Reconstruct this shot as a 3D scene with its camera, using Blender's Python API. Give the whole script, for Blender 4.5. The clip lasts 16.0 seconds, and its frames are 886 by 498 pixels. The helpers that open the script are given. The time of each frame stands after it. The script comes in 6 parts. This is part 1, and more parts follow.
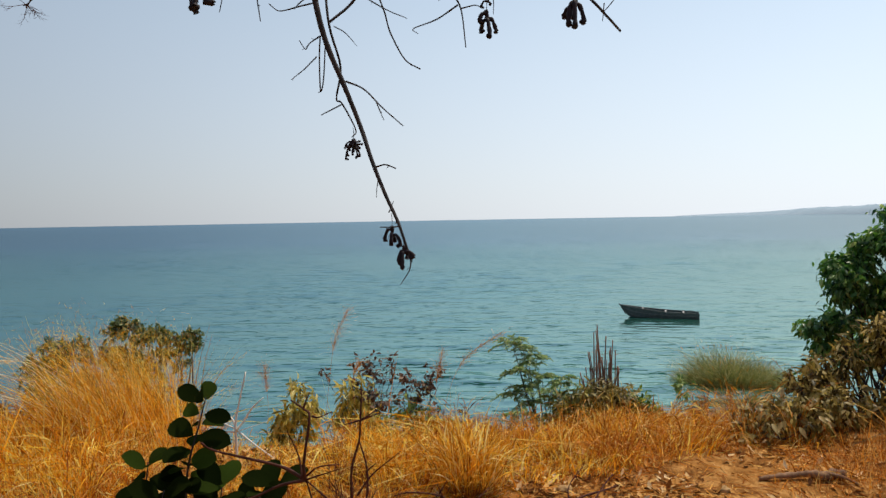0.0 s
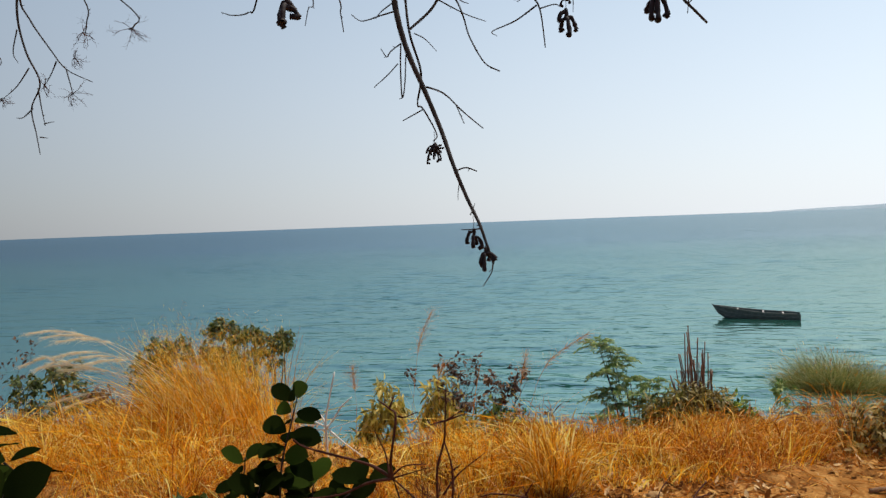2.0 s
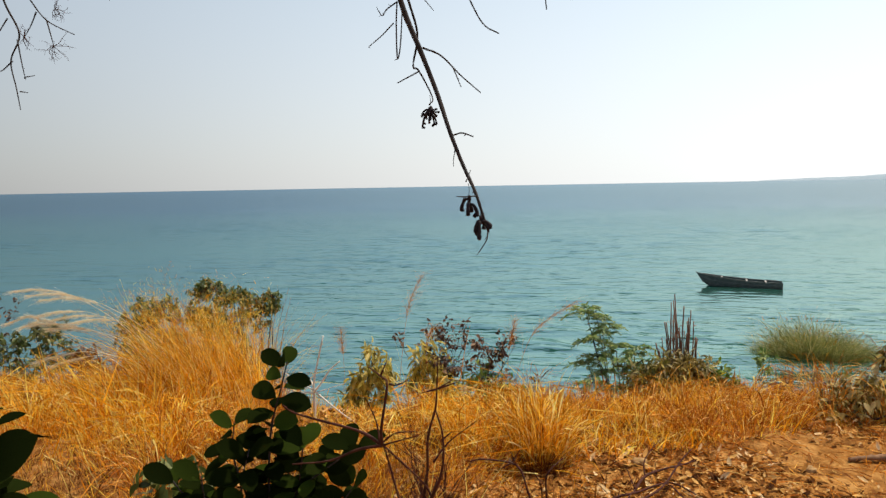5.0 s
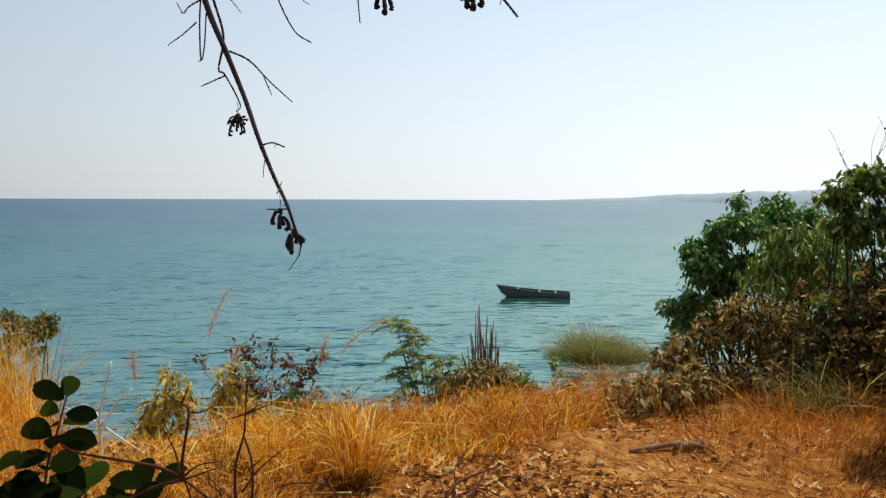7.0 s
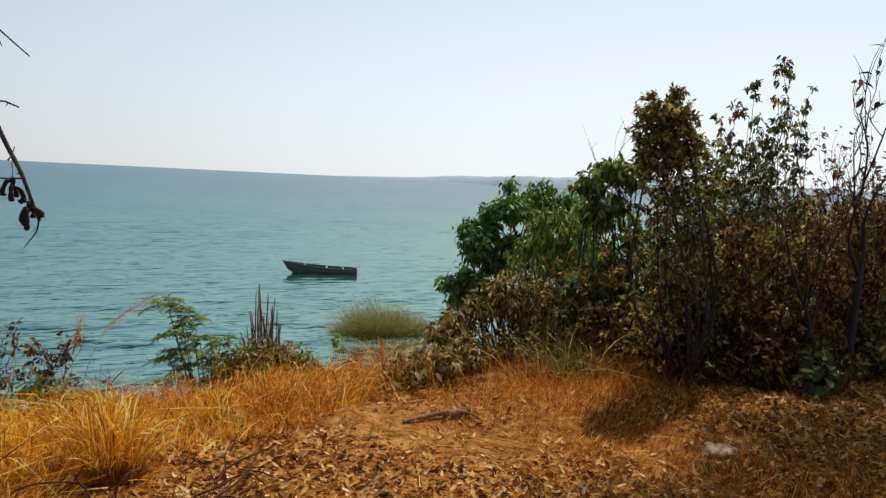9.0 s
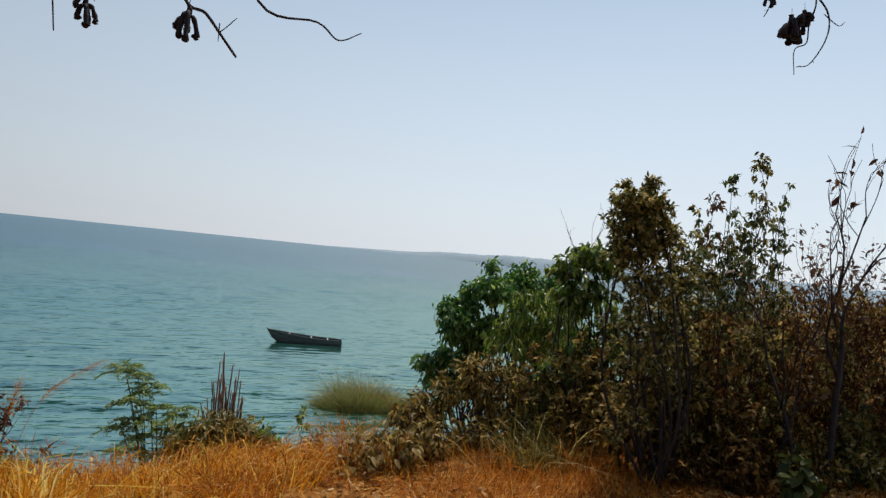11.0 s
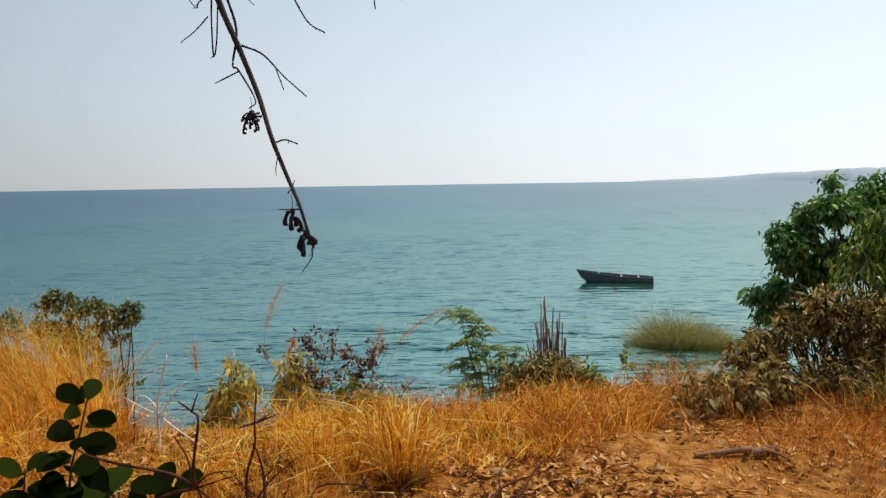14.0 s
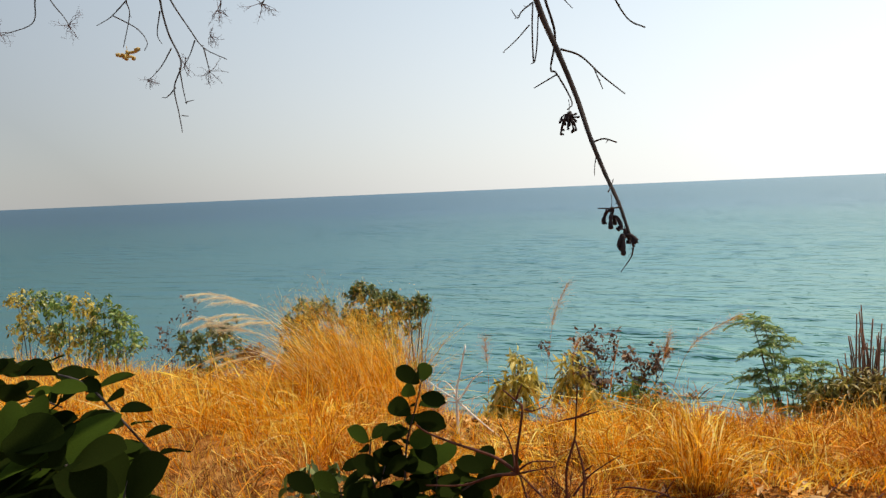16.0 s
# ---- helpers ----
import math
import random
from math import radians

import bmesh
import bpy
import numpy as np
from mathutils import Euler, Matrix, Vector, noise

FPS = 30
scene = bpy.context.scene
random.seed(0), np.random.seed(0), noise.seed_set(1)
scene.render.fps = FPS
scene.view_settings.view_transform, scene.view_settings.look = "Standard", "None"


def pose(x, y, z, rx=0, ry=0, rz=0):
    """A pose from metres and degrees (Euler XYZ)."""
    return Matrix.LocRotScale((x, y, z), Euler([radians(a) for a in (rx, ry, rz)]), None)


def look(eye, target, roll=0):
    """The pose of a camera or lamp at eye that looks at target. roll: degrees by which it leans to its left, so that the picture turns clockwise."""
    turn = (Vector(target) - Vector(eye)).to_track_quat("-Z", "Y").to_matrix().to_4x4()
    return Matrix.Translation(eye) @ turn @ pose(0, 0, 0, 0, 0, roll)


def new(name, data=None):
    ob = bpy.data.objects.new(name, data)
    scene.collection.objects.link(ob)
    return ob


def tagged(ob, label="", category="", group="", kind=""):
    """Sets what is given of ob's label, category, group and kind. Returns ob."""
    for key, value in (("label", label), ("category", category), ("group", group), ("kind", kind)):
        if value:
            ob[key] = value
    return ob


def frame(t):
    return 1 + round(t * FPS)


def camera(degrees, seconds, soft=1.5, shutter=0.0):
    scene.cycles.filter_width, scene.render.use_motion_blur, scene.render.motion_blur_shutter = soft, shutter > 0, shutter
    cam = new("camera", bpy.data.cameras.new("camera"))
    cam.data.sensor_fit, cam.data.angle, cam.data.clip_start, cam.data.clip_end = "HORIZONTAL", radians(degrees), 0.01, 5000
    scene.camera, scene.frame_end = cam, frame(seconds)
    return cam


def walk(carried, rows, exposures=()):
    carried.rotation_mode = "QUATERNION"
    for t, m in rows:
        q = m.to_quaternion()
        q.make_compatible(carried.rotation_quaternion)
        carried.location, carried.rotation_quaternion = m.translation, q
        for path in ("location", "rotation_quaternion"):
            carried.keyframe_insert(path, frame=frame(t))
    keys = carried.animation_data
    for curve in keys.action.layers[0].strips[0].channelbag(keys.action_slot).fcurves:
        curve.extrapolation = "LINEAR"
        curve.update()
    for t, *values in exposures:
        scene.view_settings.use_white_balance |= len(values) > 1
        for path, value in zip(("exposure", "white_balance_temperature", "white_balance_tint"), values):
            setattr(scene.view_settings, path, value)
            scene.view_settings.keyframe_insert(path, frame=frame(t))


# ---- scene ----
cam = camera(67.0, 16.0, soft=1.4)
PATH = [
    (0, (0.345, 0.647, 1.632), (0.183, 2.639, 1.543), -1.0),
    (0.5, (0.320, 0.641, 1.633), (-0.004, 2.614, 1.575), 0.6),
    (1, (0.328, 0.632, 1.630), (0.039, 2.610, 1.560), 0.6),
    (1.5, (0.365, 0.649, 1.640), (0.174, 2.640, 1.600), -1.0),
    (2, (0.351, 0.636, 1.636), (-0.056, 2.592, 1.557), -2.1),
    (2.5, (0.356, 0.644, 1.630), (0.096, 2.622, 1.487), -0.7),
    (3, (0.352, 0.640, 1.631), (0.139, 2.614, 1.394), -1.4),
    (3.5, (0.349, 0.655, 1.630), (0.075, 2.623, 1.408), -0.7),
    (3.7, (0.353, 0.638, 1.641), (0.055, 2.605, 1.436), -1.2),
    (4.75, (0.325, 0.666, 1.648), (-0.049, 2.621, 1.457), -1.0),
    (5.8, (0.297, 0.679, 1.654), (0.041, 2.655, 1.48), -0.7),
    (6, (0.288, 0.665, 1.656), (0.109, 2.65, 1.489), -0.4),
    (6.5, (0.295, 0.716, 1.648), (0.327, 2.71, 1.499), 0.2),
    (7, (0.299, 0.711, 1.645), (0.492, 2.696, 1.495), 0.2),
    (7.5, (0.301, 0.7, 1.654), (0.706, 2.651, 1.483), 0.7),
    (8, (0.318, 0.698, 1.662), (0.819, 2.631, 1.561), 0.1),
    (8.5, (0.329, 0.688, 1.654), (1.051, 2.544, 1.471), 2.9),
    (8.7, (0.332, 0.68, 1.658), (1.086, 2.52, 1.442), 2.7),
    (9.75, (0.451, 0.717, 1.669), (1.334, 2.505, 1.529), 4.4),
    (10.8, (0.571, 0.753, 1.677), (1.399, 2.573, 1.624), 5.5),
    (11, (0.567, 0.742, 1.69), (1.377, 2.571, 1.712), 5.8),
    (11.5, (0.591, 0.744, 1.685), (1.312, 2.602, 1.518), 2.3),
    (12, (0.579, 0.776, 1.675), (1.258, 2.646, 1.473), 3.9),
    (12.5, (0.58, 0.842, 1.654), (1.064, 2.762, 1.371), 1.8),
    (13, (0.571, 0.845, 1.692), (0.915, 2.805, 1.495), 0.0),
    (13.5, (0.536, 0.803, 1.693), (0.667, 2.787, 1.476), 0.2),
    (14, (0.509, 0.862, 1.684), (0.462, 2.852, 1.489), -0.9),
    (14.5, (0.483, 0.843, 1.697), (0.279, 2.823, 1.498), -1.8),
    (15, (0.42, 0.872, 1.679), (0.024, 2.825, 1.51), -1.8),
    (15.5, (0.381, 0.825, 1.692), (-0.231, 2.722, 1.526), -2.0),
    (16, (0.335, 0.814, 1.687), (-0.464, 2.639, 1.513), -2.4),
]
# seconds, stops, kelvin, tint: the camera's own exposure and white balance drift
EXPOSURES = [(0, -0.05, 6350, 10), (1, -0.03, 6430, 10), (2, -0.03, 6450, 10), (2.5, 0.02, 6500, 10), (3, 0.15, 6620, 10), (3.5, 0.17, 6820, 10), (6, 0.22, 6730, 10), (6.5, 0.02, 6500, 10), (7, 0.05, 6500, 10), (7.5, 0.03, 6600, 10),
             (8, -0.27, 6350, 10), (8.5, -0.06, 6560, 10), (11, -0.35, 6310, 10), (11.5, -0.05, 6710, 10), (12.5, -0.02, 6620, 10), (14, 0.02, 6540, 10), (15, 0.03, 6740, 10), (15.5, 0.24, 6920, 10), (16, 0.34, 7000, 10)]
walk(cam, [(t, look(eye, target, roll)) for t, eye, target, roll in PATH], EXPOSURES)

# ---- world and light ----
SUN_AZ, SUN_EL = 50.0, 66.0            # degrees to the right of +y, and up
world = bpy.data.worlds.new("sky")
world.use_nodes = True
scene.world = world
wn, wl = world.node_tree.nodes, world.node_tree.links
wn.clear()
w_sky = wn.new("ShaderNodeTexSky")
w_sky.sky_type, w_sky.sun_disc = "NISHITA", False
w_sky.sun_elevation, w_sky.sun_rotation = radians(SUN_EL), radians(SUN_AZ)
w_sky.altitude, w_sky.air_density, w_sky.dust_density, w_sky.ozone_density = 770, 1.0, 1.6, 2.0
w_bg = wn.new("ShaderNodeBackground")
w_bg.inputs["Strength"].default_value = 0.10
w_out = wn.new("ShaderNodeOutputWorld")
# dry-season haze: whitens the sky, most of all low down
w_tc, w_sep = wn.new("ShaderNodeTexCoord"), wn.new("ShaderNodeSeparateXYZ")
wl.new(w_tc.outputs["Generated"], w_sep.inputs[0])
w_map = wn.new("ShaderNodeMapRange")
w_map.inputs["From Min"].default_value, w_map.inputs["From Max"].default_value = 0.0, 0.62
w_map.inputs["To Min"].default_value, w_map.inputs["To Max"].default_value = 0.92, 0.15
wl.new(w_sep.outputs["Z"], w_map.inputs["Value"])
w_mix = wn.new("ShaderNodeMix")
w_mix.data_type = "RGBA"
# the haze scatters forwards, so it is brighter on the sun's side
w_dot = wn.new("ShaderNodeVectorMath")
w_dot.operation = "DOT_PRODUCT"
wl.new(w_tc.outputs["Generated"], w_dot.inputs[0])
w_dot.inputs[1].default_value = (math.sin(radians(SUN_AZ)) * math.cos(radians(48)), math.cos(radians(SUN_AZ)) * math.cos(radians(48)), math.sin(radians(48)))
w_glow = wn.new("ShaderNodeMapRange")
w_glow.inputs["From Min"].default_value, w_glow.inputs["From Max"].default_value = -0.1, 0.9
w_glow.inputs["To Min"].default_value, w_glow.inputs["To Max"].default_value = 0.38, 1.29
wl.new(w_dot.outputs["Value"], w_glow.inputs["Value"])
w_haze = wn.new("ShaderNodeVectorMath")
w_haze.operation = "SCALE"
w_tone = wn.new("ShaderNodeValToRGB")
w_tone.color_ramp.elements[0].position, w_tone.color_ramp.elements[0].color = 0.0, (0.93, 0.975, 1.01, 1)
w_tone.color_ramp.elements[1].position, w_tone.color_ramp.elements[1].color = 0.42, (0.845, 1.0, 1.09, 1)
wl.new(w_sep.outputs["Z"], w_tone.inputs[0])
w_ten = wn.new("ShaderNodeVectorMath")
w_ten.operation = "SCALE"
w_ten.inputs["Scale"].default_value = 10.1
wl.new(w_tone.outputs["Color"], w_ten.inputs[0])
wl.new(w_ten.outputs["Vector"], w_haze.inputs[0])
wl.new(w_glow.outputs["Result"], w_haze.inputs["Scale"])
wl.new(w_haze.outputs["Vector"], w_mix.inputs[7])
wl.new(w_map.outputs["Result"], w_mix.inputs[0])
wl.new(w_sky.outputs["Color"], w_mix.inputs[6])
wl.new(w_mix.outputs[2], w_bg.inputs["Color"])
wl.new(w_bg.outputs["Background"], w_out.inputs["Surface"])
sun = new("sun", bpy.data.lights.new("sun", "SUN"))
sun.data.energy, sun.data.angle, sun.data.color = 3.8, radians(0.6), (1.0, 0.90, 0.75)
sd = Vector((math.sin(radians(SUN_AZ)) * math.cos(radians(SUN_EL)), math.cos(radians(SUN_AZ)) * math.cos(radians(SUN_EL)), math.sin(radians(SUN_EL))))
sun.matrix_world = look(sd * 50, (0, 0, 0))


# ---- materials ----
def material(name, rough=0.7, metal=0.0, spec=0.5):
    m = bpy.data.materials.new(name)
    m.use_nodes = True
    b = m.node_tree.nodes["Principled BSDF"]
    b.inputs["Roughness"].default_value, b.inputs["Metallic"].default_value = rough, metal
    b.inputs["Specular IOR Level"].default_value = spec
    return m, m.node_tree.nodes, m.node_tree.links, b


def ramp(nodes, stops):
    r = nodes.new("ShaderNodeValToRGB")
    while len(r.color_ramp.elements) < len(stops):
        r.color_ramp.elements.new(0.5)
    for e, (p, c) in zip(r.color_ramp.elements, stops):
        e.position, e.color = p, (*c, 1)
    return r


def noise_tex(nodes, links, scale, detail=4.0, rough=0.55, stretch=None):
    tc = nodes.new("ShaderNodeTexCoord")
    n = nodes.new("ShaderNodeTexNoise")
    n.inputs["Scale"].default_value, n.inputs["Detail"].default_value, n.inputs["Roughness"].default_value = scale, detail, rough
    if stretch:
        mp = nodes.new("ShaderNodeMapping")
        mp.inputs["Scale"].default_value = stretch
        links.new(tc.outputs["Object"], mp.inputs["Vector"])
        links.new(mp.outputs["Vector"], n.inputs["Vector"])
    else:
        links.new(tc.outputs["Object"], n.inputs["Vector"])
    return n


def mix_color(nodes, links, fac, a, b, mode="MIX"):
    m = nodes.new("ShaderNodeMix")
    m.data_type, m.blend_type = "RGBA", mode
    for sock, v in ((m.inputs[0], fac), (m.inputs[6], a), (m.inputs[7], b)):
        if isinstance(v, (int, float)):
            sock.default_value = v
        elif isinstance(v, tuple):
            sock.default_value = (*v, 1)
        else:
            links.new(v, sock)
    return m.outputs[2]


def leaf_material(name, stops, trans=0.35, rough=0.5, by_object=False, spec=0.45, warm=(1.0, 1.0, 1.0), patchy_tone=False):
    """Leaves, blades and petals: a colour of its own for each piece, veins of noise, light through the blade."""
    m, n, l, b = material(name, rough, spec=0.0 if by_object else spec)
    if by_object:
        rnd = n.new("ShaderNodeObjectInfo").outputs["Random"]
    else:
        rnd = n.new("ShaderNodeNewGeometry").outputs["Random Per Island"]
    r = ramp(n, stops)
    l.new(rnd, r.inputs[0])
    fine = noise_tex(n, l, 60.0, 3.0)
    fr = ramp(n, [(0.3, (0.72, 0.72, 0.72)), (0.7, (1.12, 1.12, 1.12))])
    l.new(fine.outputs["Fac"], fr.inputs[0])
    col = mix_color(n, l, 1.0, r.outputs[0], fr.outputs[0], "MULTIPLY")
    if patchy_tone:
        # weathered rust patches and fresher straw, a hand's width to half a metre across
        big = noise_tex(n, l, 3.2, 4.0, 0.65, (1, 1, 0.35))
        br = ramp(n, [(0.34, (0.74, 0.58, 0.48)), (0.48, (1.06, 1.04, 1.0)), (0.66, (1.22, 1.24, 1.16))])
        l.new(big.outputs["Fac"], br.inputs[0])
        col = mix_color(n, l, 1.0, col, br.outputs[0], "MULTIPLY")
    l.new(col, b.inputs["Base Color"])
    t = n.new("ShaderNodeBsdfTranslucent")
    l.new(mix_color(n, l, 1.0, col, warm, "MULTIPLY"), t.inputs["Color"])
    mx = n.new("ShaderNodeMixShader")
    mx.inputs[0].default_value = trans
    l.new(b.outputs[0], mx.inputs[1])
    l.new(t.outputs[0], mx.inputs[2])
    l.new(mx.outputs[0], n["Material Output"].inputs["Surface"])
    return m


def bark_material(name, dark, light, scale=30.0, rough=0.85):
    m, n, l, b = material(name, rough, spec=0.3)
    a = noise_tex(n, l, scale, 5.0, 0.6, (1, 1, 0.3))
    r = ramp(n, [(0.3, dark), (0.7, light)])
    l.new(a.outputs["Fac"], r.inputs[0])
    l.new(r.outputs[0], b.inputs["Base Color"])
    bump = n.new("ShaderNodeBump")
    bump.inputs["Strength"].default_value, bump.inputs["Distance"].default_value = 0.5, 0.004
    l.new(a.outputs["Fac"], bump.inputs["Height"])
    l.new(bump.outputs["Normal"], b.inputs["Normal"])
    return m


def soil_material():
    m, n, l, b = material("dry_soil", 0.95, spec=0.05)
    big, mid, fine = noise_tex(n, l, 0.9, 5.0), noise_tex(n, l, 7.0, 6.0, 0.65), noise_tex(n, l, 70.0, 5.0, 0.7)
    r1 = ramp(n, [(0.32, (0.12, 0.048, 0.013)), (0.5, (0.36, 0.17, 0.046)), (0.68, (0.56, 0.32, 0.11))])
    l.new(mid.outputs["Fac"], r1.inputs[0])
    r2 = ramp(n, [(0.35, (0.75, 0.68, 0.6)), (0.65, (1.1, 1.05, 1.0))])
    l.new(big.outputs["Fac"], r2.inputs[0])
    r3 = ramp(n, [(0.3, (0.6, 0.6, 0.6)), (0.7, (1.2, 1.2, 1.2))])
    l.new(fine.outputs["Fac"], r3.inputs[0])
    c = mix_color(n, l, 1.0, r1.outputs[0], r2.outputs[0], "MULTIPLY")
    l.new(mix_color(n, l, 1.0, c, r3.outputs[0], "MULTIPLY"), b.inputs["Base Color"])
    bump = n.new("ShaderNodeBump")
    bump.inputs["Strength"].default_value, bump.inputs["Distance"].default_value = 0.8, 0.02
    l.new(mid.outputs["Fac"], bump.inputs["Height"])
    b2 = n.new("ShaderNodeBump")
    b2.inputs["Strength"].default_value, b2.inputs["Distance"].default_value = 0.7, 0.006
    l.new(fine.outputs["Fac"], b2.inputs["Height"])
    l.new(bump.outputs["Normal"], b2.inputs["Normal"])
    l.new(b2.outputs["Normal"], b.inputs["Normal"])
    return m


def water_material():
    m, n, l, b = material("lake_water", 0.16, spec=0.5)
    b.inputs["IOR"].default_value = 1.27
    geo = n.new("ShaderNodeNewGeometry")
    # turquoise near the shore, bluer and darker far out
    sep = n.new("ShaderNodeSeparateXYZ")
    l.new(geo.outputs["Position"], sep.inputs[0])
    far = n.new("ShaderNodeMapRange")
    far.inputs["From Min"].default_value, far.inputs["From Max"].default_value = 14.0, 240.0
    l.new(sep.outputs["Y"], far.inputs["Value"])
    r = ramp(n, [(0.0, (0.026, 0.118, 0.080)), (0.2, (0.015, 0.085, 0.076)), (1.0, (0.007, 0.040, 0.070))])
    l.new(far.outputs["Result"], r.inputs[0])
    # sun-side glow painted into the water: paler on the right, darker on the left
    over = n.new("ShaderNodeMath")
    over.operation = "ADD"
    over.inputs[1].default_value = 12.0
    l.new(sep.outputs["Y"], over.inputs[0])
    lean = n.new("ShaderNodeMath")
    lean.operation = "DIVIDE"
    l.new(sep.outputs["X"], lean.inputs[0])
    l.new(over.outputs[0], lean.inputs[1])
    sun_side = n.new("ShaderNodeMapRange")
    sun_side.inputs["From Min"].default_value, sun_side.inputs["From Max"].default_value = -0.55, 0.5
    l.new(lean.outputs[0], sun_side.inputs["Value"])
    # body colour multiplier for that painted glow, left to right
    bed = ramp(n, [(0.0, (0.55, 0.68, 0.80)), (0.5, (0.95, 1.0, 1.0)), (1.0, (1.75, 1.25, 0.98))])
    l.new(sun_side.outputs["Result"], bed.inputs[0])
    patch = noise_tex(n, l, 0.03, 4.0, 0.6, (0.6, 1.6, 1))
    pr = ramp(n, [(0.35, (0.82, 0.85, 0.88)), (0.65, (1.12, 1.1, 1.08))])
    l.new(patch.outputs["Fac"], pr.inputs[0])
    body = mix_color(n, l, 1.0, r.outputs[0], pr.outputs[0], "MULTIPLY")
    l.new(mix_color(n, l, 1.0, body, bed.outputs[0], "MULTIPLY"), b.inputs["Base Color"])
    # ripples finer than the mesh carries: long-crested, running in to the shore
    w1 = noise_tex(n, l, 1.2, 2.0, 0.55, (0.7, 1.7, 1))
    w2 = noise_tex(n, l, 0.34, 3.0, 0.6, (0.55, 1.4, 1))
    b1 = n.new("ShaderNodeBump")
    b1.inputs["Strength"].default_value, b1.inputs["Distance"].default_value = 1.0, 0.5
    l.new(w1.outputs["Fac"], b1.inputs["Height"])
    b2 = n.new("ShaderNodeBump")
    b2.inputs["Strength"].default_value, b2.inputs["Distance"].default_value = 1.0, 0.9
    l.new(w2.outputs["Fac"], b2.inputs["Height"])
    l.new(b1.outputs["Normal"], b2.inputs["Normal"])
    l.new(b2.outputs["Normal"], b.inputs["Normal"])
    # a choppy surface never mirrors fully, even far out
    b.inputs["Specular IOR Level"].default_value = 0.0
    gl, fr, cap, mx = n.new("ShaderNodeBsdfGlossy"), n.new("ShaderNodeFresnel"), n.new("ShaderNodeMath"), n.new("ShaderNodeMixShader")
    gl.inputs["Roughness"].default_value = 0.13
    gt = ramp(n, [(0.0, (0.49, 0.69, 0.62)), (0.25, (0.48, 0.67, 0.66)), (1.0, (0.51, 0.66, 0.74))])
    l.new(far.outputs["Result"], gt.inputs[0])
    # the same painted left-to-right glow, in the reflection's tint
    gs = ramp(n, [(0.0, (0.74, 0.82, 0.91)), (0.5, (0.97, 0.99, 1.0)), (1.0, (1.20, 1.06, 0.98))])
    l.new(sun_side.outputs["Result"], gs.inputs[0])
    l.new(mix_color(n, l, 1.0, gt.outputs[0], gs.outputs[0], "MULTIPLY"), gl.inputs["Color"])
    fr.inputs["IOR"].default_value = 1.33
    cap.operation = "MINIMUM"
    cap.inputs[1].default_value = 0.7
    l.new(b2.outputs["Normal"], fr.inputs["Normal"])
    l.new(fr.outputs[0], cap.inputs[0])
    l.new(cap.outputs[0], mx.inputs[0])
    l.new(b.outputs[0], mx.inputs[1])
    l.new(gl.outputs[0], mx.inputs[2])
    l.new(mx.outputs[0], n["Material Output"].inputs["Surface"])
    return m


def plain_material(name, a, b_, scale=12.0, rough=0.7, bump=0.003, spec=0.35):
    m, n, l, b = material(name, rough, spec=spec)
    t = noise_tex(n, l, scale, 6.0, 0.65)
    r = ramp(n, [(0.3, a), (0.7, b_)])
    l.new(t.outputs["Fac"], r.inputs[0])
    l.new(r.outputs[0], b.inputs["Base Color"])
    bp = n.new("ShaderNodeBump")
    bp.inputs["Strength"].default_value, bp.inputs["Distance"].default_value = 0.6, bump
    l.new(t.outputs["Fac"], bp.inputs["Height"])
    l.new(bp.outputs["Normal"], b.inputs["Normal"])
    return m


SOIL, WATER = soil_material(), water_material()
BARK = bark_material("grey_brown_bark", (0.014, 0.011, 0.011), (0.060, 0.048, 0.044))
BARK_RED = bark_material("red_brown_twig", (0.030, 0.008, 0.005), (0.105, 0.030, 0.016))
BARK_STALK = bark_material("brown_stalk", (0.11, 0.048, 0.030), (0.32, 0.17, 0.11))
BARK_PALE = bark_material("bleached_twig", (0.62, 0.55, 0.46), (0.88, 0.82, 0.72))
POD = plain_material("dark_pod", (0.006, 0.004, 0.007), (0.024, 0.011, 0.014), 40.0, 0.7)
POD_TAN = plain_material("tan_pod", (0.30, 0.19, 0.05), (0.5, 0.36, 0.11), 40.0, 0.6)
STRAW = leaf_material("straw", [(0.0, (0.24, 0.068, 0.005)), (0.2, (0.70, 0.245, 0.012)), (0.40, (1.0, 0.48, 0.026)), (0.64, (1.0, 0.71, 0.075)), (0.9, (1.0, 0.93, 0.28)), (1.0, (1.0, 0.97, 0.5))], 0.55, 0.55, warm=(1.0, 0.9, 0.7), spec=0.08, patchy_tone=True)
STRAW_TAN = leaf_material("tan_straw", [(0.0, (0.18, 0.055, 0.005)), (0.25, (0.58, 0.225, 0.013)), (0.55, (0.92, 0.46, 0.034)), (0.85, (1.0, 0.78, 0.16)), (1.0, (1.0, 0.94, 0.5))], 0.5, 0.55, warm=(1.0, 0.9, 0.7), spec=0.08, patchy_tone=True)
STRAW_RED = leaf_material("rust_straw", [(0.0, (0.17, 0.042, 0.007)), (0.45, (0.56, 0.18, 0.019)), (0.8, (0.86, 0.38, 0.05)), (1.0, (1.0, 0.72, 0.24))], 0.45, 0.6, spec=0.08, patchy_tone=True)
# red-brown dead grass, darkened to stand in for shade among the straw
STRAW_SHADE = leaf_material("shaded_dead_grass", [(0.0, (0.05, 0.014, 0.005)), (0.6, (0.15, 0.046, 0.012)), (1.0, (0.32, 0.13, 0.035))], 0.25, 0.7, spec=0.08)
PLUME = leaf_material("grass_plume", [(0.0, (0.88, 0.74, 0.48)), (1.0, (1.0, 0.95, 0.78))], 0.45, 0.7)
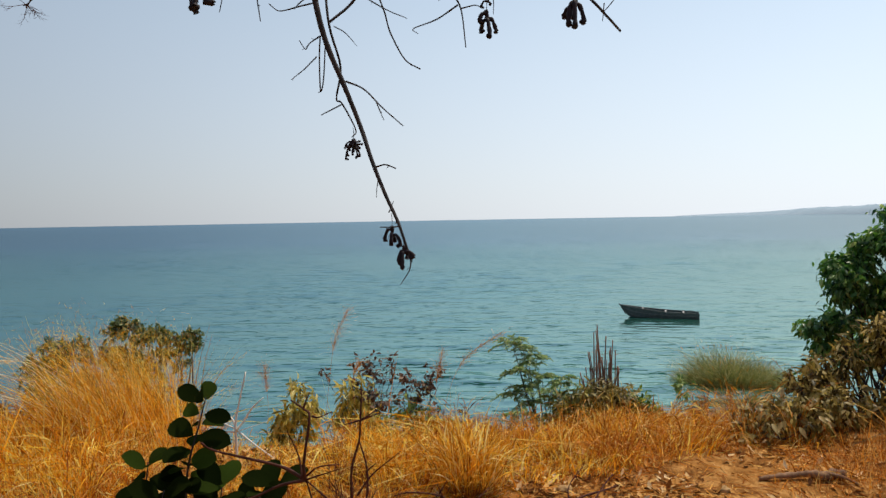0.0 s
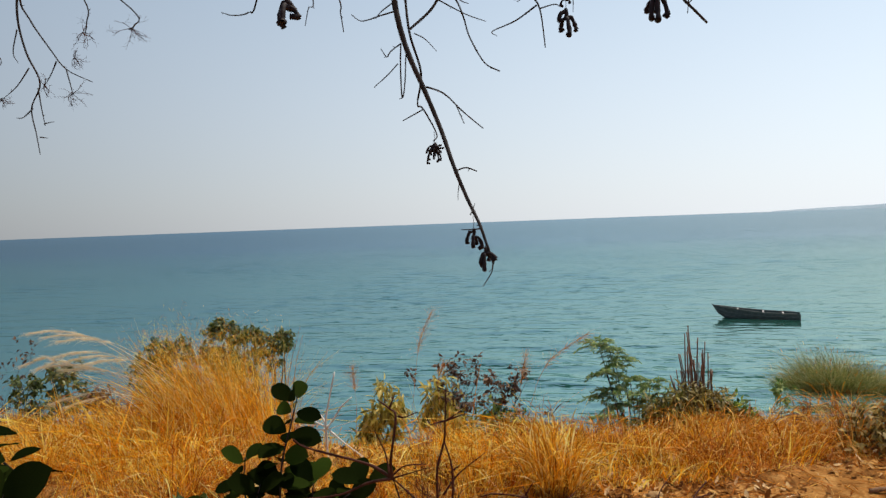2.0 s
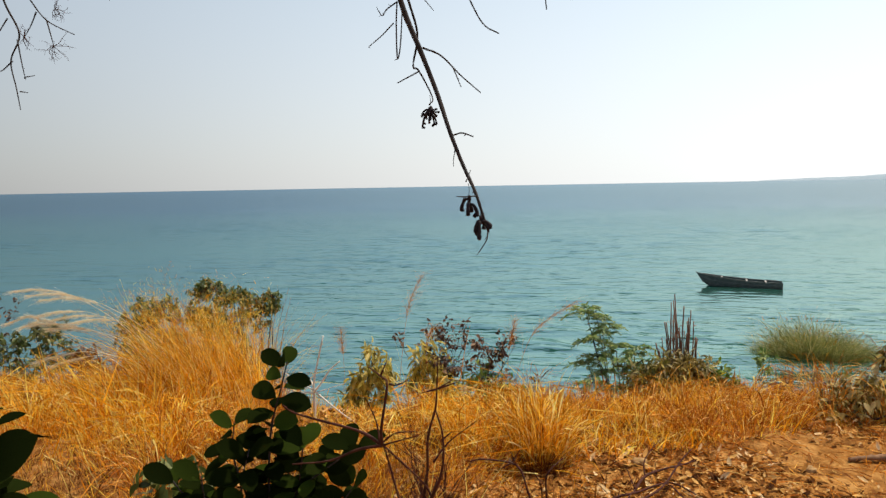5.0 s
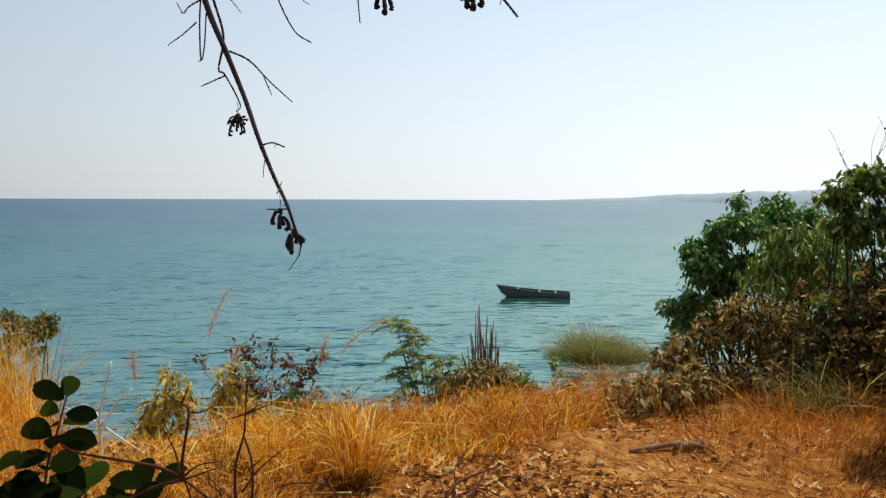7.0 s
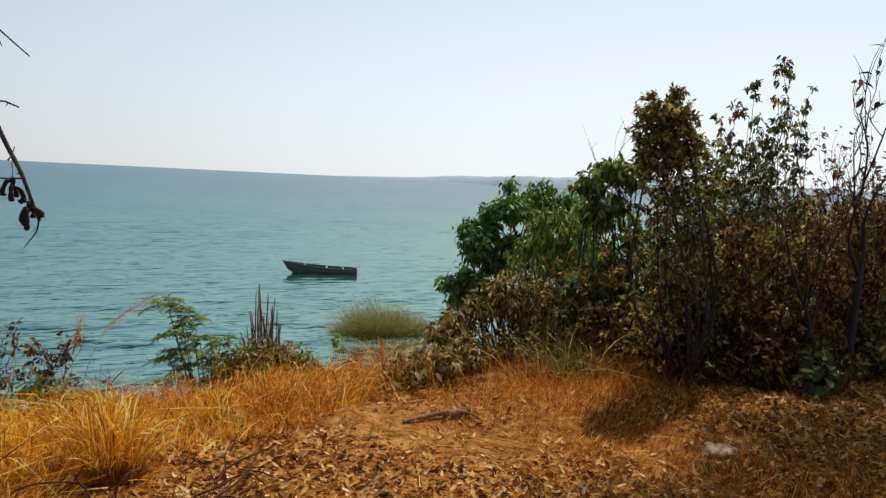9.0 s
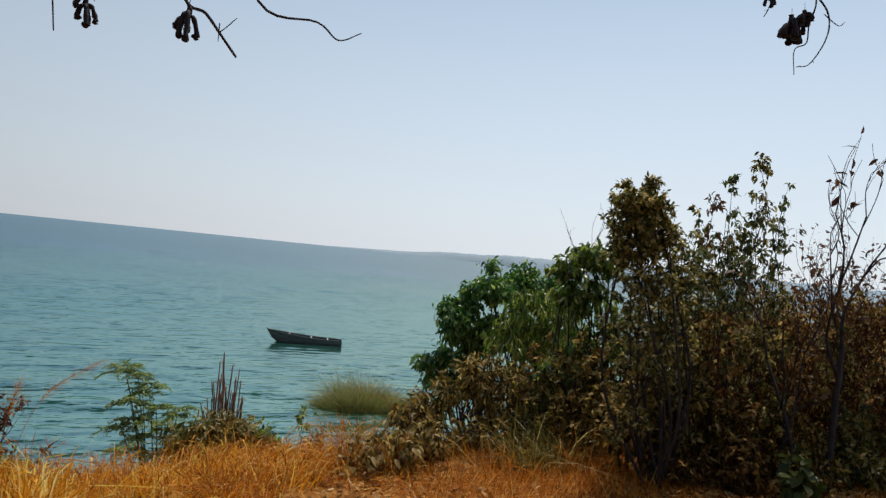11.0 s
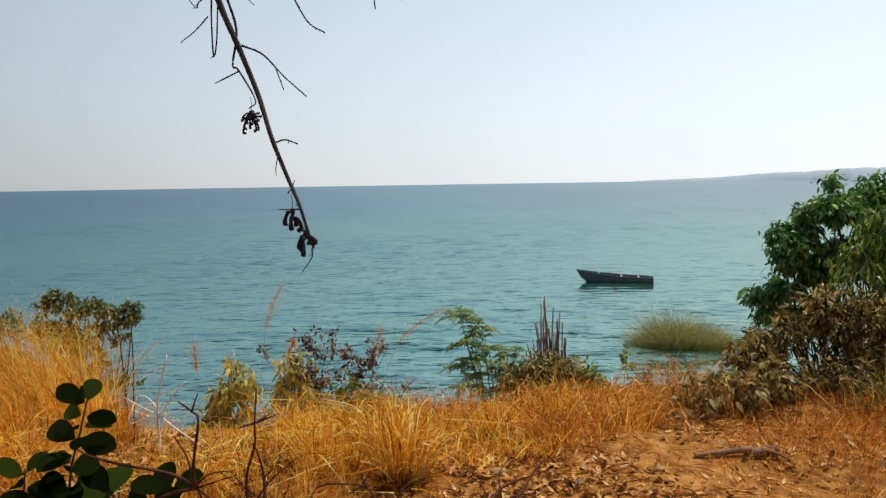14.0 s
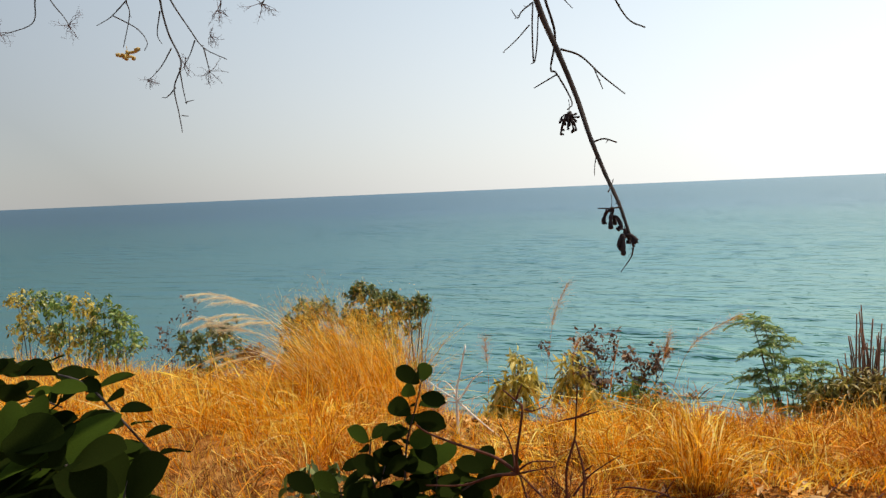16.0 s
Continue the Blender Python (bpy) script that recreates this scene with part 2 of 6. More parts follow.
LITTER = leaf_material("dry_leaf_litter", [(0.0, (0.06, 0.02, 0.006)), (0.25, (0.26, 0.095, 0.02)), (0.55, (0.60, 0.28, 0.066)), (0.85, (0.80, 0.48, 0.16)), (1.0, (0.92, 0.70, 0.40))], 0.2, 0.75, spec=0.08)
LEAF_GREEN = leaf_material("tree_leaf", [(0.0, (0.022, 0.075, 0.02)), (0.55, (0.085, 0.21, 0.05)), (0.85, (0.22, 0.36, 0.11)), (1.0, (0.50, 0.58, 0.30))], 0.45, 0.34, warm=(1.0, 1.1, 0.5))
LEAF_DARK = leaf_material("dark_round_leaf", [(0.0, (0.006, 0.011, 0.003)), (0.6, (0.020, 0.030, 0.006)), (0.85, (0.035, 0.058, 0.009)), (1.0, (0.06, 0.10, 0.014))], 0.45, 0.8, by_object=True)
LEAF_OLIVE = leaf_material("olive_leaf", [(0.0, (0.032, 0.038, 0.009)), (0.4, (0.13, 0.125, 0.026)), (0.75, (0.42, 0.33, 0.07)), (1.0, (0.80, 0.66, 0.31))], 0.6, 0.33)
LEAF_BROWN = leaf_material("withered_leaf", [(0.0, (0.025, 0.014, 0.004)), (0.45, (0.13, 0.088, 0.018)), (0.8, (0.40, 0.27, 0.06)), (1.0, (0.78, 0.60, 0.28))], 0.6, 0.6, spec=0.15)
LEAF_DUSK = leaf_material("dark_red_brown_leaf", [(0.0, (0.035, 0.015, 0.005)), (0.45, (0.14, 0.072, 0.018)), (0.8, (0.38, 0.21, 0.05)), (1.0, (0.78, 0.56, 0.24))], 0.6, 0.6, spec=0.15)
LEAF_WITHER = leaf_material("pale_withered_leaf", [(0.0, (0.07, 0.05, 0.012)), (0.35, (0.22, 0.165, 0.035)), (0.7, (0.46, 0.34, 0.09)), (1.0, (0.80, 0.64, 0.30))], 0.55, 0.45)
LEAF_YELLOW = leaf_material("yellow_green_leaf", [(0.0, (0.13, 0.12, 0.02)), (0.3, (0.42, 0.33, 0.045)), (0.7, (0.76, 0.60, 0.12)), (1.0, (0.95, 0.84, 0.36))], 0.5, 0.5)
LEAF_FEATHER = leaf_material("feathery_green_leaf", [(0.0, (0.09, 0.18, 0.035)), (0.55, (0.21, 0.33, 0.075)), (1.0, (0.52, 0.55, 0.19))], 0.4, 0.5)
LEAF_SAGE = leaf_material("dull_green_leaf", [(0.0, (0.04, 0.06, 0.014)), (0.6, (0.105, 0.14, 0.03)), (1.0, (0.32, 0.34, 0.11))], 0.4, 0.4)
LEAF_WILLOW = leaf_material("light_green_hanging_leaf", [(0.0, (0.035, 0.075, 0.014)), (0.5, (0.12, 0.19, 0.035)), (0.8, (0.30, 0.37, 0.09)), (1.0, (0.66, 0.66, 0.34))], 0.5, 0.3, warm=(1.0, 1.05, 0.5))
LEAF_SEED = leaf_material("dark_seed_head", [(0.0, (0.05, 0.026, 0.018)), (0.7, (0.15, 0.08, 0.045)), (1.0, (0.36, 0.22, 0.12))], 0.2, 0.7)
LEAF_RED = leaf_material("rust_leaf", [(0.0, (0.10, 0.04, 0.016)), (0.7, (0.2, 0.09, 0.035)), (1.0, (0.34, 0.18, 0.08))], 0.3, 0.6)
LEAF_RUST = leaf_material("bright_rust_leaf", [(0.0, (0.34, 0.07, 0.015)), (1.0, (0.70, 0.20, 0.04))], 0.5, 0.5)
REED = leaf_material("lake_reed", [(0.0, (0.10, 0.13, 0.03)), (0.45, (0.25, 0.27, 0.065)), (0.8, (0.42, 0.38, 0.12)), (1.0, (0.62, 0.54, 0.24))], 0.35, 0.5)
# distance haze put straight into the hill's colour
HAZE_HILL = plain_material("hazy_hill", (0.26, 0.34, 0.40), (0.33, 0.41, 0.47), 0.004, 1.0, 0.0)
BOAT_WOOD = plain_material("weathered_tarred_wood", (0.035, 0.046, 0.048), (0.10, 0.12, 0.12), 5.0, 0.75)
BOAT_RIM = plain_material("worn_grey_rail", (0.07, 0.08, 0.08), (0.17, 0.18, 0.17), 8.0, 0.7)
BOAT_SEAT = plain_material("pale_bench_wood", (0.26, 0.25, 0.23), (0.42, 0.40, 0.37), 8.0, 0.7)
STONE = plain_material("pale_stone", (0.26, 0.14, 0.055), (0.56, 0.36, 0.17), 18.0, 1.0, 0.003, 0.03)
RAG = plain_material("dusty_pale_rag", (0.26, 0.17, 0.08), (0.72, 0.54, 0.33), 22.0, 1.0, 0.003, 0.03)
LOG = bark_material("dry_log", (0.09, 0.042, 0.022), (0.34, 0.19, 0.10), 26.0)


# ---- geometry helpers ----
class Geo:
    """Collects vertices, quads and triangles for one mesh."""

    def __init__(self):
        self.v, self.q, self.t, self.n = [], [], [], 0

    def add(self, v, quads=None, tris=None):
        v = np.asarray(v, float).reshape(-1, 3)
        if quads is not None and len(quads):
            self.q.append(np.asarray(quads, int).reshape(-1, 4) + self.n)
        if tris is not None and len(tris):
            self.t.append(np.asarray(tris, int).reshape(-1, 3) + self.n)
        self.v.append(v)
        self.n += len(v)

    def mesh(self, name, smooth=True):
        me = bpy.data.meshes.new(name)
        v = np.concatenate(self.v)
        q = np.concatenate(self.q) if self.q else np.zeros((0, 4), int)
        t = np.concatenate(self.t) if self.t else np.zeros((0, 3), int)
        me.vertices.add(len(v))
        me.vertices.foreach_set("co", v.ravel())
        me.loops.add(q.size + t.size)
        me.loops.foreach_set("vertex_index", np.concatenate([q.ravel(), t.ravel()]))
        me.polygons.add(len(q) + len(t))
        me.polygons.foreach_set("loop_start", np.concatenate([np.arange(len(q)) * 4, q.size + np.arange(len(t)) * 3]))
        me.update(calc_edges=True)
        me.validate()
        if smooth:
            me.polygons.foreach_set("use_smooth", np.ones(len(me.polygons), bool))
        return me


def part(name, geo, mat, parent=None, label="", smooth=True):
    me = geo.mesh(name, smooth) if isinstance(geo, Geo) else geo
    if mat and not me.materials:
        me.materials.append(mat)
    ob = new(name, me)
    if parent is not None:
        ob.parent = parent
    return tagged(ob, label)


def thing(name, label, category, at=(0, 0, 0), group="", kind=""):
    ob = new(name)
    ob.empty_display_size = 0.1
    ob.location = at
    return tagged(ob, label, category, group, kind)


def unit(a):
    return a / np.maximum(np.linalg.norm(a, axis=-1, keepdims=True), 1e-9)


def smooth_path(pts, per=4):
    """A Catmull-Rom line through the points."""
    p = np.asarray(pts, float)
    if len(p) < 3:
        return np.array([p[0] + (p[-1] - p[0]) * k / per for k in range(per + 1)])
    e = np.vstack([2 * p[0] - p[1], p, 2 * p[-1] - p[-2]])
    out = []
    for i in range(1, len(e) - 2):
        for k in range(per):
            t = k / per
            a, b, c, d = e[i - 1], e[i], e[i + 1], e[i + 2]
            out.append(0.5 * (2 * b + (c - a) * t + (2 * a - 5 * b + 4 * c - d) * t * t + (3 * b - a - 3 * c + d) * t ** 3))
    out.append(p[-1])
    return np.array(out)


def tube(geo, pts, r0, r1, sides=6, per=4, rng=None, knots=0.0):
    p = smooth_path(pts, per)
    n = len(p)
    d = unit(np.gradient(p, axis=0))
    up = np.array([0.3, 0.9, 0.31]) if abs(d[0][2]) > 0.8 else np.array([0.05, 0.1, 1.0])
    u = unit(np.cross(d, up))
    w = np.cross(d, u)
    r = np.linspace(r0, r1, n)
    if rng is not None and knots:
        r = r * (1 + knots * rng.uniform(-1, 1, n))
    a = np.arange(sides) / sides * 2 * math.pi
    v = p[:, None] + r[:, None, None] * (np.cos(a)[None, :, None] * u[:, None] + np.sin(a)[None, :, None] * w[:, None])
    i, j = np.meshgrid(np.arange(n - 1), np.arange(sides), indexing="ij")
    k = (j + 1) % sides
    q = np.stack([i * sides + j, i * sides + k, (i + 1) * sides + k, (i + 1) * sides + j], -1).reshape(-1, 4)
    v = np.concatenate([v.reshape(-1, 3), [p[0], p[-1]]])
    s = np.arange(sides)
    t = np.concatenate([np.stack([np.full(sides, n * sides), (s + 1) % sides, s], -1),
                        np.stack([np.full(sides, n * sides + 1), (n - 1) * sides + s, (n - 1) * sides + (s + 1) % sides], -1)])
    geo.add(v, q, t)


def leaf_shape(half_width, steps=4, bend=0.25, fold=0.25, shape="oval"):
    """A leaf of length 1 along +x with a midrib: vertices and quads."""
    v, q = [], []
    for i in range(steps + 1):
        x = i / steps
        if shape == "oval":
            w = half_width * max(0.03, math.sin(math.pi * min(1, 0.06 + 0.94 * x ** 0.85)) ** 0.8)
        elif shape == "egg":
            # widest past the middle, with a short stalk
            w = half_width * max(0.035, (1 - (2 * x ** 1.25 - 1) ** 2) ** 0.62)
        else:
            w = half_width * max(0.03, math.sin(math.pi * (0.05 + 0.95 * x)))
        z = -bend * x * x
        v += [(x, -w, z + fold * w), (x, 0, z), (x, w, z + fold * w)]
    for i in range(steps):
        a = i * 3
        q += [(a, a + 3, a + 4, a + 1), (a + 1, a + 4, a + 5, a + 2)]
    return np.array(v), np.array(q)


def scatter(geo, shape, at, axis, normal, size):
    """Puts a copy of the leaf shape at each place, pointing along its axis."""
    v, q = shape
    a = unit(np.asarray(axis, float))
    nn = np.asarray(normal, float)
    b = unit(np.cross(nn, a))
    c = np.cross(a, b)
    s = np.asarray(size, float).reshape(-1, 1, 1)
    out = at[:, None] + s * (v[None, :, :1] * a[:, None] + v[None, :, 1:2] * b[:, None] + v[None, :, 2:] * c[:, None])
    n, k = len(at), len(v)
    qq = (q[None] + (np.arange(n) * k)[:, None, None]).reshape(-1, 4)
    geo.add(out.reshape(-1, 3), qq)


def blades(geo, root, tip_dir, length, width, bend, rng, steps=4):
    """Grass blades: curved tapering strips from root, along tip_dir, bowing over by bend."""
    n = len(root)
    d = unit(tip_dir)
    side = unit(np.cross(d, rng.normal(size=(n, 3))))
    lean = unit(np.stack([d[:, 0], d[:, 1], np.zeros(n)], -1) + 0.25 * rng.normal(size=(n, 3)) * [1, 1, 0])
    t = np.linspace(0, 1, steps + 1)
    L, B, W = length[:, None, None], bend[:, None, None], width[:, None, None]
    tt = t[None, :, None]
    line = root[:, None] + L * (d[:, None] * tt + lean[:, None] * (B * tt ** 2) - np.array([0, 0, 1]) * (0.5 * B * tt ** 2.2))
    w = W * (1 - 0.85 * tt) * 0.5
    v = np.stack([line - side[:, None] * w, line + side[:, None] * w], 2).reshape(n, -1, 3)
    k = 2 * (steps + 1)
    s = np.arange(steps) * 2
    q = np.stack([s, s + 1, s + 3, s + 2], -1)
    geo.add(v.reshape(-1, 3), (q[None] + (np.arange(n) * k)[:, None, None]).reshape(-1, 4))
    return line


def stalks(geo, root, way, length, width, curl, rng, steps=7):
    """Upright dry grass stalks: thin stems that nod over at the top under a spindle-shaped seed head."""
    n = len(root)
    d = unit(way)
    side = unit(np.cross(d, rng.normal(size=(n, 3))))
    over = unit(np.stack([d[:, 0], d[:, 1], np.zeros(n)], -1) + 0.35 * rng.normal(size=(n, 3)) * [1, 1, 0])
    t = np.linspace(0, 1, steps + 1)[None, :, None]
    L, C = length[:, None, None], curl[:, None, None]
    line = root[:, None] + L * (d[:, None] * t + over[:, None] * (C * (0.25 * t ** 2 + 0.75 * t ** 4)) - np.array([0, 0, 1]) * (0.6 * C * t ** 5))
    prof = np.interp(np.linspace(0, 1, steps + 1), [0, 0.7, 0.78, 0.9, 1.0], [0.8, 0.55, 1.1, 1.5, 0.12])[None, :, None]
    w = width[:, None, None] * prof * 0.5
    v = np.stack([line - side[:, None] * w, line + side[:, None] * w], 2).reshape(n, -1, 3)
    k = 2 * (steps + 1)
    s = np.arange(steps) * 2
    q = np.stack([s, s + 1, s + 3, s + 2], -1)
    geo.add(v.reshape(-1, 3), (q[None] + (np.arange(n) * k)[:, None, None]).reshape(-1, 4))


# ---- ground and lake ----
WATER_Z = -6.5
WAVE = 0.0115


def fbm(x, y, seed=0.0):
    out = 0.0
    for k, (f, a) in enumerate(((0.35, 1.0), (0.9, 0.5), (2.3, 0.25), (6.1, 0.1))):
        out = out + a * np.sin(f * x * 1.7 + 3.1 * k + seed + 1.3 * np.sin(f * y + k)) * np.sin(f * y * 1.9 + 1.7 * k + 0.9 * np.sin(f * x + seed))
    return out


def bank_edge(x):
    return 5.0 + 0.3 * (np.clip(x, 1, 26) - 1) + 0.012 * (np.clip(x, 7, 26) - 7) ** 2 + 0.15 * np.sin(x * 0.9)


def ground_z(x, y):
    x, y = np.asarray(x, float), np.asarray(y, float)
    s = y - bank_edge(x)
    t = np.clip(s / 10.0, 0, 1)
    z = -7.2 * t * t * (3 - 2 * t) - np.clip(s - 10, 0, 60) * 0.05
    flat = np.clip(1 - s / 3, 0.15, 1)
    return z + (0.035 * fbm(x, y) + 0.012 * fbm(x * 4, y * 4, 2.0)) * flat


def graded(fine0, fine1, step, reach):
    """Grid lines: even between fine0 and fine1, then wider and wider."""
    mid = list(np.arange(fine0, fine1 + 1e-6, step))
    lo, hi, d = [fine0], [fine1], step
    while hi[-1] < reach or lo[-1] > -reach:
        d *= 1.25
        hi.append(min(reach, hi[-1] + d))
        lo.append(max(-reach, lo[-1] - d))
    return np.array(sorted(set(lo[1:] + mid + hi[1:])))


def sheet(xs, ys, zfun):
    X, Y = np.meshgrid(xs, ys, indexing="ij")
    g = Geo()
    v = np.stack([X, Y, zfun(X, Y)], -1).reshape(-1, 3)
    n, m = len(xs), len(ys)
    i, j = np.meshgrid(np.arange(n - 1), np.arange(m - 1), indexing="ij")
    a = i * m + j
    g.add(v, np.stack([a, a + m, a + m + 1, a + 1], -1).reshape(-1, 4))
    return g


tagged(part("ground", sheet(graded(-7, 9, 0.07, 4800), graded(1.0, 10, 0.07, 4800), ground_z), SOIL),
       "dry orange-brown earth bank sloping down to the lake", "ground", kind="structure")
# lake surface: rings round the bank, fine in front where the ripples show
EYE_X, EYE_Y = 0.35, 0.7
ring = [9.0]
while ring[-1] < 4850:
    ring.append(ring[-1] * (1.0038 if ring[-1] < 110 else 1.0062 if ring[-1] < 420 else 1.13))
ring[-1] = 4850.0
ring = np.array(ring)
ang = np.radians(np.concatenate([np.linspace(-68, 72, 760), np.linspace(72, 292, 24)[1:-1]]))
R, A = np.meshgrid(ring, ang, indexing="ij")
X, Y = EYE_X + R * np.sin(A), EYE_Y + R * np.cos(A)
rng = np.random.default_rng(3)
wave = np.zeros_like(X)
for k in range(64):
    lam = 0.55 * 11.0 ** (k / 63)
    way = radians(186 + rng.normal(0, 24))
    ph = (X * math.sin(way) + Y * math.cos(way)) * 2 * math.pi / lam + rng.uniform(0, 6.28)
    ph = ph + 0.9 * np.sin((X * 0.33 * rng.normal() + Y * 0.21 * rng.normal()) / lam ** 0.5 + k)
    # each train comes in groups, and fades where the mesh is too coarse for it
    groups = 0.55 + 0.45 * np.sin(X * rng.normal(0, 0.5) / lam + Y * rng.normal(0, 0.35) / lam + k)
    reach = lam / 0.0038 / 2.6
    cut = np.clip((reach - R) / reach * 2, 0, 1)
    wave += cut * groups * WAVE * lam * (lam / 1.2) ** -0.25 * (np.exp(1.1 * np.sin(ph)) - 1.3) * 0.33
wave *= 0.75 + 0.45 * np.sin(X * 0.07 + 1.1 * np.sin(Y * 0.05)) * np.sin(Y * 0.06)
g = Geo()
n, m = R.shape
i, j = np.meshgrid(np.arange(n - 1), np.arange(m), indexing="ij")
k = (j + 1) % m
g.add(np.stack([X, Y, WATER_Z + wave], -1).reshape(-1, 3), np.stack([i * m + j, (i + 1) * m + j, (i + 1) * m + k, i * m + k], -1).reshape(-1, 4))
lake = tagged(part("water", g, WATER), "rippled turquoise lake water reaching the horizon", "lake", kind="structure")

# far headland across the bay
g = Geo()
az = np.linspace(14.5, 100, 400)
near = np.interp(az, [14.5, 20.5, 24, 30, 40, 60, 100], [4750, 4500, 3800, 2300, 1500, 900, 700])
top = np.interp(az, [14.5, 16, 20.5, 22, 24, 29, 36, 50, 100], [0.0003, 0.0016, 0.0034, 0.005, 0.0078, 0.0125, 0.0172, 0.015, 0.012]) * near
wob = 1 + 0.06 * np.sin(az * 1.1) + 0.04 * np.sin(az * 4.3 + 1) + 0.03 * np.sin(az * 17.0)
rows_ = []
for k, (back, up) in enumerate(((0, 0), (0.03, 0.45), (0.12, 0.8), (0.25, 1.0), (0.3, 0.0))):
    d = near * (1 + back)
    z = WATER_Z - 1 + (top * wob + 3.0 + 6.6 * np.clip((az - 15) / 8, 0, 1)) * up
    rows_.append(np.stack([d * np.sin(np.radians(az)), d * np.cos(np.radians(az)), z], -1))
m_ = len(az)
g.add(np.concatenate(rows_), [(k * m_ + i, k * m_ + i + 1, (k + 1) * m_ + i + 1, (k + 1) * m_ + i) for k in range(4) for i in range(m_ - 1)])
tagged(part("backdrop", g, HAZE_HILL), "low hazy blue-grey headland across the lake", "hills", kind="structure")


# ---- plants: how they are grown ----
OVAL = leaf_shape(0.22, 3, 0.35, 0.25)
BROAD = leaf_shape(0.33, 8, 0.25, 0.2)
LARGE = leaf_shape(0.36, 10, 0.3, 0.2, "egg")
ROUND = leaf_shape(0.31, 9, 0.22, 0.22, "egg")
LANCE = leaf_shape(0.13, 3, 0.45, 0.3, "lance")
SMALL = leaf_shape(0.26, 2, 0.2, 0.3, "lance")


def in_blobs(rng, blob, n, rough=0.25):
    """Points in an uneven ellipsoid, more of them near its skin, and the ways outwards."""
    x, y, z, rx, ry, rz = blob
    d = unit(rng.normal(size=(n, 3)))
    lump = 1 + rough * (np.sin(d[:, 0] * 5 + x * 3) * np.sin(d[:, 1] * 4 + y * 2) + np.sin(d[:, 2] * 6 + z * 5)) * 0.8
    r = rng.uniform(0.12, 1, n) ** 0.45 * lump * rng.uniform(0.85, 1.1, n)
    return np.array([x, y, z]) + d * r[:, None] * np.array([rx, ry, rz]), d


def bush(name, label, category, base, blobs, leaf=(OVAL, 0.09, 6), leaf_mat=LEAF_OLIVE, bark=BARK, seed=1, stem_r=0.015, droop=0.4, stems=1, group="", extra=None, spread=0.06, rosette=0.5, puff=0.25):
    """A shrub or tree: stems from the base to each lump of the crown, twigs to each tuft, a few leaves on every tuft.
    blobs: (x, y, z, rx, ry, rz, tufts)."""
    rng = np.random.default_rng(seed)
    top = thing(name, label, category, base, group)
    base = np.array(base, float)
    wood, crown = Geo(), Geo()
    shape, length, count = leaf
    for bx, by, bz, rx, ry, rz, n in blobs:
        c = np.array([bx, by, bz]) - base
        for s in range(stems):
            foot = np.array([*rng.normal(0, spread, 2), -0.03])
            aim = c + rng.normal(0, 0.3, 3) * np.array([rx, ry, rz]) * (s > 0)
            bow = rng.normal(0, 0.08, 3) * np.linalg.norm(aim)
            tube(wood, [foot, foot + (aim - foot) * 0.35 + bow * [1, 1, 0.2], foot + (aim - foot) * 0.7 + bow * 0.6, aim], stem_r, stem_r * 0.4, 6, 4, rng, 0.1)
        p, d = in_blobs(rng, (c[0], c[1], c[2], rx, ry, rz), n)
        for k in range(n):
            start = c + (p[k] - c) * rng.uniform(0.1, 0.5) - np.array([0, 0, 0.12 * rz])
            mid = (start + p[k]) / 2 + rng.normal(0, 0.12, 3) * np.linalg.norm(p[k] - start)
            tube(wood, [start, mid, p[k]], stem_r * 0.3, stem_r * 0.12, 3, 2)
        at = np.repeat(p, count, 0) + rng.normal(0, length * puff, (n * count, 3))
        ax = np.repeat(d, count, 0) * rosette + rng.normal(size=(n * count, 3)) * 0.8 + np.array([0, 0, -droop])
        nm = np.array([0, 0, 1.0]) + 0.6 * rng.normal(size=(n * count, 3))
        scatter(crown, shape, at, ax, nm, length * rng.uniform(0.6, 1.25, n * count))
    tagged(part("branchwork", wood, bark, top), kind="stuff")
    tagged(part("foliage", crown, leaf_mat, top), kind="stuff")
    if extra:
        extra(top, rng)
    return top


def fork(geo, p, d, length, r, depth, rng, tips, spread=0.6, lift=0.1, sides=4):
    """A bare branching twig."""
    p, d = np.array(p, float), unit(np.array(d, float))
    mid = p + d * length * 0.5 + rng.normal(0, 0.07, 3) * length
    end = p + d * length + rng.normal(0, 0.08, 3) * length
    tube(geo, [p, mid, end], r, r * 0.55, sides, 3, rng, 0.12)
    if depth == 0:
        tips.append((end, unit(end - mid)))
        return
    for k in range(rng.integers(2, 4)):
        at = mid + (end - mid) * rng.uniform(0.0, 1.0) if k else end
        dd = unit(end - mid) + rng.normal(0, spread, 3) + np.array([0, 0, lift])
        fork(geo, at, dd, length * rng.uniform(0.5, 0.85), r * 0.55, depth - 1, rng, tips, spread, lift, max(3, sides - 1))


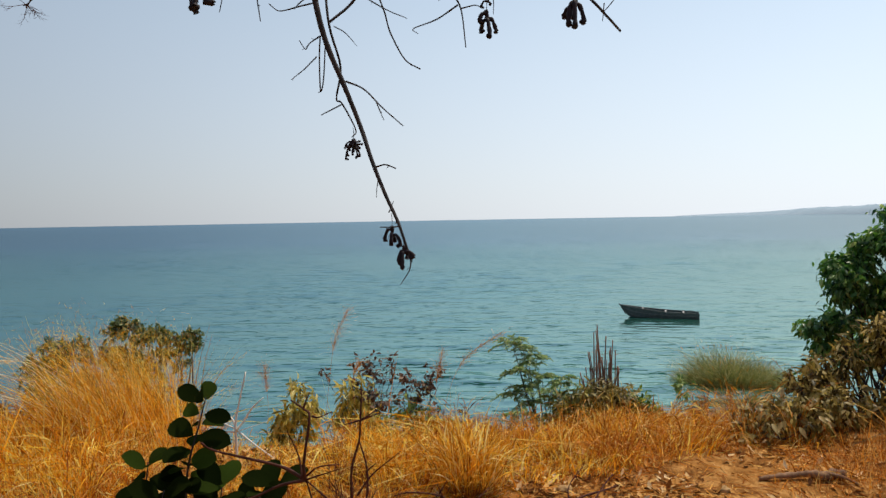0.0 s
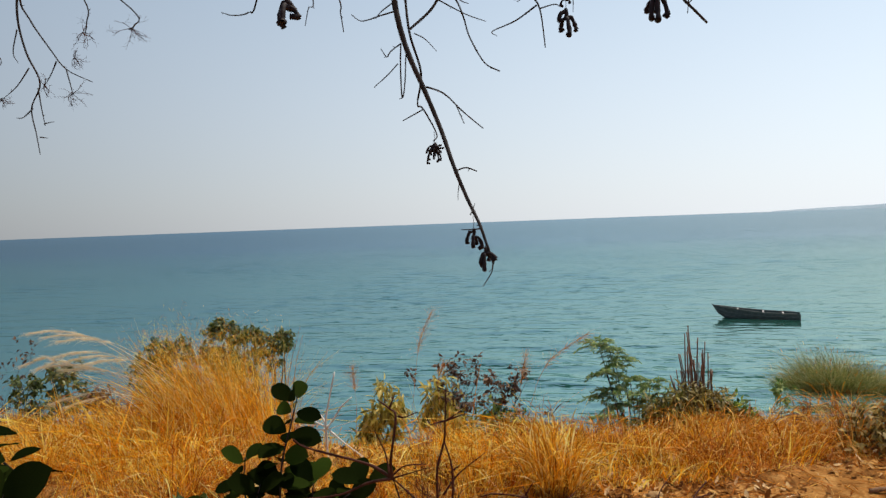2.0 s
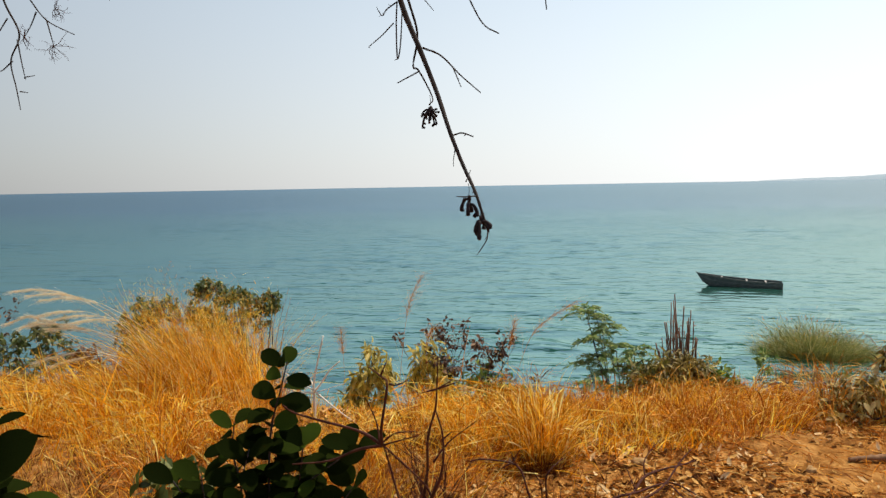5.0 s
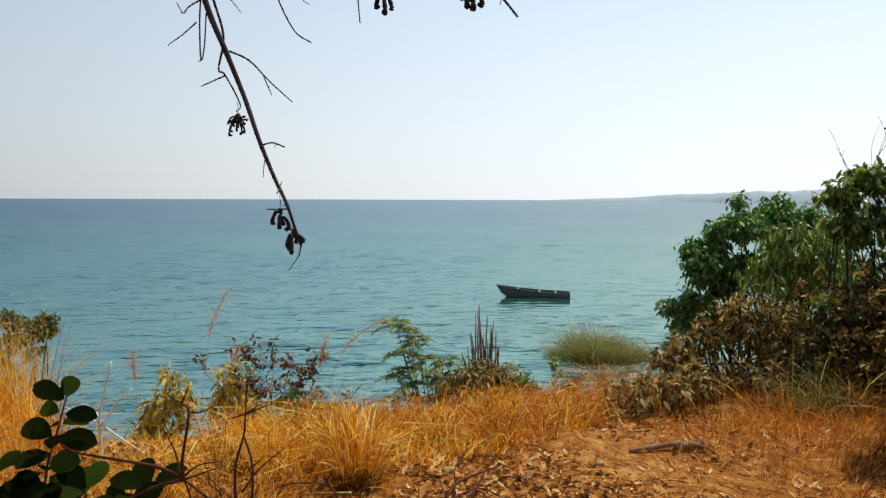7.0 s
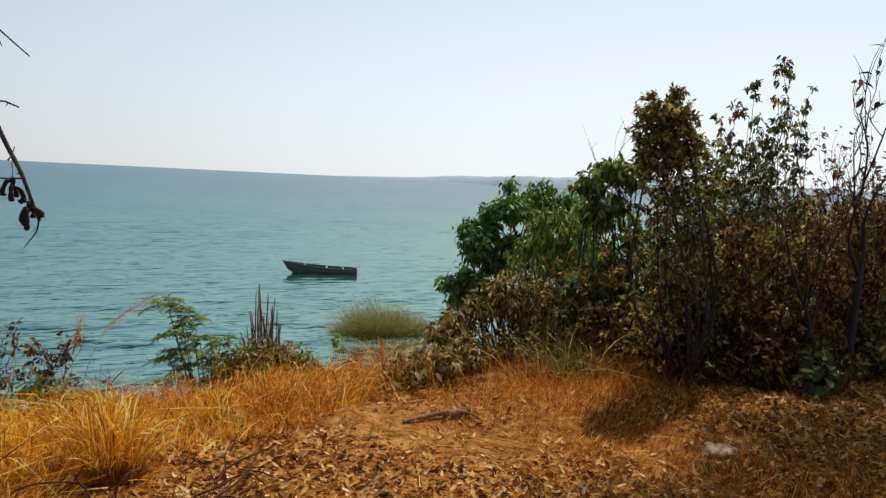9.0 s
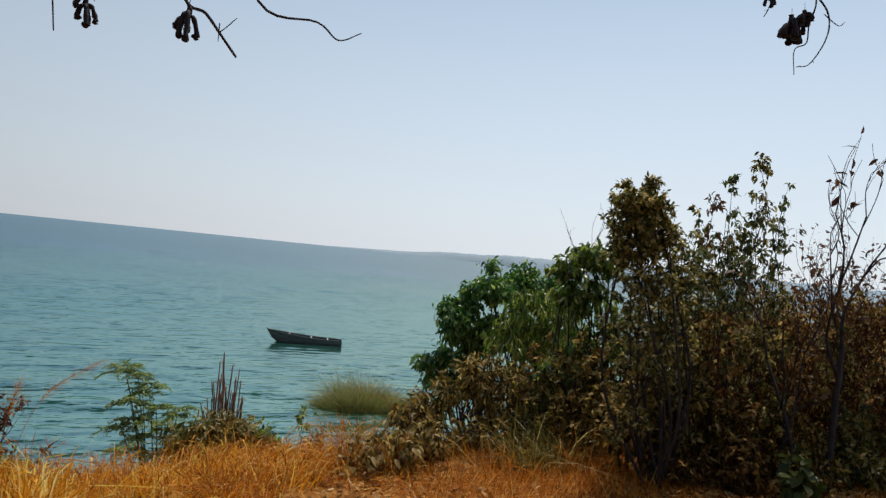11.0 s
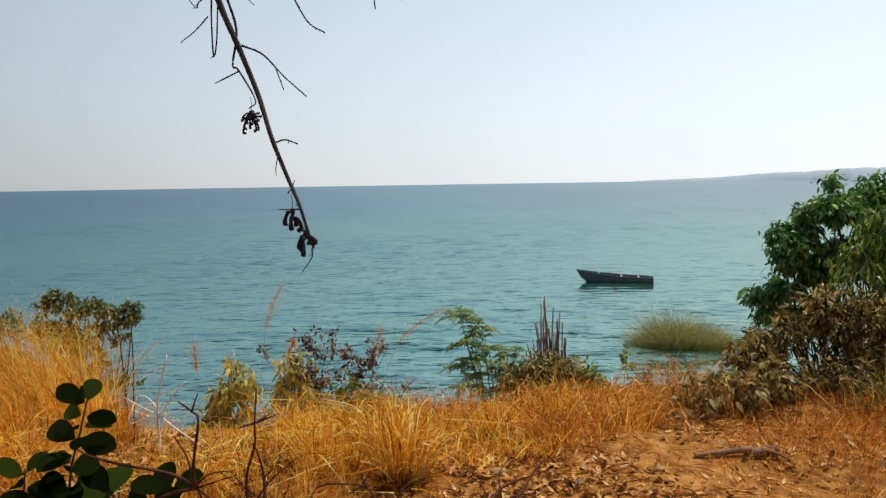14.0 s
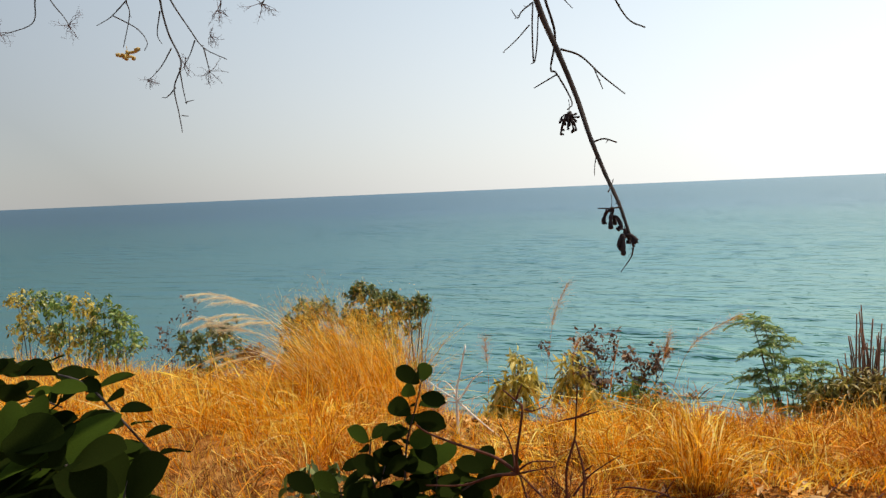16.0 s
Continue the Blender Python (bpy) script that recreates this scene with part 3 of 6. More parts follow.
def bare_shrub(name, label, category, base, ways, depth=2, r=0.007, bark=BARK_RED, seed=3, leaf=None, leaf_mat=None, group="", spread=0.55, lift=0.1):
    """A mostly bare shrub; ways: (direction, length) of each stem."""
    rng = np.random.default_rng(seed)
    top = thing(name, label, category, base, group)
    tips = []
    for d, ln in ways:
        g = Geo()
        fork(g, (rng.normal(0, 0.02), rng.normal(0, 0.02), -0.03), d, ln, r, depth, rng, tips, spread, lift, 5)
        tagged(part("stem", g, bark, top), kind="stuff")
    if leaf:
        shape, size, count = leaf
        p = np.repeat(np.array([t[0] for t in tips]), count, 0)
        d = np.repeat(np.array([t[1] for t in tips]), count, 0)
        n = len(p)
        g = Geo()
        scatter(g, shape, p - d * rng.uniform(0, 1.6, (n, 1)) * size + rng.normal(0, 0.3 * size, (n, 3)), d * 0.5 + rng.normal(size=(n, 3)) * 0.7 + [0, 0, -0.4],
                [0, 0, 1] + 0.6 * rng.normal(size=(n, 3)), size * rng.uniform(0.6, 1.3, n))
        tagged(part("foliage", g, leaf_mat, top), kind="stuff")
    return top


def grass_clump(name, label, base, radius, height, count, mat=STRAW, seed=5, lean=(0, 0), width=0.006, fan=0.35, bend=0.45, category="grass", group="", haze=0, rust=True):
    rng = np.random.default_rng(seed)
    top = thing(name, label, category, base, group)
    rr = radius * rng.uniform(0, 1, count) ** 0.6
    a = rng.uniform(0, 2 * math.pi, count)
    root = np.stack([rr * np.cos(a), rr * np.sin(a), np.zeros(count)], -1)
    root[:, 2] = ground_z(root[:, 0] + base[0], root[:, 1] + base[1]) - base[2] - 0.03
    d = np.stack([root[:, 0] / radius * fan + lean[0], root[:, 1] / radius * fan + lean[1], np.ones(count)], -1) + rng.normal(0, 0.2, (count, 3)) * rng.choice([0.5, 0.9, 2.0], (count, 1), p=[0.55, 0.36, 0.09])
    g = Geo()
    blades(g, root, d, height * rng.uniform(0.3, 1.05, count), width * rng.uniform(0.5, 1.4, count) * rng.choice([0.5, 0.85, 1.5], count, p=[0.45, 0.35, 0.2]), bend * rng.uniform(0.0, 1.7, count), rng)
    tagged(part("straw_mass", g, mat, top), kind="stuff")
    if haze:
        # fine brownish seed heads that blur the top of the clump
        i = rng.integers(0, count, haze)
        top_at = root[i] + unit(d[i]) * (height * rng.uniform(0.4, 0.9, haze))[:, None]
        m = 34
        at = np.repeat(top_at, m, 0) + rng.normal(0, 1, (haze * m, 3)) * [0.025, 0.025, 0.09]
        g = Geo()
        blades(g, at, np.repeat(d[i], m, 0) + rng.normal(0, 0.5, (haze * m, 3)), rng.uniform(0.02, 0.06, haze * m), np.full(haze * m, 0.002), rng.uniform(0, 0.5, haze * m), rng, 1)
        tagged(part("seed_haze", g, STRAW_RED if rust else STRAW, top, "fine brownish seed heads"), kind="stuff")
    return top


def tussock(label, base, radius, height, count, mat, seed, lean=(0.0, 0.0), width=0.0045, fan=0.22, curl=0.35, group="standing straw tufts", foot=0.4, name="grass_tuft"):
    """An upright tuft of nodding straw stalks over a skirt of dead leaves."""
    rng = np.random.default_rng(seed)
    top = thing(name, label, "grass", base, group)
    rr, a = radius * rng.uniform(0, 1, count) ** 0.6, rng.uniform(0, 2 * math.pi, count)
    root = np.stack([rr * np.cos(a), rr * np.sin(a), np.zeros(count)], -1)
    root[:, 2] = ground_z(root[:, 0] + base[0], root[:, 1] + base[1]) - base[2] - 0.03
    way = np.stack([root[:, 0] / radius * fan + lean[0], root[:, 1] / radius * fan + lean[1], np.ones(count)], -1) + rng.normal(0, 0.11, (count, 3)) * rng.choice([0.6, 1.0, 2.4], (count, 1), p=[0.5, 0.4, 0.1])
    g = Geo()
    stalks(g, root, way, height * rng.uniform(0.45, 1.1, count), width * rng.uniform(0.6, 1.5, count), curl * rng.uniform(0.1, 1.8, count), rng)
    tagged(part("straw_mass", g, mat, top), kind="stuff")
    m = int(count * foot)
    if m:
        g = Geo()
        k = rng.integers(0, count, m)
        blades(g, root[k] + rng.normal(0, 0.02, (m, 3)) * [1, 1, 0], way[k] + rng.normal(0, 0.45, (m, 3)) * [1, 1, 0.2], height * rng.uniform(0.2, 0.55, m), width * rng.uniform(0.8, 1.8, m), rng.uniform(0.2, 1.6, m), rng, 4)
        tagged(part("dead_skirt", g, STRAW_RED if rng.uniform() < 0.7 else STRAW_SHADE, top, "rust-brown dead leaves at the foot"), kind="stuff")
    return top


WISP = (((-1.09, -0.16), (-1.04, 0.28), (-0.98, 0.66), (-0.87, 0.91)), ((-1.56, -0.12), (-1.55, 0.12), (-1.56, 0.28), (-1.57, 0.44)), ((-0.12, -0.08), (-0.07, 0.21), (0.07, 0.51), (0.36, 0.72)), ((-0.8, -0.1), (-0.84, 0.29), (-0.79, 0.48)), ((-0.19, -0.13), (-0.16, 0.3), (-0.11, 0.56)))


def gz(x, y):
    return float(ground_z(x, y))


# ---- the boat ----
def boat():
    top = thing("rowing_boat", "long dark weathered wooden boat moored on the lake", "boat", (13.25, 54.7, WATER_Z))
    top.rotation_euler = (0, 0, math.atan2(-1.35, 6.0))
    L, n = 5.5, 26
    us = np.linspace(0, 1, n)
    half = 0.70 * np.minimum(1, (us / 0.5) ** 0.62) * (1 - 0.22 * np.clip((us - 0.5) / 0.5, 0, 1) ** 2)
    half[0] = 0.03
    sheer = 0.54 + 0.46 * (1 - us) ** 2.4 - 0.04 * us
    keel = -0.22 + 0.55 * np.clip(1 - us / 0.16, 0, 1) ** 1.5
    x = (us - 0.5) * L + np.where(us < 0.2, -0.0, 0)

    def shell(off, k0):
        rows = []
        for i in range(n):
            b, s, k = max(half[i] - off, 0.012), sheer[i], keel[i] + off
            prof = [(-b, s), (-b * 0.97, k + (s - k) * 0.66), (-b * 0.90, k + (s - k) * 0.36), (-b * 0.66, k + (s - k) * 0.08), (0, k),
                    (b * 0.66, k + (s - k) * 0.08), (b * 0.90, k + (s - k) * 0.36), (b * 0.97, k + (s - k) * 0.66), (b, s)]
            fore = -0.42 * (1 - us[i]) ** 8
            rows.append([(x[i] + fore * (z - k) / (s - k), y, z) for y, z in prof])
        return np.array(rows)

    g = Geo()
    out_, in_ = shell(0, 0), shell(0.045, 0.05)
    q = [(i * 9 + j, (i + 1) * 9 + j, (i + 1) * 9 + j + 1, i * 9 + j + 1) for i in range(n - 1) for j in range(8)]
    g.add(out_.reshape(-1, 3), q)
    g.add(in_.reshape(-1, 3), [f[::-1] for f in q])
    g.add(np.concatenate([out_[:, 0], in_[:, 0]]), [(i, i + 1, n + i + 1, n + i) for i in range(n - 1)])
    g.add(np.concatenate([out_[:, 8], in_[:, 8]]), [(i, n + i, n + i + 1, i + 1) for i in range(n - 1)])
    hull = part("hull", g, BOAT_WOOD, top, "tarred dark grey plank hull", smooth=False)
    for side in (0, 8):
        for lvl, rad, nm in ((side, 0.035, "gunwale"), (1 if side == 0 else 7, 0.016, "rubbing_strake"), (2 if side == 0 else 6, 0.014, "rubbing_strake")):
            g = Geo()
            tube(g, out_[::3, lvl] + [0, 0.012 * (-1 if side == 0 else 1), 0], rad, rad, 6, 2)
            part(nm, g, BOAT_RIM, hull)
    g = Geo()
    b = out_[-1]
    g.add(np.concatenate([b, b + [0.05, 0, 0]]), [(j, j + 1, 10 + j, 9 + j) for j in range(8)],
          [(4, j, j + 1) for j in range(8) if j not in (3, 4)] + [(13, 10 + j, 9 + j) for j in range(8) if j not in (3, 4)])
    part("transom", g, BOAT_WOOD, hull, smooth=False)
    g = Geo()
    tube(g, [out_[0, 4] + [0.03, 0, -0.05], (out_[0, 0] + out_[0, 8]) / 2 * [1, 0, 1] + [-0.02, 0, 0.0], (out_[0, 0] + out_[0, 8]) / 2 * [1, 0, 1] + [-0.10, 0, 0.10]], 0.05, 0.035, 8, 4)
    part("bow_post", g, BOAT_RIM, top)
    for u in (0.24, 0.58, 0.81):
        i = int(u * (n - 1))
        g = Geo()
        bm = bmesh.new()
        bmesh.ops.create_cube(bm, size=1, matrix=Matrix.Translation((x[i], 0, sheer[i] - 0.035)) @ Matrix.Diagonal((0.13, 2 * half[i] + 0.07, 0.045, 1)))
        bmesh.ops.bevel(bm, geom=bm.edges[:], offset=0.008, segments=1, affect="EDGES")
        me = bpy.data.meshes.new("thwart")
        bm.to_mesh(me)
        bm.free()
        part("thwart", me, BOAT_SEAT, top, "pale bare-wood cross bench")
    return top


boat()

# reeds standing in the shallows
rng = np.random.default_rng(11)
reed = thing("reed_clump", "clump of green and straw reeds standing in the lake", "reeds", (11.75, 33.8, WATER_Z))
n = 9000
a, rr = rng.uniform(0, 2 * math.pi, n), rng.uniform(0, 1, n) ** 0.5
rr = rr * (1 + 0.25 * np.sin(a * 5 + 1) * np.sin(a * 3))
root = np.stack([2.45 * rr * np.cos(a), 1.3 * rr * np.sin(a), np.full(n, -0.2)], -1) + rng.normal(0, 0.12, (n, 3)) * [1, 1, 0]
# tallest left of the middle, trailing off low on the other side
crest = np.interp(root[:, 0], [-2.6, -1.9, -0.9, 0.2, 1.4, 2.7], [0.55, 1.15, 1.75, 1.6, 1.05, 0.5])
hgt = crest * (0.25 + 1.1 * rng.uniform(0, 1, n) ** 1.4) * (1 + 0.3 * np.sin(root[:, 0] * 4.3 + 1) * np.sin(root[:, 1] * 3.2))
d = np.stack([root[:, 0] * 0.12, root[:, 1] * 0.12, np.ones(n)], -1) + rng.normal(0, 0.2, (n, 3))
g = Geo()
blades(g, root, d, hgt, rng.uniform(0.012, 0.032, n), rng.uniform(0.1, 0.9, n), rng)
tagged(part("straw_mass", g, REED, reed), kind="stuff")
g = Geo()
k = rng.choice(n, 420)
blades(g, root[k] + d[k] * hgt[k][:, None] * 0.8, d[k] + rng.normal(0, 0.2, (420, 3)), rng.uniform(0.12, 0.3, 420), np.full(420, 0.022), rng.uniform(0, 0.8, 420), rng, 3)
tagged(part("seed_fluff", g, STRAW_RED, reed, "buff seed heads"), kind="stuff")

# ---- slope and bank on the right ----
def lobes(blobs, seed, k=4, small=0.5):
    """Breaks each lump of a crown up into smaller ones round it, so that light shows between them."""
    rng = np.random.default_rng(seed)
    out = []
    for bx, by, bz, rx, ry, rz, n_ in blobs:
        if rx < 0.25:
            out.append((bx, by, bz, rx, ry, rz, n_))
            continue
        for i in range(k):
            d = unit(rng.normal(size=3))
            out.append((bx + d[0] * rx * 0.62, by + d[1] * ry * 0.62, bz + abs(d[2]) * rz * 0.5 - 0.1 * rz, rx * small, ry * small, rz * small * 0.85, max(5, int(n_ * 0.5))))
    return out


bush("green_tree", "small spreading green tree growing from the bank slope", "tree", (6.7, 11.2, gz(6.7, 11.2)),
     lobes([(6.1, 10.9, 1.2, 0.6, 0.6, 0.33, 70), (6.9, 11.1, 1.25, 0.6, 0.6, 0.33, 70), (7.6, 11.2, 1.1, 0.6, 0.7, 0.45, 70), (5.55, 10.8, 0.75, 0.42, 0.5, 0.38, 55), (5.35, 10.8, 0.0, 0.36, 0.4, 0.16, 26),
      (6.4, 11.0, 0.55, 0.6, 0.6, 0.32, 46), (5.85, 10.9, 0.2, 0.3, 0.4, 0.3, 26), (5.95, 10.9, -0.35, 0.3, 0.4, 0.22, 26), (7.3, 11.2, 0.3, 0.7, 0.7, 0.5, 70), (6.0, 10.9, 1.60, 0.14, 0.14, 0.09, 7), (6.75, 11.0, 1.60, 0.2, 0.2, 0.1, 9), (5.6, 10.8, 1.2, 0.2, 0.2, 0.12, 9), (5.3, 10.8, 0.5, 0.3, 0.4, 0.2, 30), (4.95, 10.8, -0.05, 0.2, 0.25, 0.1, 16), (5.15, 10.8, -0.3, 0.22, 0.25, 0.18, 24), (5.5, 10.8, -0.45, 0.3, 0.3, 0.22, 34), (5.0, 10.6, -0.75, 0.22, 0.25, 0.2, 22), (5.8, 10.8, 0.45, 0.3, 0.3, 0.2, 34)], 5),
     (OVAL, 0.105, 18), LEAF_GREEN, BARK, 21, 0.022, 0.85, rosette=0.55, puff=0.5)
# the tall bush stands in front of the thicket
bush("tall_leafy_bush", "tall upright bush with dense olive-brown leaves", "bush", (4.42, 4.9, gz(4.42, 4.9)),
     [(4.05, 4.94, 2.20, 0.21, 0.22, 0.20, 170), (4.25, 4.95, 2.11, 0.17, 0.22, 0.24, 120), (4.03, 4.94, 1.92, 0.22, 0.24, 0.19, 130), (4.16, 4.94, 1.73, 0.22, 0.24, 0.19, 56), (3.92, 4.94, 2.36, 0.07, 0.08, 0.08, 16), (4.16, 4.94, 2.41, 0.08, 0.08, 0.08, 18), (4.41, 4.95, 2.01, 0.11, 0.11, 0.16, 26),
      (4.32, 4.87, 1.54, 0.28, 0.24, 0.21, 48), (4.00, 4.86, 1.54, 0.19, 0.20, 0.19, 24), (4.52, 4.96, 1.30, 0.32, 0.24, 0.28, 80), (4.16, 4.94, 1.22, 0.27, 0.24, 0.24, 46), (4.20, 4.87, 0.91, 0.28, 0.32, 0.32, 60), (4.08, 4.86, 0.59, 0.24, 0.24, 0.24, 20), (4.55, 4.96, 1.74, 0.16, 0.16, 0.16, 40)],
     (OVAL, 0.043, 14), LEAF_OLIVE, BARK, 22, 0.014, 0.35, 1)
bush("dry_thicket", "dark thicket of dry stems and brown leaves", "bush", (4.6, 5.1, gz(4.6, 5.1)), [(4.4, 5.15, 0.4, 0.38, 0.3, 0.36, 90), (4.75, 5.2, 0.8, 0.34, 0.3, 0.36, 80), (5.05, 5.1, 0.45, 0.36, 0.3, 0.4, 80)],
     (OVAL, 0.07, 8), LEAF_BROWN, BARK_RED, 39, 0.008, 0.5, 3, "dry thicket", spread=0.2)
bush("drooping_leaf_bush", "green bush with drooping leaves and dead twigs", "bush", (4.9, 6.3, gz(4.9, 6.3)),
     [(4.48, 6.4, 1.66, 0.17, 0.2, 0.13, 40), (4.72, 6.4, 1.84, 0.18, 0.2, 0.14, 44), (4.98, 6.4, 1.84, 0.2, 0.2, 0.16, 44), (4.5, 6.4, 1.42, 0.16, 0.2, 0.12, 26), (4.8, 6.4, 1.5, 0.2, 0.2, 0.15, 26), (5.1, 6.4, 1.3, 0.2, 0.25, 0.16, 20), (4.65, 6.4, 1.32, 0.14, 0.2, 0.12, 14), (4.75, 6.4, 0.75, 0.35, 0.3, 0.3, 70), (5.05, 6.4, 1.0, 0.3, 0.3, 0.25, 44), (4.45, 6.4, 0.45, 0.35, 0.3, 0.35, 50)],
     (OVAL, 0.085, 9), LEAF_WILLOW, BARK, 23, 0.012, 1.1, 2)
bush("hanging_leaf_tree", "small tree with light green hanging narrow leaves", "tree", (5.75, 8.9, gz(5.75, 8.9)),
     [(5.3, 8.5, 1.08, 0.34, 0.35, 0.26, 50), (5.85, 8.5, 1.0, 0.36, 0.35, 0.28, 54), (5.55, 8.5, 0.6, 0.4, 0.35, 0.3, 56), (5.05, 8.5, 0.72, 0.26, 0.3, 0.24, 30), (6.1, 8.5, 0.55, 0.3, 0.3, 0.3, 36), (5.35, 8.5, 0.2, 0.4, 0.3, 0.25, 36)],
     (LANCE, 0.11, 14), LEAF_WILLOW, BARK, 231, 0.02, 1.6, 1, puff=0.5)
bush("rust_leaf_sprig", "small sprig of bright rust-red leaves", "plant", (4.75, 6.2, gz(4.75, 6.2)), [(4.72, 6.15, 0.88, 0.07, 0.07, 0.05, 5)], (OVAL, 0.06, 4), LEAF_RUST, BARK, 232, 0.005, 0.6)
bare_shrub("dead_twig_bush", "bare dead grey twigs above the bushes", "bush", (4.98, 6.3, gz(4.98, 6.3)),
           [((-0.17, 0.03, 1), 1.0), ((-0.08, 0.0, 1), 0.86), ((0.05, 0, 1), 0.95)], 3, 0.014, BARK, 29, spread=0.24, lift=0.4)
bush("withered_shrub", "low shrub with large pale withered leaves", "shrub", (2.35, 5.6, gz(2.35, 5.6)),
     [(2.14, 5.6, 0.04, 0.15, 0.18, 0.13, 26), (2.32, 5.65, 0.16, 0.16, 0.18, 0.15, 30), (2.56, 5.7, 0.14, 0.2, 0.2, 0.18, 36), (2.8, 5.8, 0.22, 0.22, 0.2, 0.18, 36)],
     (OVAL, 0.068, 7), LEAF_WITHER, BARK, 25, 0.007, 0.9, 2, puff=0.5)
bush("brown_leaf_bush", "dense bush of brown and olive withered leaves", "bush", (3.4, 6.3, gz(3.4, 6.3)),
     [(2.72, 6.0, 0.22, 0.2, 0.2, 0.2, 50), (2.88, 6.1, 0.24, 0.16, 0.2, 0.14, 34), (2.6, 5.95, 0.0, 0.25, 0.2, 0.2, 50), (3.05, 6.4, 0.24, 0.28, 0.25, 0.2, 80), (3.25, 6.4, 0.42, 0.14, 0.2, 0.13, 26), (3.55, 6.4, 0.58, 0.2, 0.25, 0.2, 54), (3.75, 6.4, 0.5, 0.28, 0.3, 0.3, 90), (4.0, 6.4, 0.3, 0.42, 0.35, 0.4, 140), (3.45, 6.0, 0.08, 0.5, 0.3, 0.24, 110), (2.95, 5.9, 0.12, 0.2, 0.2, 0.2, 40)],
     (LANCE, 0.08, 8), LEAF_BROWN, BARK, 26, 0.010, 0.6, 3)
bush("olive_scrub", "olive-green scrub bush with fine long leaves", "bush", (4.3, 6.1, gz(4.3, 6.1)),
     [(4.2, 6.1, 0.2, 0.35, 0.3, 0.32, 110), (4.6, 6.0, 0.3, 0.35, 0.3, 0.42, 130)], (LANCE, 0.10, 9), LEAF_OLIVE, BARK, 27, 0.008, 0.5, 3)
THICKET = ((5.35, 5.25, 0.4, 0.42, 150), (6.0, 5.15, 0.45, 0.5, 170), (6.85, 5.2, 0.5, 0.55, 180), (7.6, 4.7, 0.6, 0.6, 180), (6.1, 6.4, 0.65, 1.0, 220), (7.0, 6.7, 0.75, 1.15, 280), (8.1, 6.4, 0.85, 1.2, 280), (5.5, 6.5, 0.5, 0.8, 160),
           (4.4, 5.9, 0.5, 0.55, 140), (5.6, 5.7, 0.6, 0.75, 200), (6.5, 5.9, 0.65, 0.95, 240), (7.3, 6.0, 0.7, 1.0, 230), (6.1, 7.0, 0.8, 0.8, 170), (7.9, 7.0, 0.9, 0.9, 180), (8.6, 5.6, 0.8, 0.8, 170),
           (9.6, 6.6, 0.9, 0.9, 170), (5.4, 7.6, 0.8, 0.7, 150), (7.5, 4.9, 0.6, 0.6, 130), (10.6, 7.6, 1.0, 1.0, 170), (9.0, 8.6, 1.0, 1.0, 170), (11.8, 9.5, 1.2, 1.1, 170), (4.75, 5.05, 0.35, 0.26, 90), (5.3, 4.88, 0.38, 0.32, 110), (5.95, 4.82, 0.4, 0.34, 110), (6.6, 4.75, 0.42, 0.36, 110), (7.3, 4.5, 0.45, 0.4, 110))
for k, (bx, by, r_, h_, n_) in enumerate(THICKET):
    b = gz(bx, by)
    bush("dry_thicket", "dark thicket of dry stems and brown leaves", "bush", (bx, by, b), [(bx, by, b + h_ * 0.85, r_, r_ * 0.7, h_ * 0.85, n_), (bx - 0.3 * r_, by - 0.2, b + h_ * 0.5, r_ * 0.8, r_ * 0.5, h_ * 0.5, n_ // 2)],
         (LANCE if k % 2 else OVAL, 0.064, 11), (LEAF_BROWN, LEAF_DUSK, LEAF_DUSK, LEAF_BROWN, LEAF_OLIVE)[k % 5], BARK_RED, 40 + k, 0.008, 0.5, 3, "dry thicket", spread=0.25)
for k, (bx, by, bz) in enumerate(((4.75, 5.1, 1.1), (5.1, 5.0, 1.25), (5.55, 5.0, 1.15), (6.0, 4.95, 1.3), (6.5, 4.9, 1.25), (7.0, 4.85, 1.35))):
    bush("dry_thicket", "dark thicket of dry stems and brown leaves", "bush", (bx, by, gz(bx, by)), [(bx, by, bz, 0.26, 0.2, 0.3, 42), (bx + 0.1, by, bz - 0.5, 0.3, 0.25, 0.3, 50)], (OVAL, 0.055, 8), LEAF_DUSK if k % 2 else LEAF_OLIVE, BARK_RED, 250 + k, 0.008, 0.5, 2, "dry thicket", spread=0.12)
for k, (gx, gy, gh) in enumerate(((3.65, 5.6, 0.62), (3.92, 5.55, 0.7), (4.15, 5.5, 0.5), (3.4, 5.7, 0.34))):
    grass_clump("green_grass_clump", "clump of yellow-green coarse grass under the bushes", (gx, gy, gz(gx, gy)), 0.18, gh, 240, LEAF_OLIVE if k < 2 else STRAW_RED, 240 + k, width=0.011, fan=0.22, bend=1.0, group="green grass clumps")
bush("pale_leaf_sprig", "low sprig of large pale green leaves", "plant", (5.5, 4.5, gz(5.5, 4.5)), [(5.52, 4.45, 0.28, 0.14, 0.12, 0.14, 9), (5.6, 4.45, 0.14, 0.12, 0.1, 0.08, 6)], (BROAD, 0.12, 3), LEAF_SAGE, BARK, 248, 0.006, 0.5, 1)
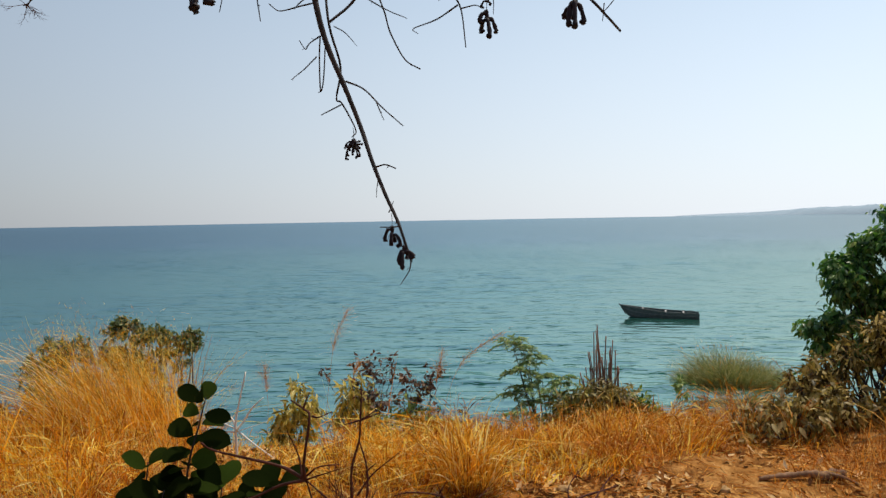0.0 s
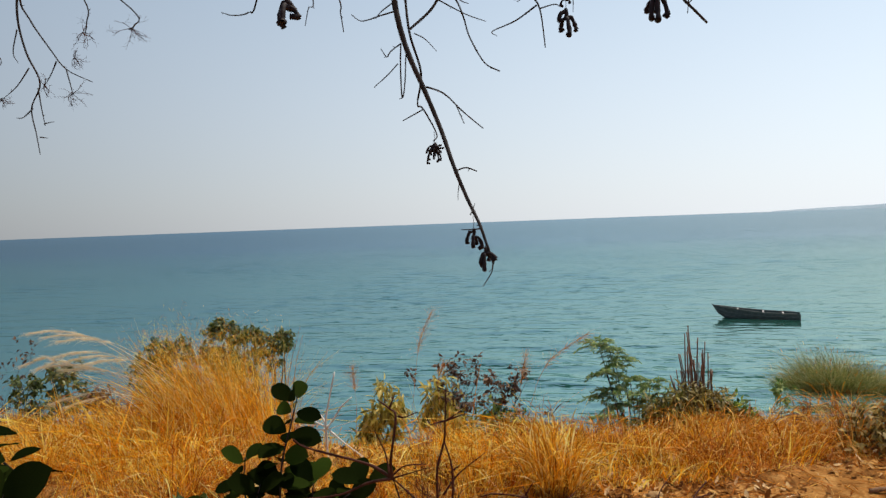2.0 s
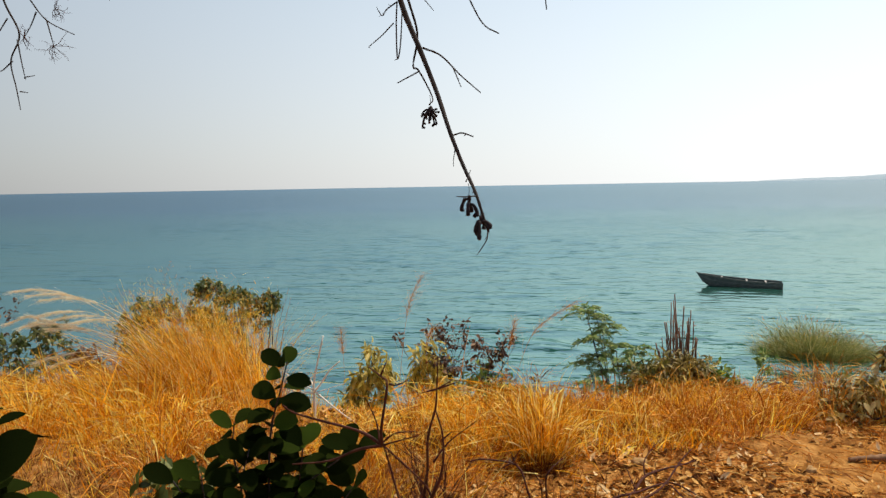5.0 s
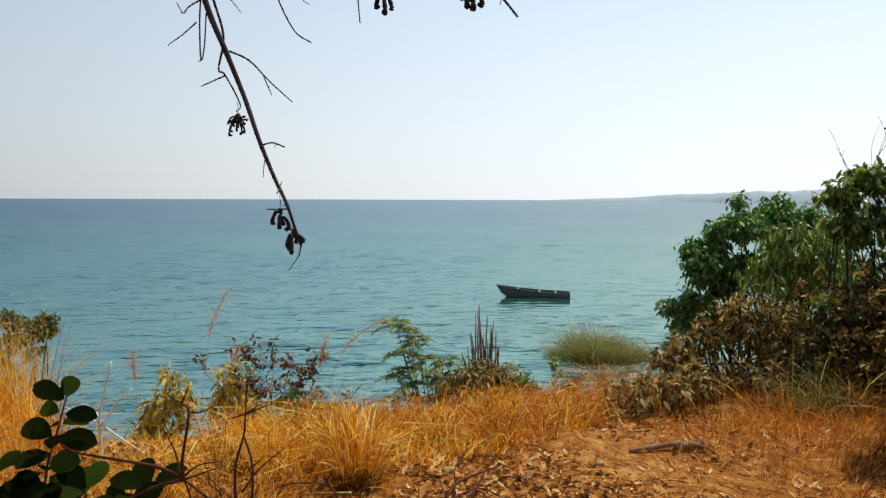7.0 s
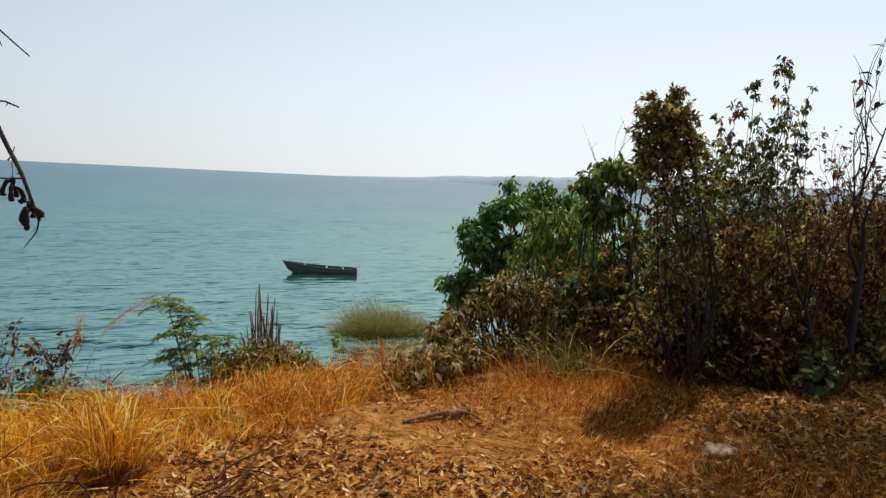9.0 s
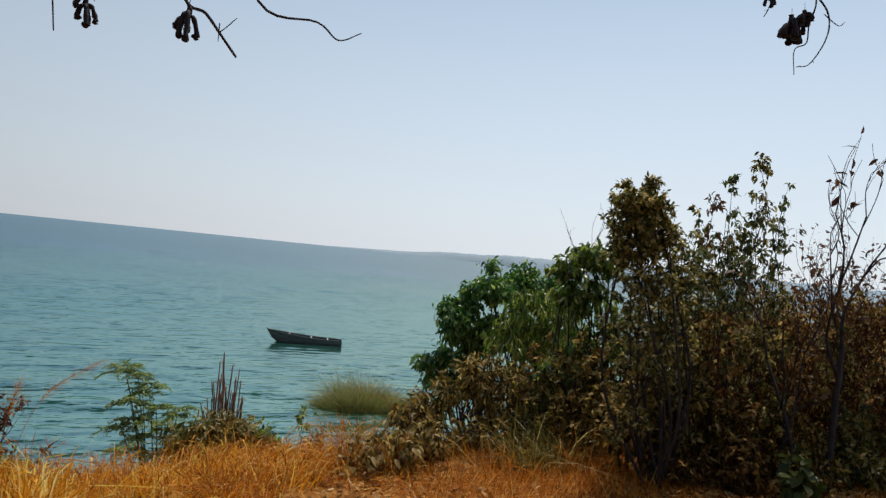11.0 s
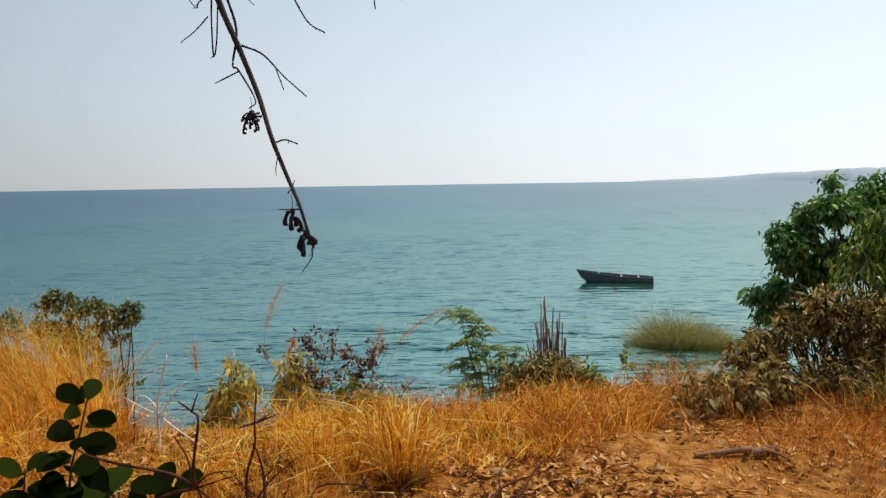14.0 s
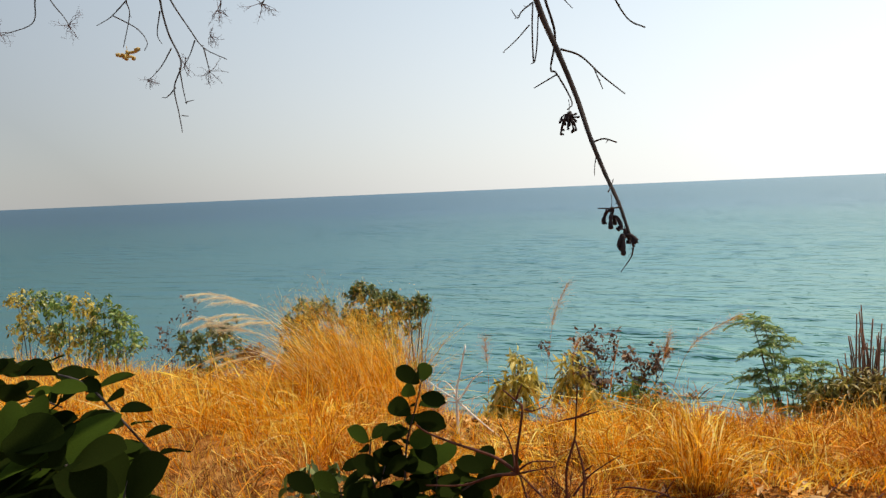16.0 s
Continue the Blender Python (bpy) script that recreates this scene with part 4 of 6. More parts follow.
for k, (bx, by, bz, n_) in enumerate(((5.05, 5.4, 1.9, 34), (5.3, 5.4, 1.75, 40), (5.65, 5.4, 1.8, 34), (6.1, 5.3, 1.6, 40))):
    bush("slender_bush", "slender leggy bush with small olive leaves", "bush", (bx, by, gz(bx, by)), [(bx, by, bz, 0.16, 0.16, 0.2, n_), (bx - 0.08, by, bz - 0.35, 0.22, 0.2, 0.22, n_)], (OVAL, 0.05, 8), LEAF_OLIVE if k % 2 else LEAF_SAGE, BARK, 260 + k, 0.008, 0.7, 1, "slender bushes", puff=0.4)
# scrub on the far bank
rng = np.random.default_rng(77)
g = Geo()
for k in range(46):
    fx, fy = rng.uniform(12, 46), rng.uniform(8, 20)
    if fy > float(bank_edge(fx)) + 2:
        continue
    fz, fr = gz(fx, fy), rng.uniform(0.8, 1.7)
    p, d = in_blobs(rng, (fx, fy, fz + fr * 0.6, fr, fr, fr * rng.uniform(0.6, 0.95)), 260)
    scatter(g, SMALL, p, d + rng.normal(0, 0.6, d.shape), d + rng.normal(0, 0.5, d.shape), rng.uniform(0.12, 0.3, 260))
tagged(part("scrub", g, LEAF_BROWN), "dull brown scrub along the far bank", "scrub", kind="stuff")
for k, (sx, sy, sz, n_) in enumerate(((5.45, 5.6, 2.3, 7), (5.75, 5.6, 2.05, 12), (6.15, 5.6, 1.8, 14), (5.62, 5.6, 2.46, 8), (6.2, 5.6, 2.86, 13), (6.45, 5.5, 2.66, 5), (5.95, 5.6, 2.15, 16), (6.5, 5.6, 2.2, 12), (5.5, 5.6, 1.95, 14), (5.83, 5.6, 2.66, 8), (6.3, 5.6, 2.45, 10), (6.05, 5.5, 2.35, 10))):
    sx -= 0.1
    bush("leggy_sapling", "thin upright sapling with sparse dark hanging leaves", "sapling", (sx - 0.15, sy - 0.1, gz(sx - 0.15, sy - 0.1)),
         [(sx, sy, sz, 0.08, 0.08, 0.16, n_), (sx + 0.06, sy, sz - 0.5, 0.16, 0.16, 0.3, n_), (sx - 0.04, sy, sz - 0.25, 0.07, 0.08, 0.12, n_ // 2)], (OVAL, 0.058, 8), LEAF_RED if k == 3 else LEAF_SAGE if k % 2 else LEAF_OLIVE, BARK, 60 + k, 0.007, 1.1, 1, "leggy saplings")
bare_shrub("bare_tree", "thin bare dark tree with forked twigs", "tree", (6.08, 4.6, gz(6.08, 4.6)), [((0.06, 0.02, 1), 1.4)], 4, 0.036, BARK, 71, (OVAL, 0.09, 1), LEAF_RED, spread=0.42, lift=0.45)
bare_shrub("bare_tree", "thin bare dark tree with forked twigs", "tree", (5.65, 4.75, gz(5.65, 4.75)), [((-0.03, 0.02, 1), 1.0), ((0.12, 0, 1), 0.85)], 3, 0.02, BARK, 72, (OVAL, 0.08, 1), LEAF_RED, spread=0.4, lift=0.5)

for k, (bx, by, n_) in enumerate(((6.75, 5.0, 7), (7.3, 5.3, 7), (7.9, 5.0, 6), (7.0, 4.6, 5))):
    bare_shrub("russet_shrub", "tall twiggy shrub with sparse russet leaves", "shrub", (bx, by, gz(bx, by)), [((math.sin(i * 2.3 + k) * 0.22, math.cos(i * 1.9) * 0.15, 1), 0.86 + 0.1 * math.sin(i * 4.1 + k)) for i in range(n_)],
               3, 0.011, BARK_RED, 230 + k, (OVAL, 0.055, 3), LEAF_RED, "russet shrubs", 0.3, 0.35)

# ---- slope plants ahead ----
def frond(geo, wood, at, way, length, rng):
    """A bowed feathery leaf: a thin rib with paired narrow leaflets."""
    way = unit(np.array(way, float))
    k = np.linspace(0, 1, 6)[:, None]
    rib = np.array(at) + way * length * k - np.array([0, 0, 0.55]) * length * k ** 2
    tube(wood, rib, 0.003, 0.0012, 3, 1)
    line = smooth_path(rib, 4)[2:]
    along = np.gradient(line, axis=0)
    side = np.cross(along, [0, 0, 1.0])
    side /= np.linalg.norm(side, axis=1)[:, None] + 1e-9
    for sg in (-1, 1):
        n_ = len(line)
        ax = side * sg + 1.1 * unit(way) + rng.normal(0, 0.25, (n_, 3)) + [0, 0, -0.25]
        scatter(geo, LANCE, line + rng.normal(0, 0.004, line.shape), ax, [0, 0, 1] + 0.45 * rng.normal(size=(n_, 3)), length * rng.uniform(0.22, 0.34, n_) * np.linspace(1.1, 0.6, n_))


rng = np.random.default_rng(81)
top = thing("feathery_shrub", "light green feathery-leaved shrub below the bank edge", "shrub", (0.95, 8.5, gz(0.95, 8.5)))
b = gz(0.95, 8.5)
wood, crown = Geo(), Geo()
for bx, bz, n_ in ((0.50, 0.16, 9), (0.62, 0.14, 10), (0.68, 0.0, 10), (0.76, -0.08, 10), (0.58, -0.14, 10), (0.84, -0.24, 11), (0.64, -0.32, 11), (1.06, -0.30, 12), (1.2, -0.44, 9), (0.96, -0.46, 12), (0.72, -0.52, 11), (0.52, -0.42, 9), (1.1, -0.62, 11), (0.84, -0.72, 11), (0.58, -0.72, 9)):
    tip = np.array([bx - 0.95, rng.normal(0, 0.08), bz - b])
    foot = np.array([rng.normal(-0.1, 0.05), rng.normal(0, 0.05), -0.03])
    tube(wood, [foot, foot + (tip - foot) * 0.4 + [0.05, 0, 0.08], foot + (tip - foot) * 0.75 + [0.03, 0, 0.06], tip], 0.010, 0.004, 5, 4, rng, 0.1)
    for i in range(n_):
        a = i / n_ * 2 * math.pi + rng.uniform(-0.4, 0.4)
        frond(crown, wood, tip + rng.normal(0, 0.025, 3), (math.cos(a), 0.7 * math.sin(a), rng.uniform(0.05, 0.7)), rng.uniform(0.15, 0.26), rng)
tagged(part("branchwork", wood, BARK, top), kind="stuff")
tagged(part("foliage", crown, LEAF_FEATHER, top), kind="stuff")
rng = np.random.default_rng(82)
b = gz(1.6, 8.5)
top = thing("dead_stalks", "upright dead reddish-brown stalks in a tight bundle", "shrub", (1.6, 8.5, b))
for k in range(34):
    g = Geo()
    x1 = rng.normal(1.62, 0.15)
    z1 = (0.40, 0.28, 0.3)[k] if k < 3 else rng.uniform(-0.12, 0.26) - 0.7 * abs(x1 - 1.62)
    x1 = (1.47, 1.50, 1.44)[k] if k < 3 else x1
    foot = np.array([rng.normal(0, 0.06), rng.normal(0, 0.06), -0.04])
    tip = np.array([x1 - 1.6, rng.normal(0, 0.12), z1 - b])
    line = [foot, foot + (tip - foot) * 0.4 + rng.normal(0, 0.012, 3), foot + (tip - foot) * 0.75 + rng.normal(0, 0.012, 3), tip]
    tube(g, line, 0.013, 0.006, 5, 4, rng, 0.2)
    way = smooth_path(np.array(line), 8)
    for i in range(8, len(way) - 1, 3):
        if rng.uniform() < 0.6:
            d = unit(rng.normal(size=3) * [1, 1, 0.3] + [0, 0, 0.6])
            tube(g, [way[i], way[i] + d * rng.uniform(0.02, 0.07)], 0.005, 0.002, 4, 1)
    part("stalk", g, BARK_STALK, top)
bush("weedy_shrub", "straggly olive shrub among dry grass", "shrub", (1.3, 8.2, gz(1.3, 8.2)),
     [(1.12, 8.2, -0.56, 0.16, 0.2, 0.16, 60), (1.3, 8.2, -0.46, 0.14, 0.2, 0.14, 60), (1.2, 8.1, -0.8, 0.3, 0.3, 0.2, 90)], (LANCE, 0.10, 8), LEAF_OLIVE, BARK, 83, 0.007, 0.5, 2, puff=0.5)
bush("weedy_shrub", "low green weed beside the dead stalks", "shrub", (1.9, 8.3, gz(1.9, 8.3)), [(1.9, 8.3, -0.52, 0.14, 0.15, 0.13, 50), (2.05, 8.3, -0.66, 0.12, 0.15, 0.12, 40), (1.8, 8.2, -0.75, 0.25, 0.2, 0.2, 60)], (SMALL, 0.07, 9), LEAF_WILLOW, BARK, 86, 0.006, 0.2, 2, puff=0.5)
bush("weedy_shrub", "dry brown weeds round the foot of the dead stalks", "shrub", (1.6, 8.25, gz(1.6, 8.25)), [(1.5, 8.2, -0.38, 0.14, 0.15, 0.16, 60), (1.68, 8.2, -0.42, 0.14, 0.15, 0.16, 60), (1.58, 8.1, -0.7, 0.3, 0.2, 0.2, 80)], (LANCE, 0.085, 7), LEAF_WITHER, BARK, 87, 0.006, 0.1, 3, puff=0.5)
bush("young_sapling", "thin sapling with a tuft of pale leaves", "sapling", (2.46, 8.5, gz(2.46, 8.5)), [(2.45, 8.5, -0.33, 0.09, 0.1, 0.08, 16), (2.46, 8.5, -0.46, 0.08, 0.08, 0.05, 8)], (OVAL, 0.06, 4), LEAF_FEATHER, BARK, 84, 0.006, 0.2)
bush("dry_bramble", "low tangle of dry brown weeds", "shrub", (2.3, 7.4, gz(2.3, 7.4)), [(2.2, 7.4, -0.55, 0.3, 0.3, 0.16, 60), (2.35, 7.4, -0.36, 0.1, 0.15, 0.14, 24), (2.6, 7.5, -0.5, 0.2, 0.2, 0.18, 30)], (SMALL, 0.07, 5), LEAF_SEED, BARK_RED, 85, 0.005, 0.2, 3)
for k, (bx, bz, s_) in enumerate(((-1.56, -0.08, 1.05), (-1.04, -0.09, 1.05), (-1.72, -0.36, 0.6), (-0.85, -0.3, 0.75))):
    bush("yellow_leaf_shrub", "shrub with drooping yellow-green leaves", "shrub", (bx, 6.8, gz(bx, 6.8)), [(bx, 6.8, bz, 0.15 * s_, 0.17, 0.20 * s_, 26), (bx + 0.14, 6.8, bz - 0.06, 0.09, 0.12, 0.14 * s_, 10), (bx - 0.12, 6.8, bz - 0.1, 0.09, 0.12, 0.13 * s_, 9), (bx + 0.05, 6.8, bz - 0.26, 0.12, 0.14, 0.12, 8)],
         (LANCE, 0.10, 9), LEAF_YELLOW, BARK, 90 + k, 0.007, 1.0, 1, "yellow shrubs")
bare_shrub("seed_head_shrub", "weedy shrub with dark dry seed heads", "shrub", (-0.95, 7.0, gz(-0.95, 7.0)), [((0.0, 0, 1), 0.45), ((0.15, 0, 1), 0.44), ((-0.12, 0, 1), 0.41), ((0.08, 0.1, 1), 0.46), ((0.28, 0.1, 1), 0.40)], 3, 0.010, BARK_RED, 95, (SMALL, 0.052, 8), LEAF_SEED, spread=0.4, lift=0.3)
bare_shrub("seed_head_shrub", "weedy shrub with dark dry seed heads", "shrub", (-0.45, 7.0, gz(-0.45, 7.0)), [((0.05, 0, 1), 0.42), ((0.3, 0, 1), 0.39), ((-0.1, 0.1, 1), 0.41), ((0.45, 0.1, 1), 0.33)], 3, 0.010, BARK_RED, 96, (SMALL, 0.052, 8), LEAF_SEED, spread=0.4, lift=0.3)
bush("weedy_shrub", "straggly olive shrub among dry grass", "shrub", (-0.45, 6.9, gz(-0.45, 6.9)), [(-0.5, 6.9, -0.24, 0.14, 0.15, 0.14, 30), (-0.3, 6.9, -0.33, 0.16, 0.15, 0.15, 36), (-0.45, 6.9, -0.48, 0.2, 0.2, 0.15, 36)], (LANCE, 0.09, 7), LEAF_WILLOW, BARK, 97, 0.005, 0.8, 2, puff=0.5)
b = gz(-1.44, 5.0) + 0.05
pale = thing("bleached_twig", "pale bleached dead twig standing in the grass", "twig", (-1.44, 5.0, b))
for pts, r_ in (([(0, 0, -0.10), (0.0, 0, 0.10), (0.0, 0, 0.24), (0.03, 0, 0.38), (0.08, 0, 0.58)], 0.010), ([(0.0, 0, 0.18), (0.05, 0.02, 0.24), (0.11, 0.02, 0.33), (0.19, 0.02, 0.40)], 0.008),
                ([(0.0, 0, 0.20), (-0.03, 0.02, 0.25), (-0.08, 0.02, 0.30), (-0.12, 0.02, 0.31)], 0.006), ([(0.0, 0, 0.19), (-0.08, -0.02, 0.24), (-0.2, -0.02, 0.31)], 0.005), ([(0.0, 0, 0.17), (-0.07, 0, 0.17), (-0.14, 0, 0.14), (-0.18, 0, 0.13)], 0.006),
                ([(0.0, 0, 0.17), (0.1, 0.02, 0.2), (0.22, 0.03, 0.24)], 0.003), ([(0.02, 0, 0.17), (0.16, -0.03, 0.08), (0.33, -0.06, -0.02)], 0.006)):
    g = Geo()
    tube(g, pts, r_ * 1.2, r_ * 0.5, 6, 4, np.random.default_rng(98), 0.1)
    part("twig", g, BARK_PALE, pale)

# ---- left slope ----
for k, (bx, by, bz) in enumerate(((-5.75, 7.5, 0.0), (-5.2, 7.4, -0.3), (-4.7, 7.6, -0.25), (-4.4, 8.0, -0.2), (-6.4, 7.6, -0.2))):
    bush("weedy_shrub", "low olive and russet weed at the bank edge", "shrub", (bx, by, gz(bx, by)), [(bx, by, bz, 0.2, 0.2, 0.16, 40), (bx + 0.1, by, bz - 0.3, 0.3, 0.25, 0.2, 50)], (OVAL, 0.07, 7), LEAF_RED if k == 1 else LEAF_SAGE, BARK_RED, 210 + k, 0.006, 0.5, 2, "low weeds")
bush("slope_bush", "spreading dull green bush behind the tall grass", "bush", (-5.3, 10.6, gz(-5.3, 10.6)),
     [(-5.4, 10.5, 0.03, 0.30, 0.35, 0.15, 60), (-5.0, 10.5, -0.08, 0.3, 0.35, 0.12, 50), (-4.6, 10.5, -0.10, 0.30, 0.35, 0.06, 36), (-4.3, 10.5, -0.04, 0.14, 0.25, 0.05, 14), (-4.35, 10.5, -0.24, 0.2, 0.25, 0.06, 22), (-4.7, 10.5, -0.32, 0.2, 0.25, 0.07, 20), (-4.5, 10.5, -0.52, 0.16, 0.2, 0.05, 9), (-5.5, 10.5, -0.4, 0.4, 0.4, 0.25, 80), (-5.15, 10.5, -0.6, 0.4, 0.4, 0.26, 80), (-5.2, 10.5, -1.1, 0.8, 0.5, 0.4, 120)],
     (OVAL, 0.085, 9), LEAF_SAGE, BARK, 101, 0.018, 0.3, 1)
bush("slope_bush", "brownish bush behind the tall grass", "bush", (-6.3, 10.4, gz(-6.3, 10.4)), [(-6.25, 10.4, -0.3, 0.45, 0.4, 0.22, 100), (-6.7, 10.4, -0.55, 0.4, 0.4, 0.25, 80), (-6.4, 10.4, -0.9, 0.7, 0.4, 0.4, 120)], (OVAL, 0.075, 8), LEAF_SAGE, BARK, 102, 0.014, 0.3, 2)
for k, (bx, bz) in enumerate(((-10.5, 0.05), (-10.0, 0.12), (-9.5, 0.06), (-9.0, 0.02), (-8.5, 0.0), (-8.2, -0.2), (-9.8, -0.4), (-8.8, -0.4))):
    bush("bank_shrub", "yellow-green leafy shrub on the bank", "shrub", (bx, 8.0, gz(bx, 8.0)), [(bx, 8.0, bz + 0.12, 0.22, 0.25, 0.2, 20), (bx + 0.22, 8.0, bz, 0.18, 0.2, 0.16, 13), (bx + 0.1, 8.0, bz - 0.35, 0.4, 0.3, 0.3, 30)], (OVAL, 0.075, 7), LEAF_YELLOW if k % 3 == 0 else LEAF_WILLOW if k % 3 == 1 else LEAF_FEATHER, BARK, 110 + k, 0.01, 0.7, 1, "bank shrubs")
bare_shrub("seed_head_shrub", "weedy stalk with dark dry seed heads", "shrub", (-7.3, 8.0, gz(-7.3, 8.0)), [((0.25, 0, 1), 0.75), ((0.35, 0, 1), 0.6)], 3, 0.008, BARK_RED, 118, (SMALL, 0.06, 5), LEAF_SEED, spread=0.35, lift=0.4)

# ---- grasses ----
grass_clump("tall_grass", "tall golden dry grass with feathery plumes", (-2.45, 5.5, gz(-2.45, 5.5)), 0.50, 1.04, 2700, STRAW_TAN, width=0.006, seed=121, lean=(-0.2, 0), fan=0.10, bend=0.4, haze=200, rust=False)
grass_clump("tall_grass", "tall golden dry grass with feathery plumes", (-3.2, 5.6, gz(-3.2, 5.6)), 0.65, 0.55, 900, STRAW_TAN, width=0.009, seed=122, lean=(-0.5, 0), fan=0.15)
def plume_stalk(parent, pts, seed, wide=0.0032, m=210, mat=PLUME):
    """A bowed stalk with a drooping feathery head."""
    rng = np.random.default_rng(seed)
    base = np.array(parent.location)
    line = smooth_path(np.array(pts) - base, 8)
    g = Geo()
    tube(g, line[::2], 0.0018 if mat is STRAW_RED else 0.003, 0.0009, 4, 2)
    t = rng.uniform(0.68, 1.0, m) * (len(line) - 1.001)
    i = t.astype(int)
    at = line[i] + (line[i + 1] - line[i]) * (t - i)[:, None]
    way = unit(line[i + 1] - line[i])
    blades(g, at, way + rng.normal(0, 0.4 if mat is STRAW_RED else 0.16, (m, 3)) + [0, 0, -0.10], rng.uniform(0.05, 0.13, m), np.full(m, wide), rng.uniform(0, 0.4, m), rng, 2)
    part("plume", g, mat, parent, "feathery seed plume on a bowed stalk")


clump = bpy.data.objects["tall_grass"]
ARCHES = (((-2.83, 0.12), (-3.01, 0.36), (-3.29, 0.60), (-3.67, 0.79), (-3.97, 0.84), (-4.23, 0.82)), ((-2.95, 0.16), (-3.2, 0.48), (-3.43, 0.63), (-3.73, 0.66), (-3.99, 0.62)),
          ((-3.02, 0.16), (-3.25, 0.39), (-3.49, 0.50), (-3.79, 0.55), (-4.05, 0.54)), ((-3.08, 0.07), (-3.31, 0.25), (-3.56, 0.32), (-3.87, 0.27), (-4.03, 0.22)), ((-2.78, 0.16), (-3.53, 0.34), (-3.88, 0.51), (-4.07, 0.61), (-4.3, 0.55)))
for k, arch in enumerate(ARCHES):
    for rep_ in range(3 if k < 2 else 2):
        ox, oz = (rep_ * 0.09, -rep_ * 0.045)
        plume_stalk(clump, [(-2.55 - 0.12 * k, 5.5, gz(-2.55, 5.5))] + [(px_ + ox - 0.07, 5.5 + 0.06 * rep_, pz_ + oz) for px_, pz_ in arch], 300 + 10 * k + rep_)
grass_clump("tall_grass", "tall golden dry grass", (-2.75, 4.9, gz(-2.75, 4.9)), 0.4, 0.6, 700, width=0.009, seed=123, lean=(-0.05, 0), fan=0.25)
grass_clump("tall_grass", "tall golden dry grass", (-3.6, 4.8, gz(-3.6, 4.8)), 0.7, 0.5, 900, STRAW_TAN, width=0.009, seed=124, lean=(-0.25, 0), fan=0.25)
tussock("rounded golden tuft of feathery dry grass", (0.15, 4.56, gz(0.15, 4.56)), 0.16, 0.50, 950, STRAW_TAN, 125, fan=0.16, curl=0.3, foot=0.2)
grass_clump("dead_tuft", "dense red-brown dead grass tuft, coloured dark as in shade", (0.17, 4.45, gz(0.17, 4.45)), 0.11, 0.22, 900, STRAW_SHADE, 126, width=0.005, fan=0.2, bend=0.4)
# every other tuft takes the shade-dark colour, for shadows low in the grass
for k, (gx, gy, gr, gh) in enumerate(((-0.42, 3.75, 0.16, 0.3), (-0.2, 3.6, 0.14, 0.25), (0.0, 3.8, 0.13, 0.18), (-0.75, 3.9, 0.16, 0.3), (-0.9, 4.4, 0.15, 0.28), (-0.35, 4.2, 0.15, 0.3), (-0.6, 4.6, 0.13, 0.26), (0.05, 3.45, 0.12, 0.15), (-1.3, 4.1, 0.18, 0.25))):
    grass_clump("dead_tuft", "matted dark red-brown dead grass tuft", (gx, gy, gz(gx, gy)), gr, gh, 420, STRAW_RED if k % 2 else STRAW_SHADE, 127 + 40 * k, width=0.004, fan=0.4, bend=0.5, group="dead tufts")
for k, (gx, gy, gh, m_) in enumerate(((-0.6, 5.3, 0.38, STRAW), (-0.2, 5.7, 0.5, STRAW), (0.5, 5.5, 0.4, STRAW), (0.8, 5.9, 0.5, STRAW_RED), (1.2, 5.8, 0.42, STRAW), (1.6, 5.9, 0.4, STRAW_RED), (-1.1, 5.5, 0.2, STRAW), (-0.9, 4.9, 0.2, STRAW_RED), (2.0, 6.0, 0.35, STRAW_RED), (0.1, 6.1, 0.5, STRAW),
                                      (0.48, 4.95, 0.36, STRAW), (0.85, 5.1, 0.38, STRAW), (1.2, 5.25, 0.36, STRAW_RED), (1.55, 5.4, 0.36, STRAW))):
    grass_clump("grass_tuft", "tuft of dry straw grass at the bank edge", (gx, gy, gz(gx, gy)), 0.3, gh * 0.78, 260, m_, 130 + k, width=0.008, group="bank grass tufts")
for k, (gx, gy, gh) in enumerate(((-0.5, 6.1, 0.75), (0.15, 6.0, 0.8), (1.0, 6.2, 0.6), (-0.9, 6.2, 0.8))):
    grass_clump("wispy_grass", "few thin wispy grass stalks with faint plumes", (gx, gy, gz(gx, gy)), 0.25, gh, 20, STRAW, 180 + k, lean=(0.12, 0), width=0.003, group="wispy grass")
for k, arch in enumerate((WISP)):
    wx, wz = arch[0]
    wisp = thing("wispy_grass", "single tall wispy grass stalk with a faint plume", "grass", (wx, 5.95, gz(wx, 5.95)), "wispy grass")
    plume_stalk(wisp, [(wx, 5.95, gz(wx, 5.95))] + [(px_, 5.95, pz_) for px_, pz_ in arch], 400 + k, 0.0010, 260, STRAW_RED)
for k, (tx, ty_, tall, n_) in enumerate(((0.44, 7.5, 0.78, 70), (0.50, 7.5, 0.6, 50), (0.8, 7.5, 0.45, 50), (2.3, 7.3, 0.62, 70), (2.55, 7.2, 0.6, 60), (2.75, 7.3, 0.55, 50))):
    tussock("tall slim rust-brown grass standing on the slope", (tx, ty_, gz(tx, ty_)), 0.09, tall, n_, STRAW_RED, 900 + k, fan=0.08, curl=0.2, foot=0.3, name="slope_grass", group="slope grass")
rng = np.random.default_rng(23)
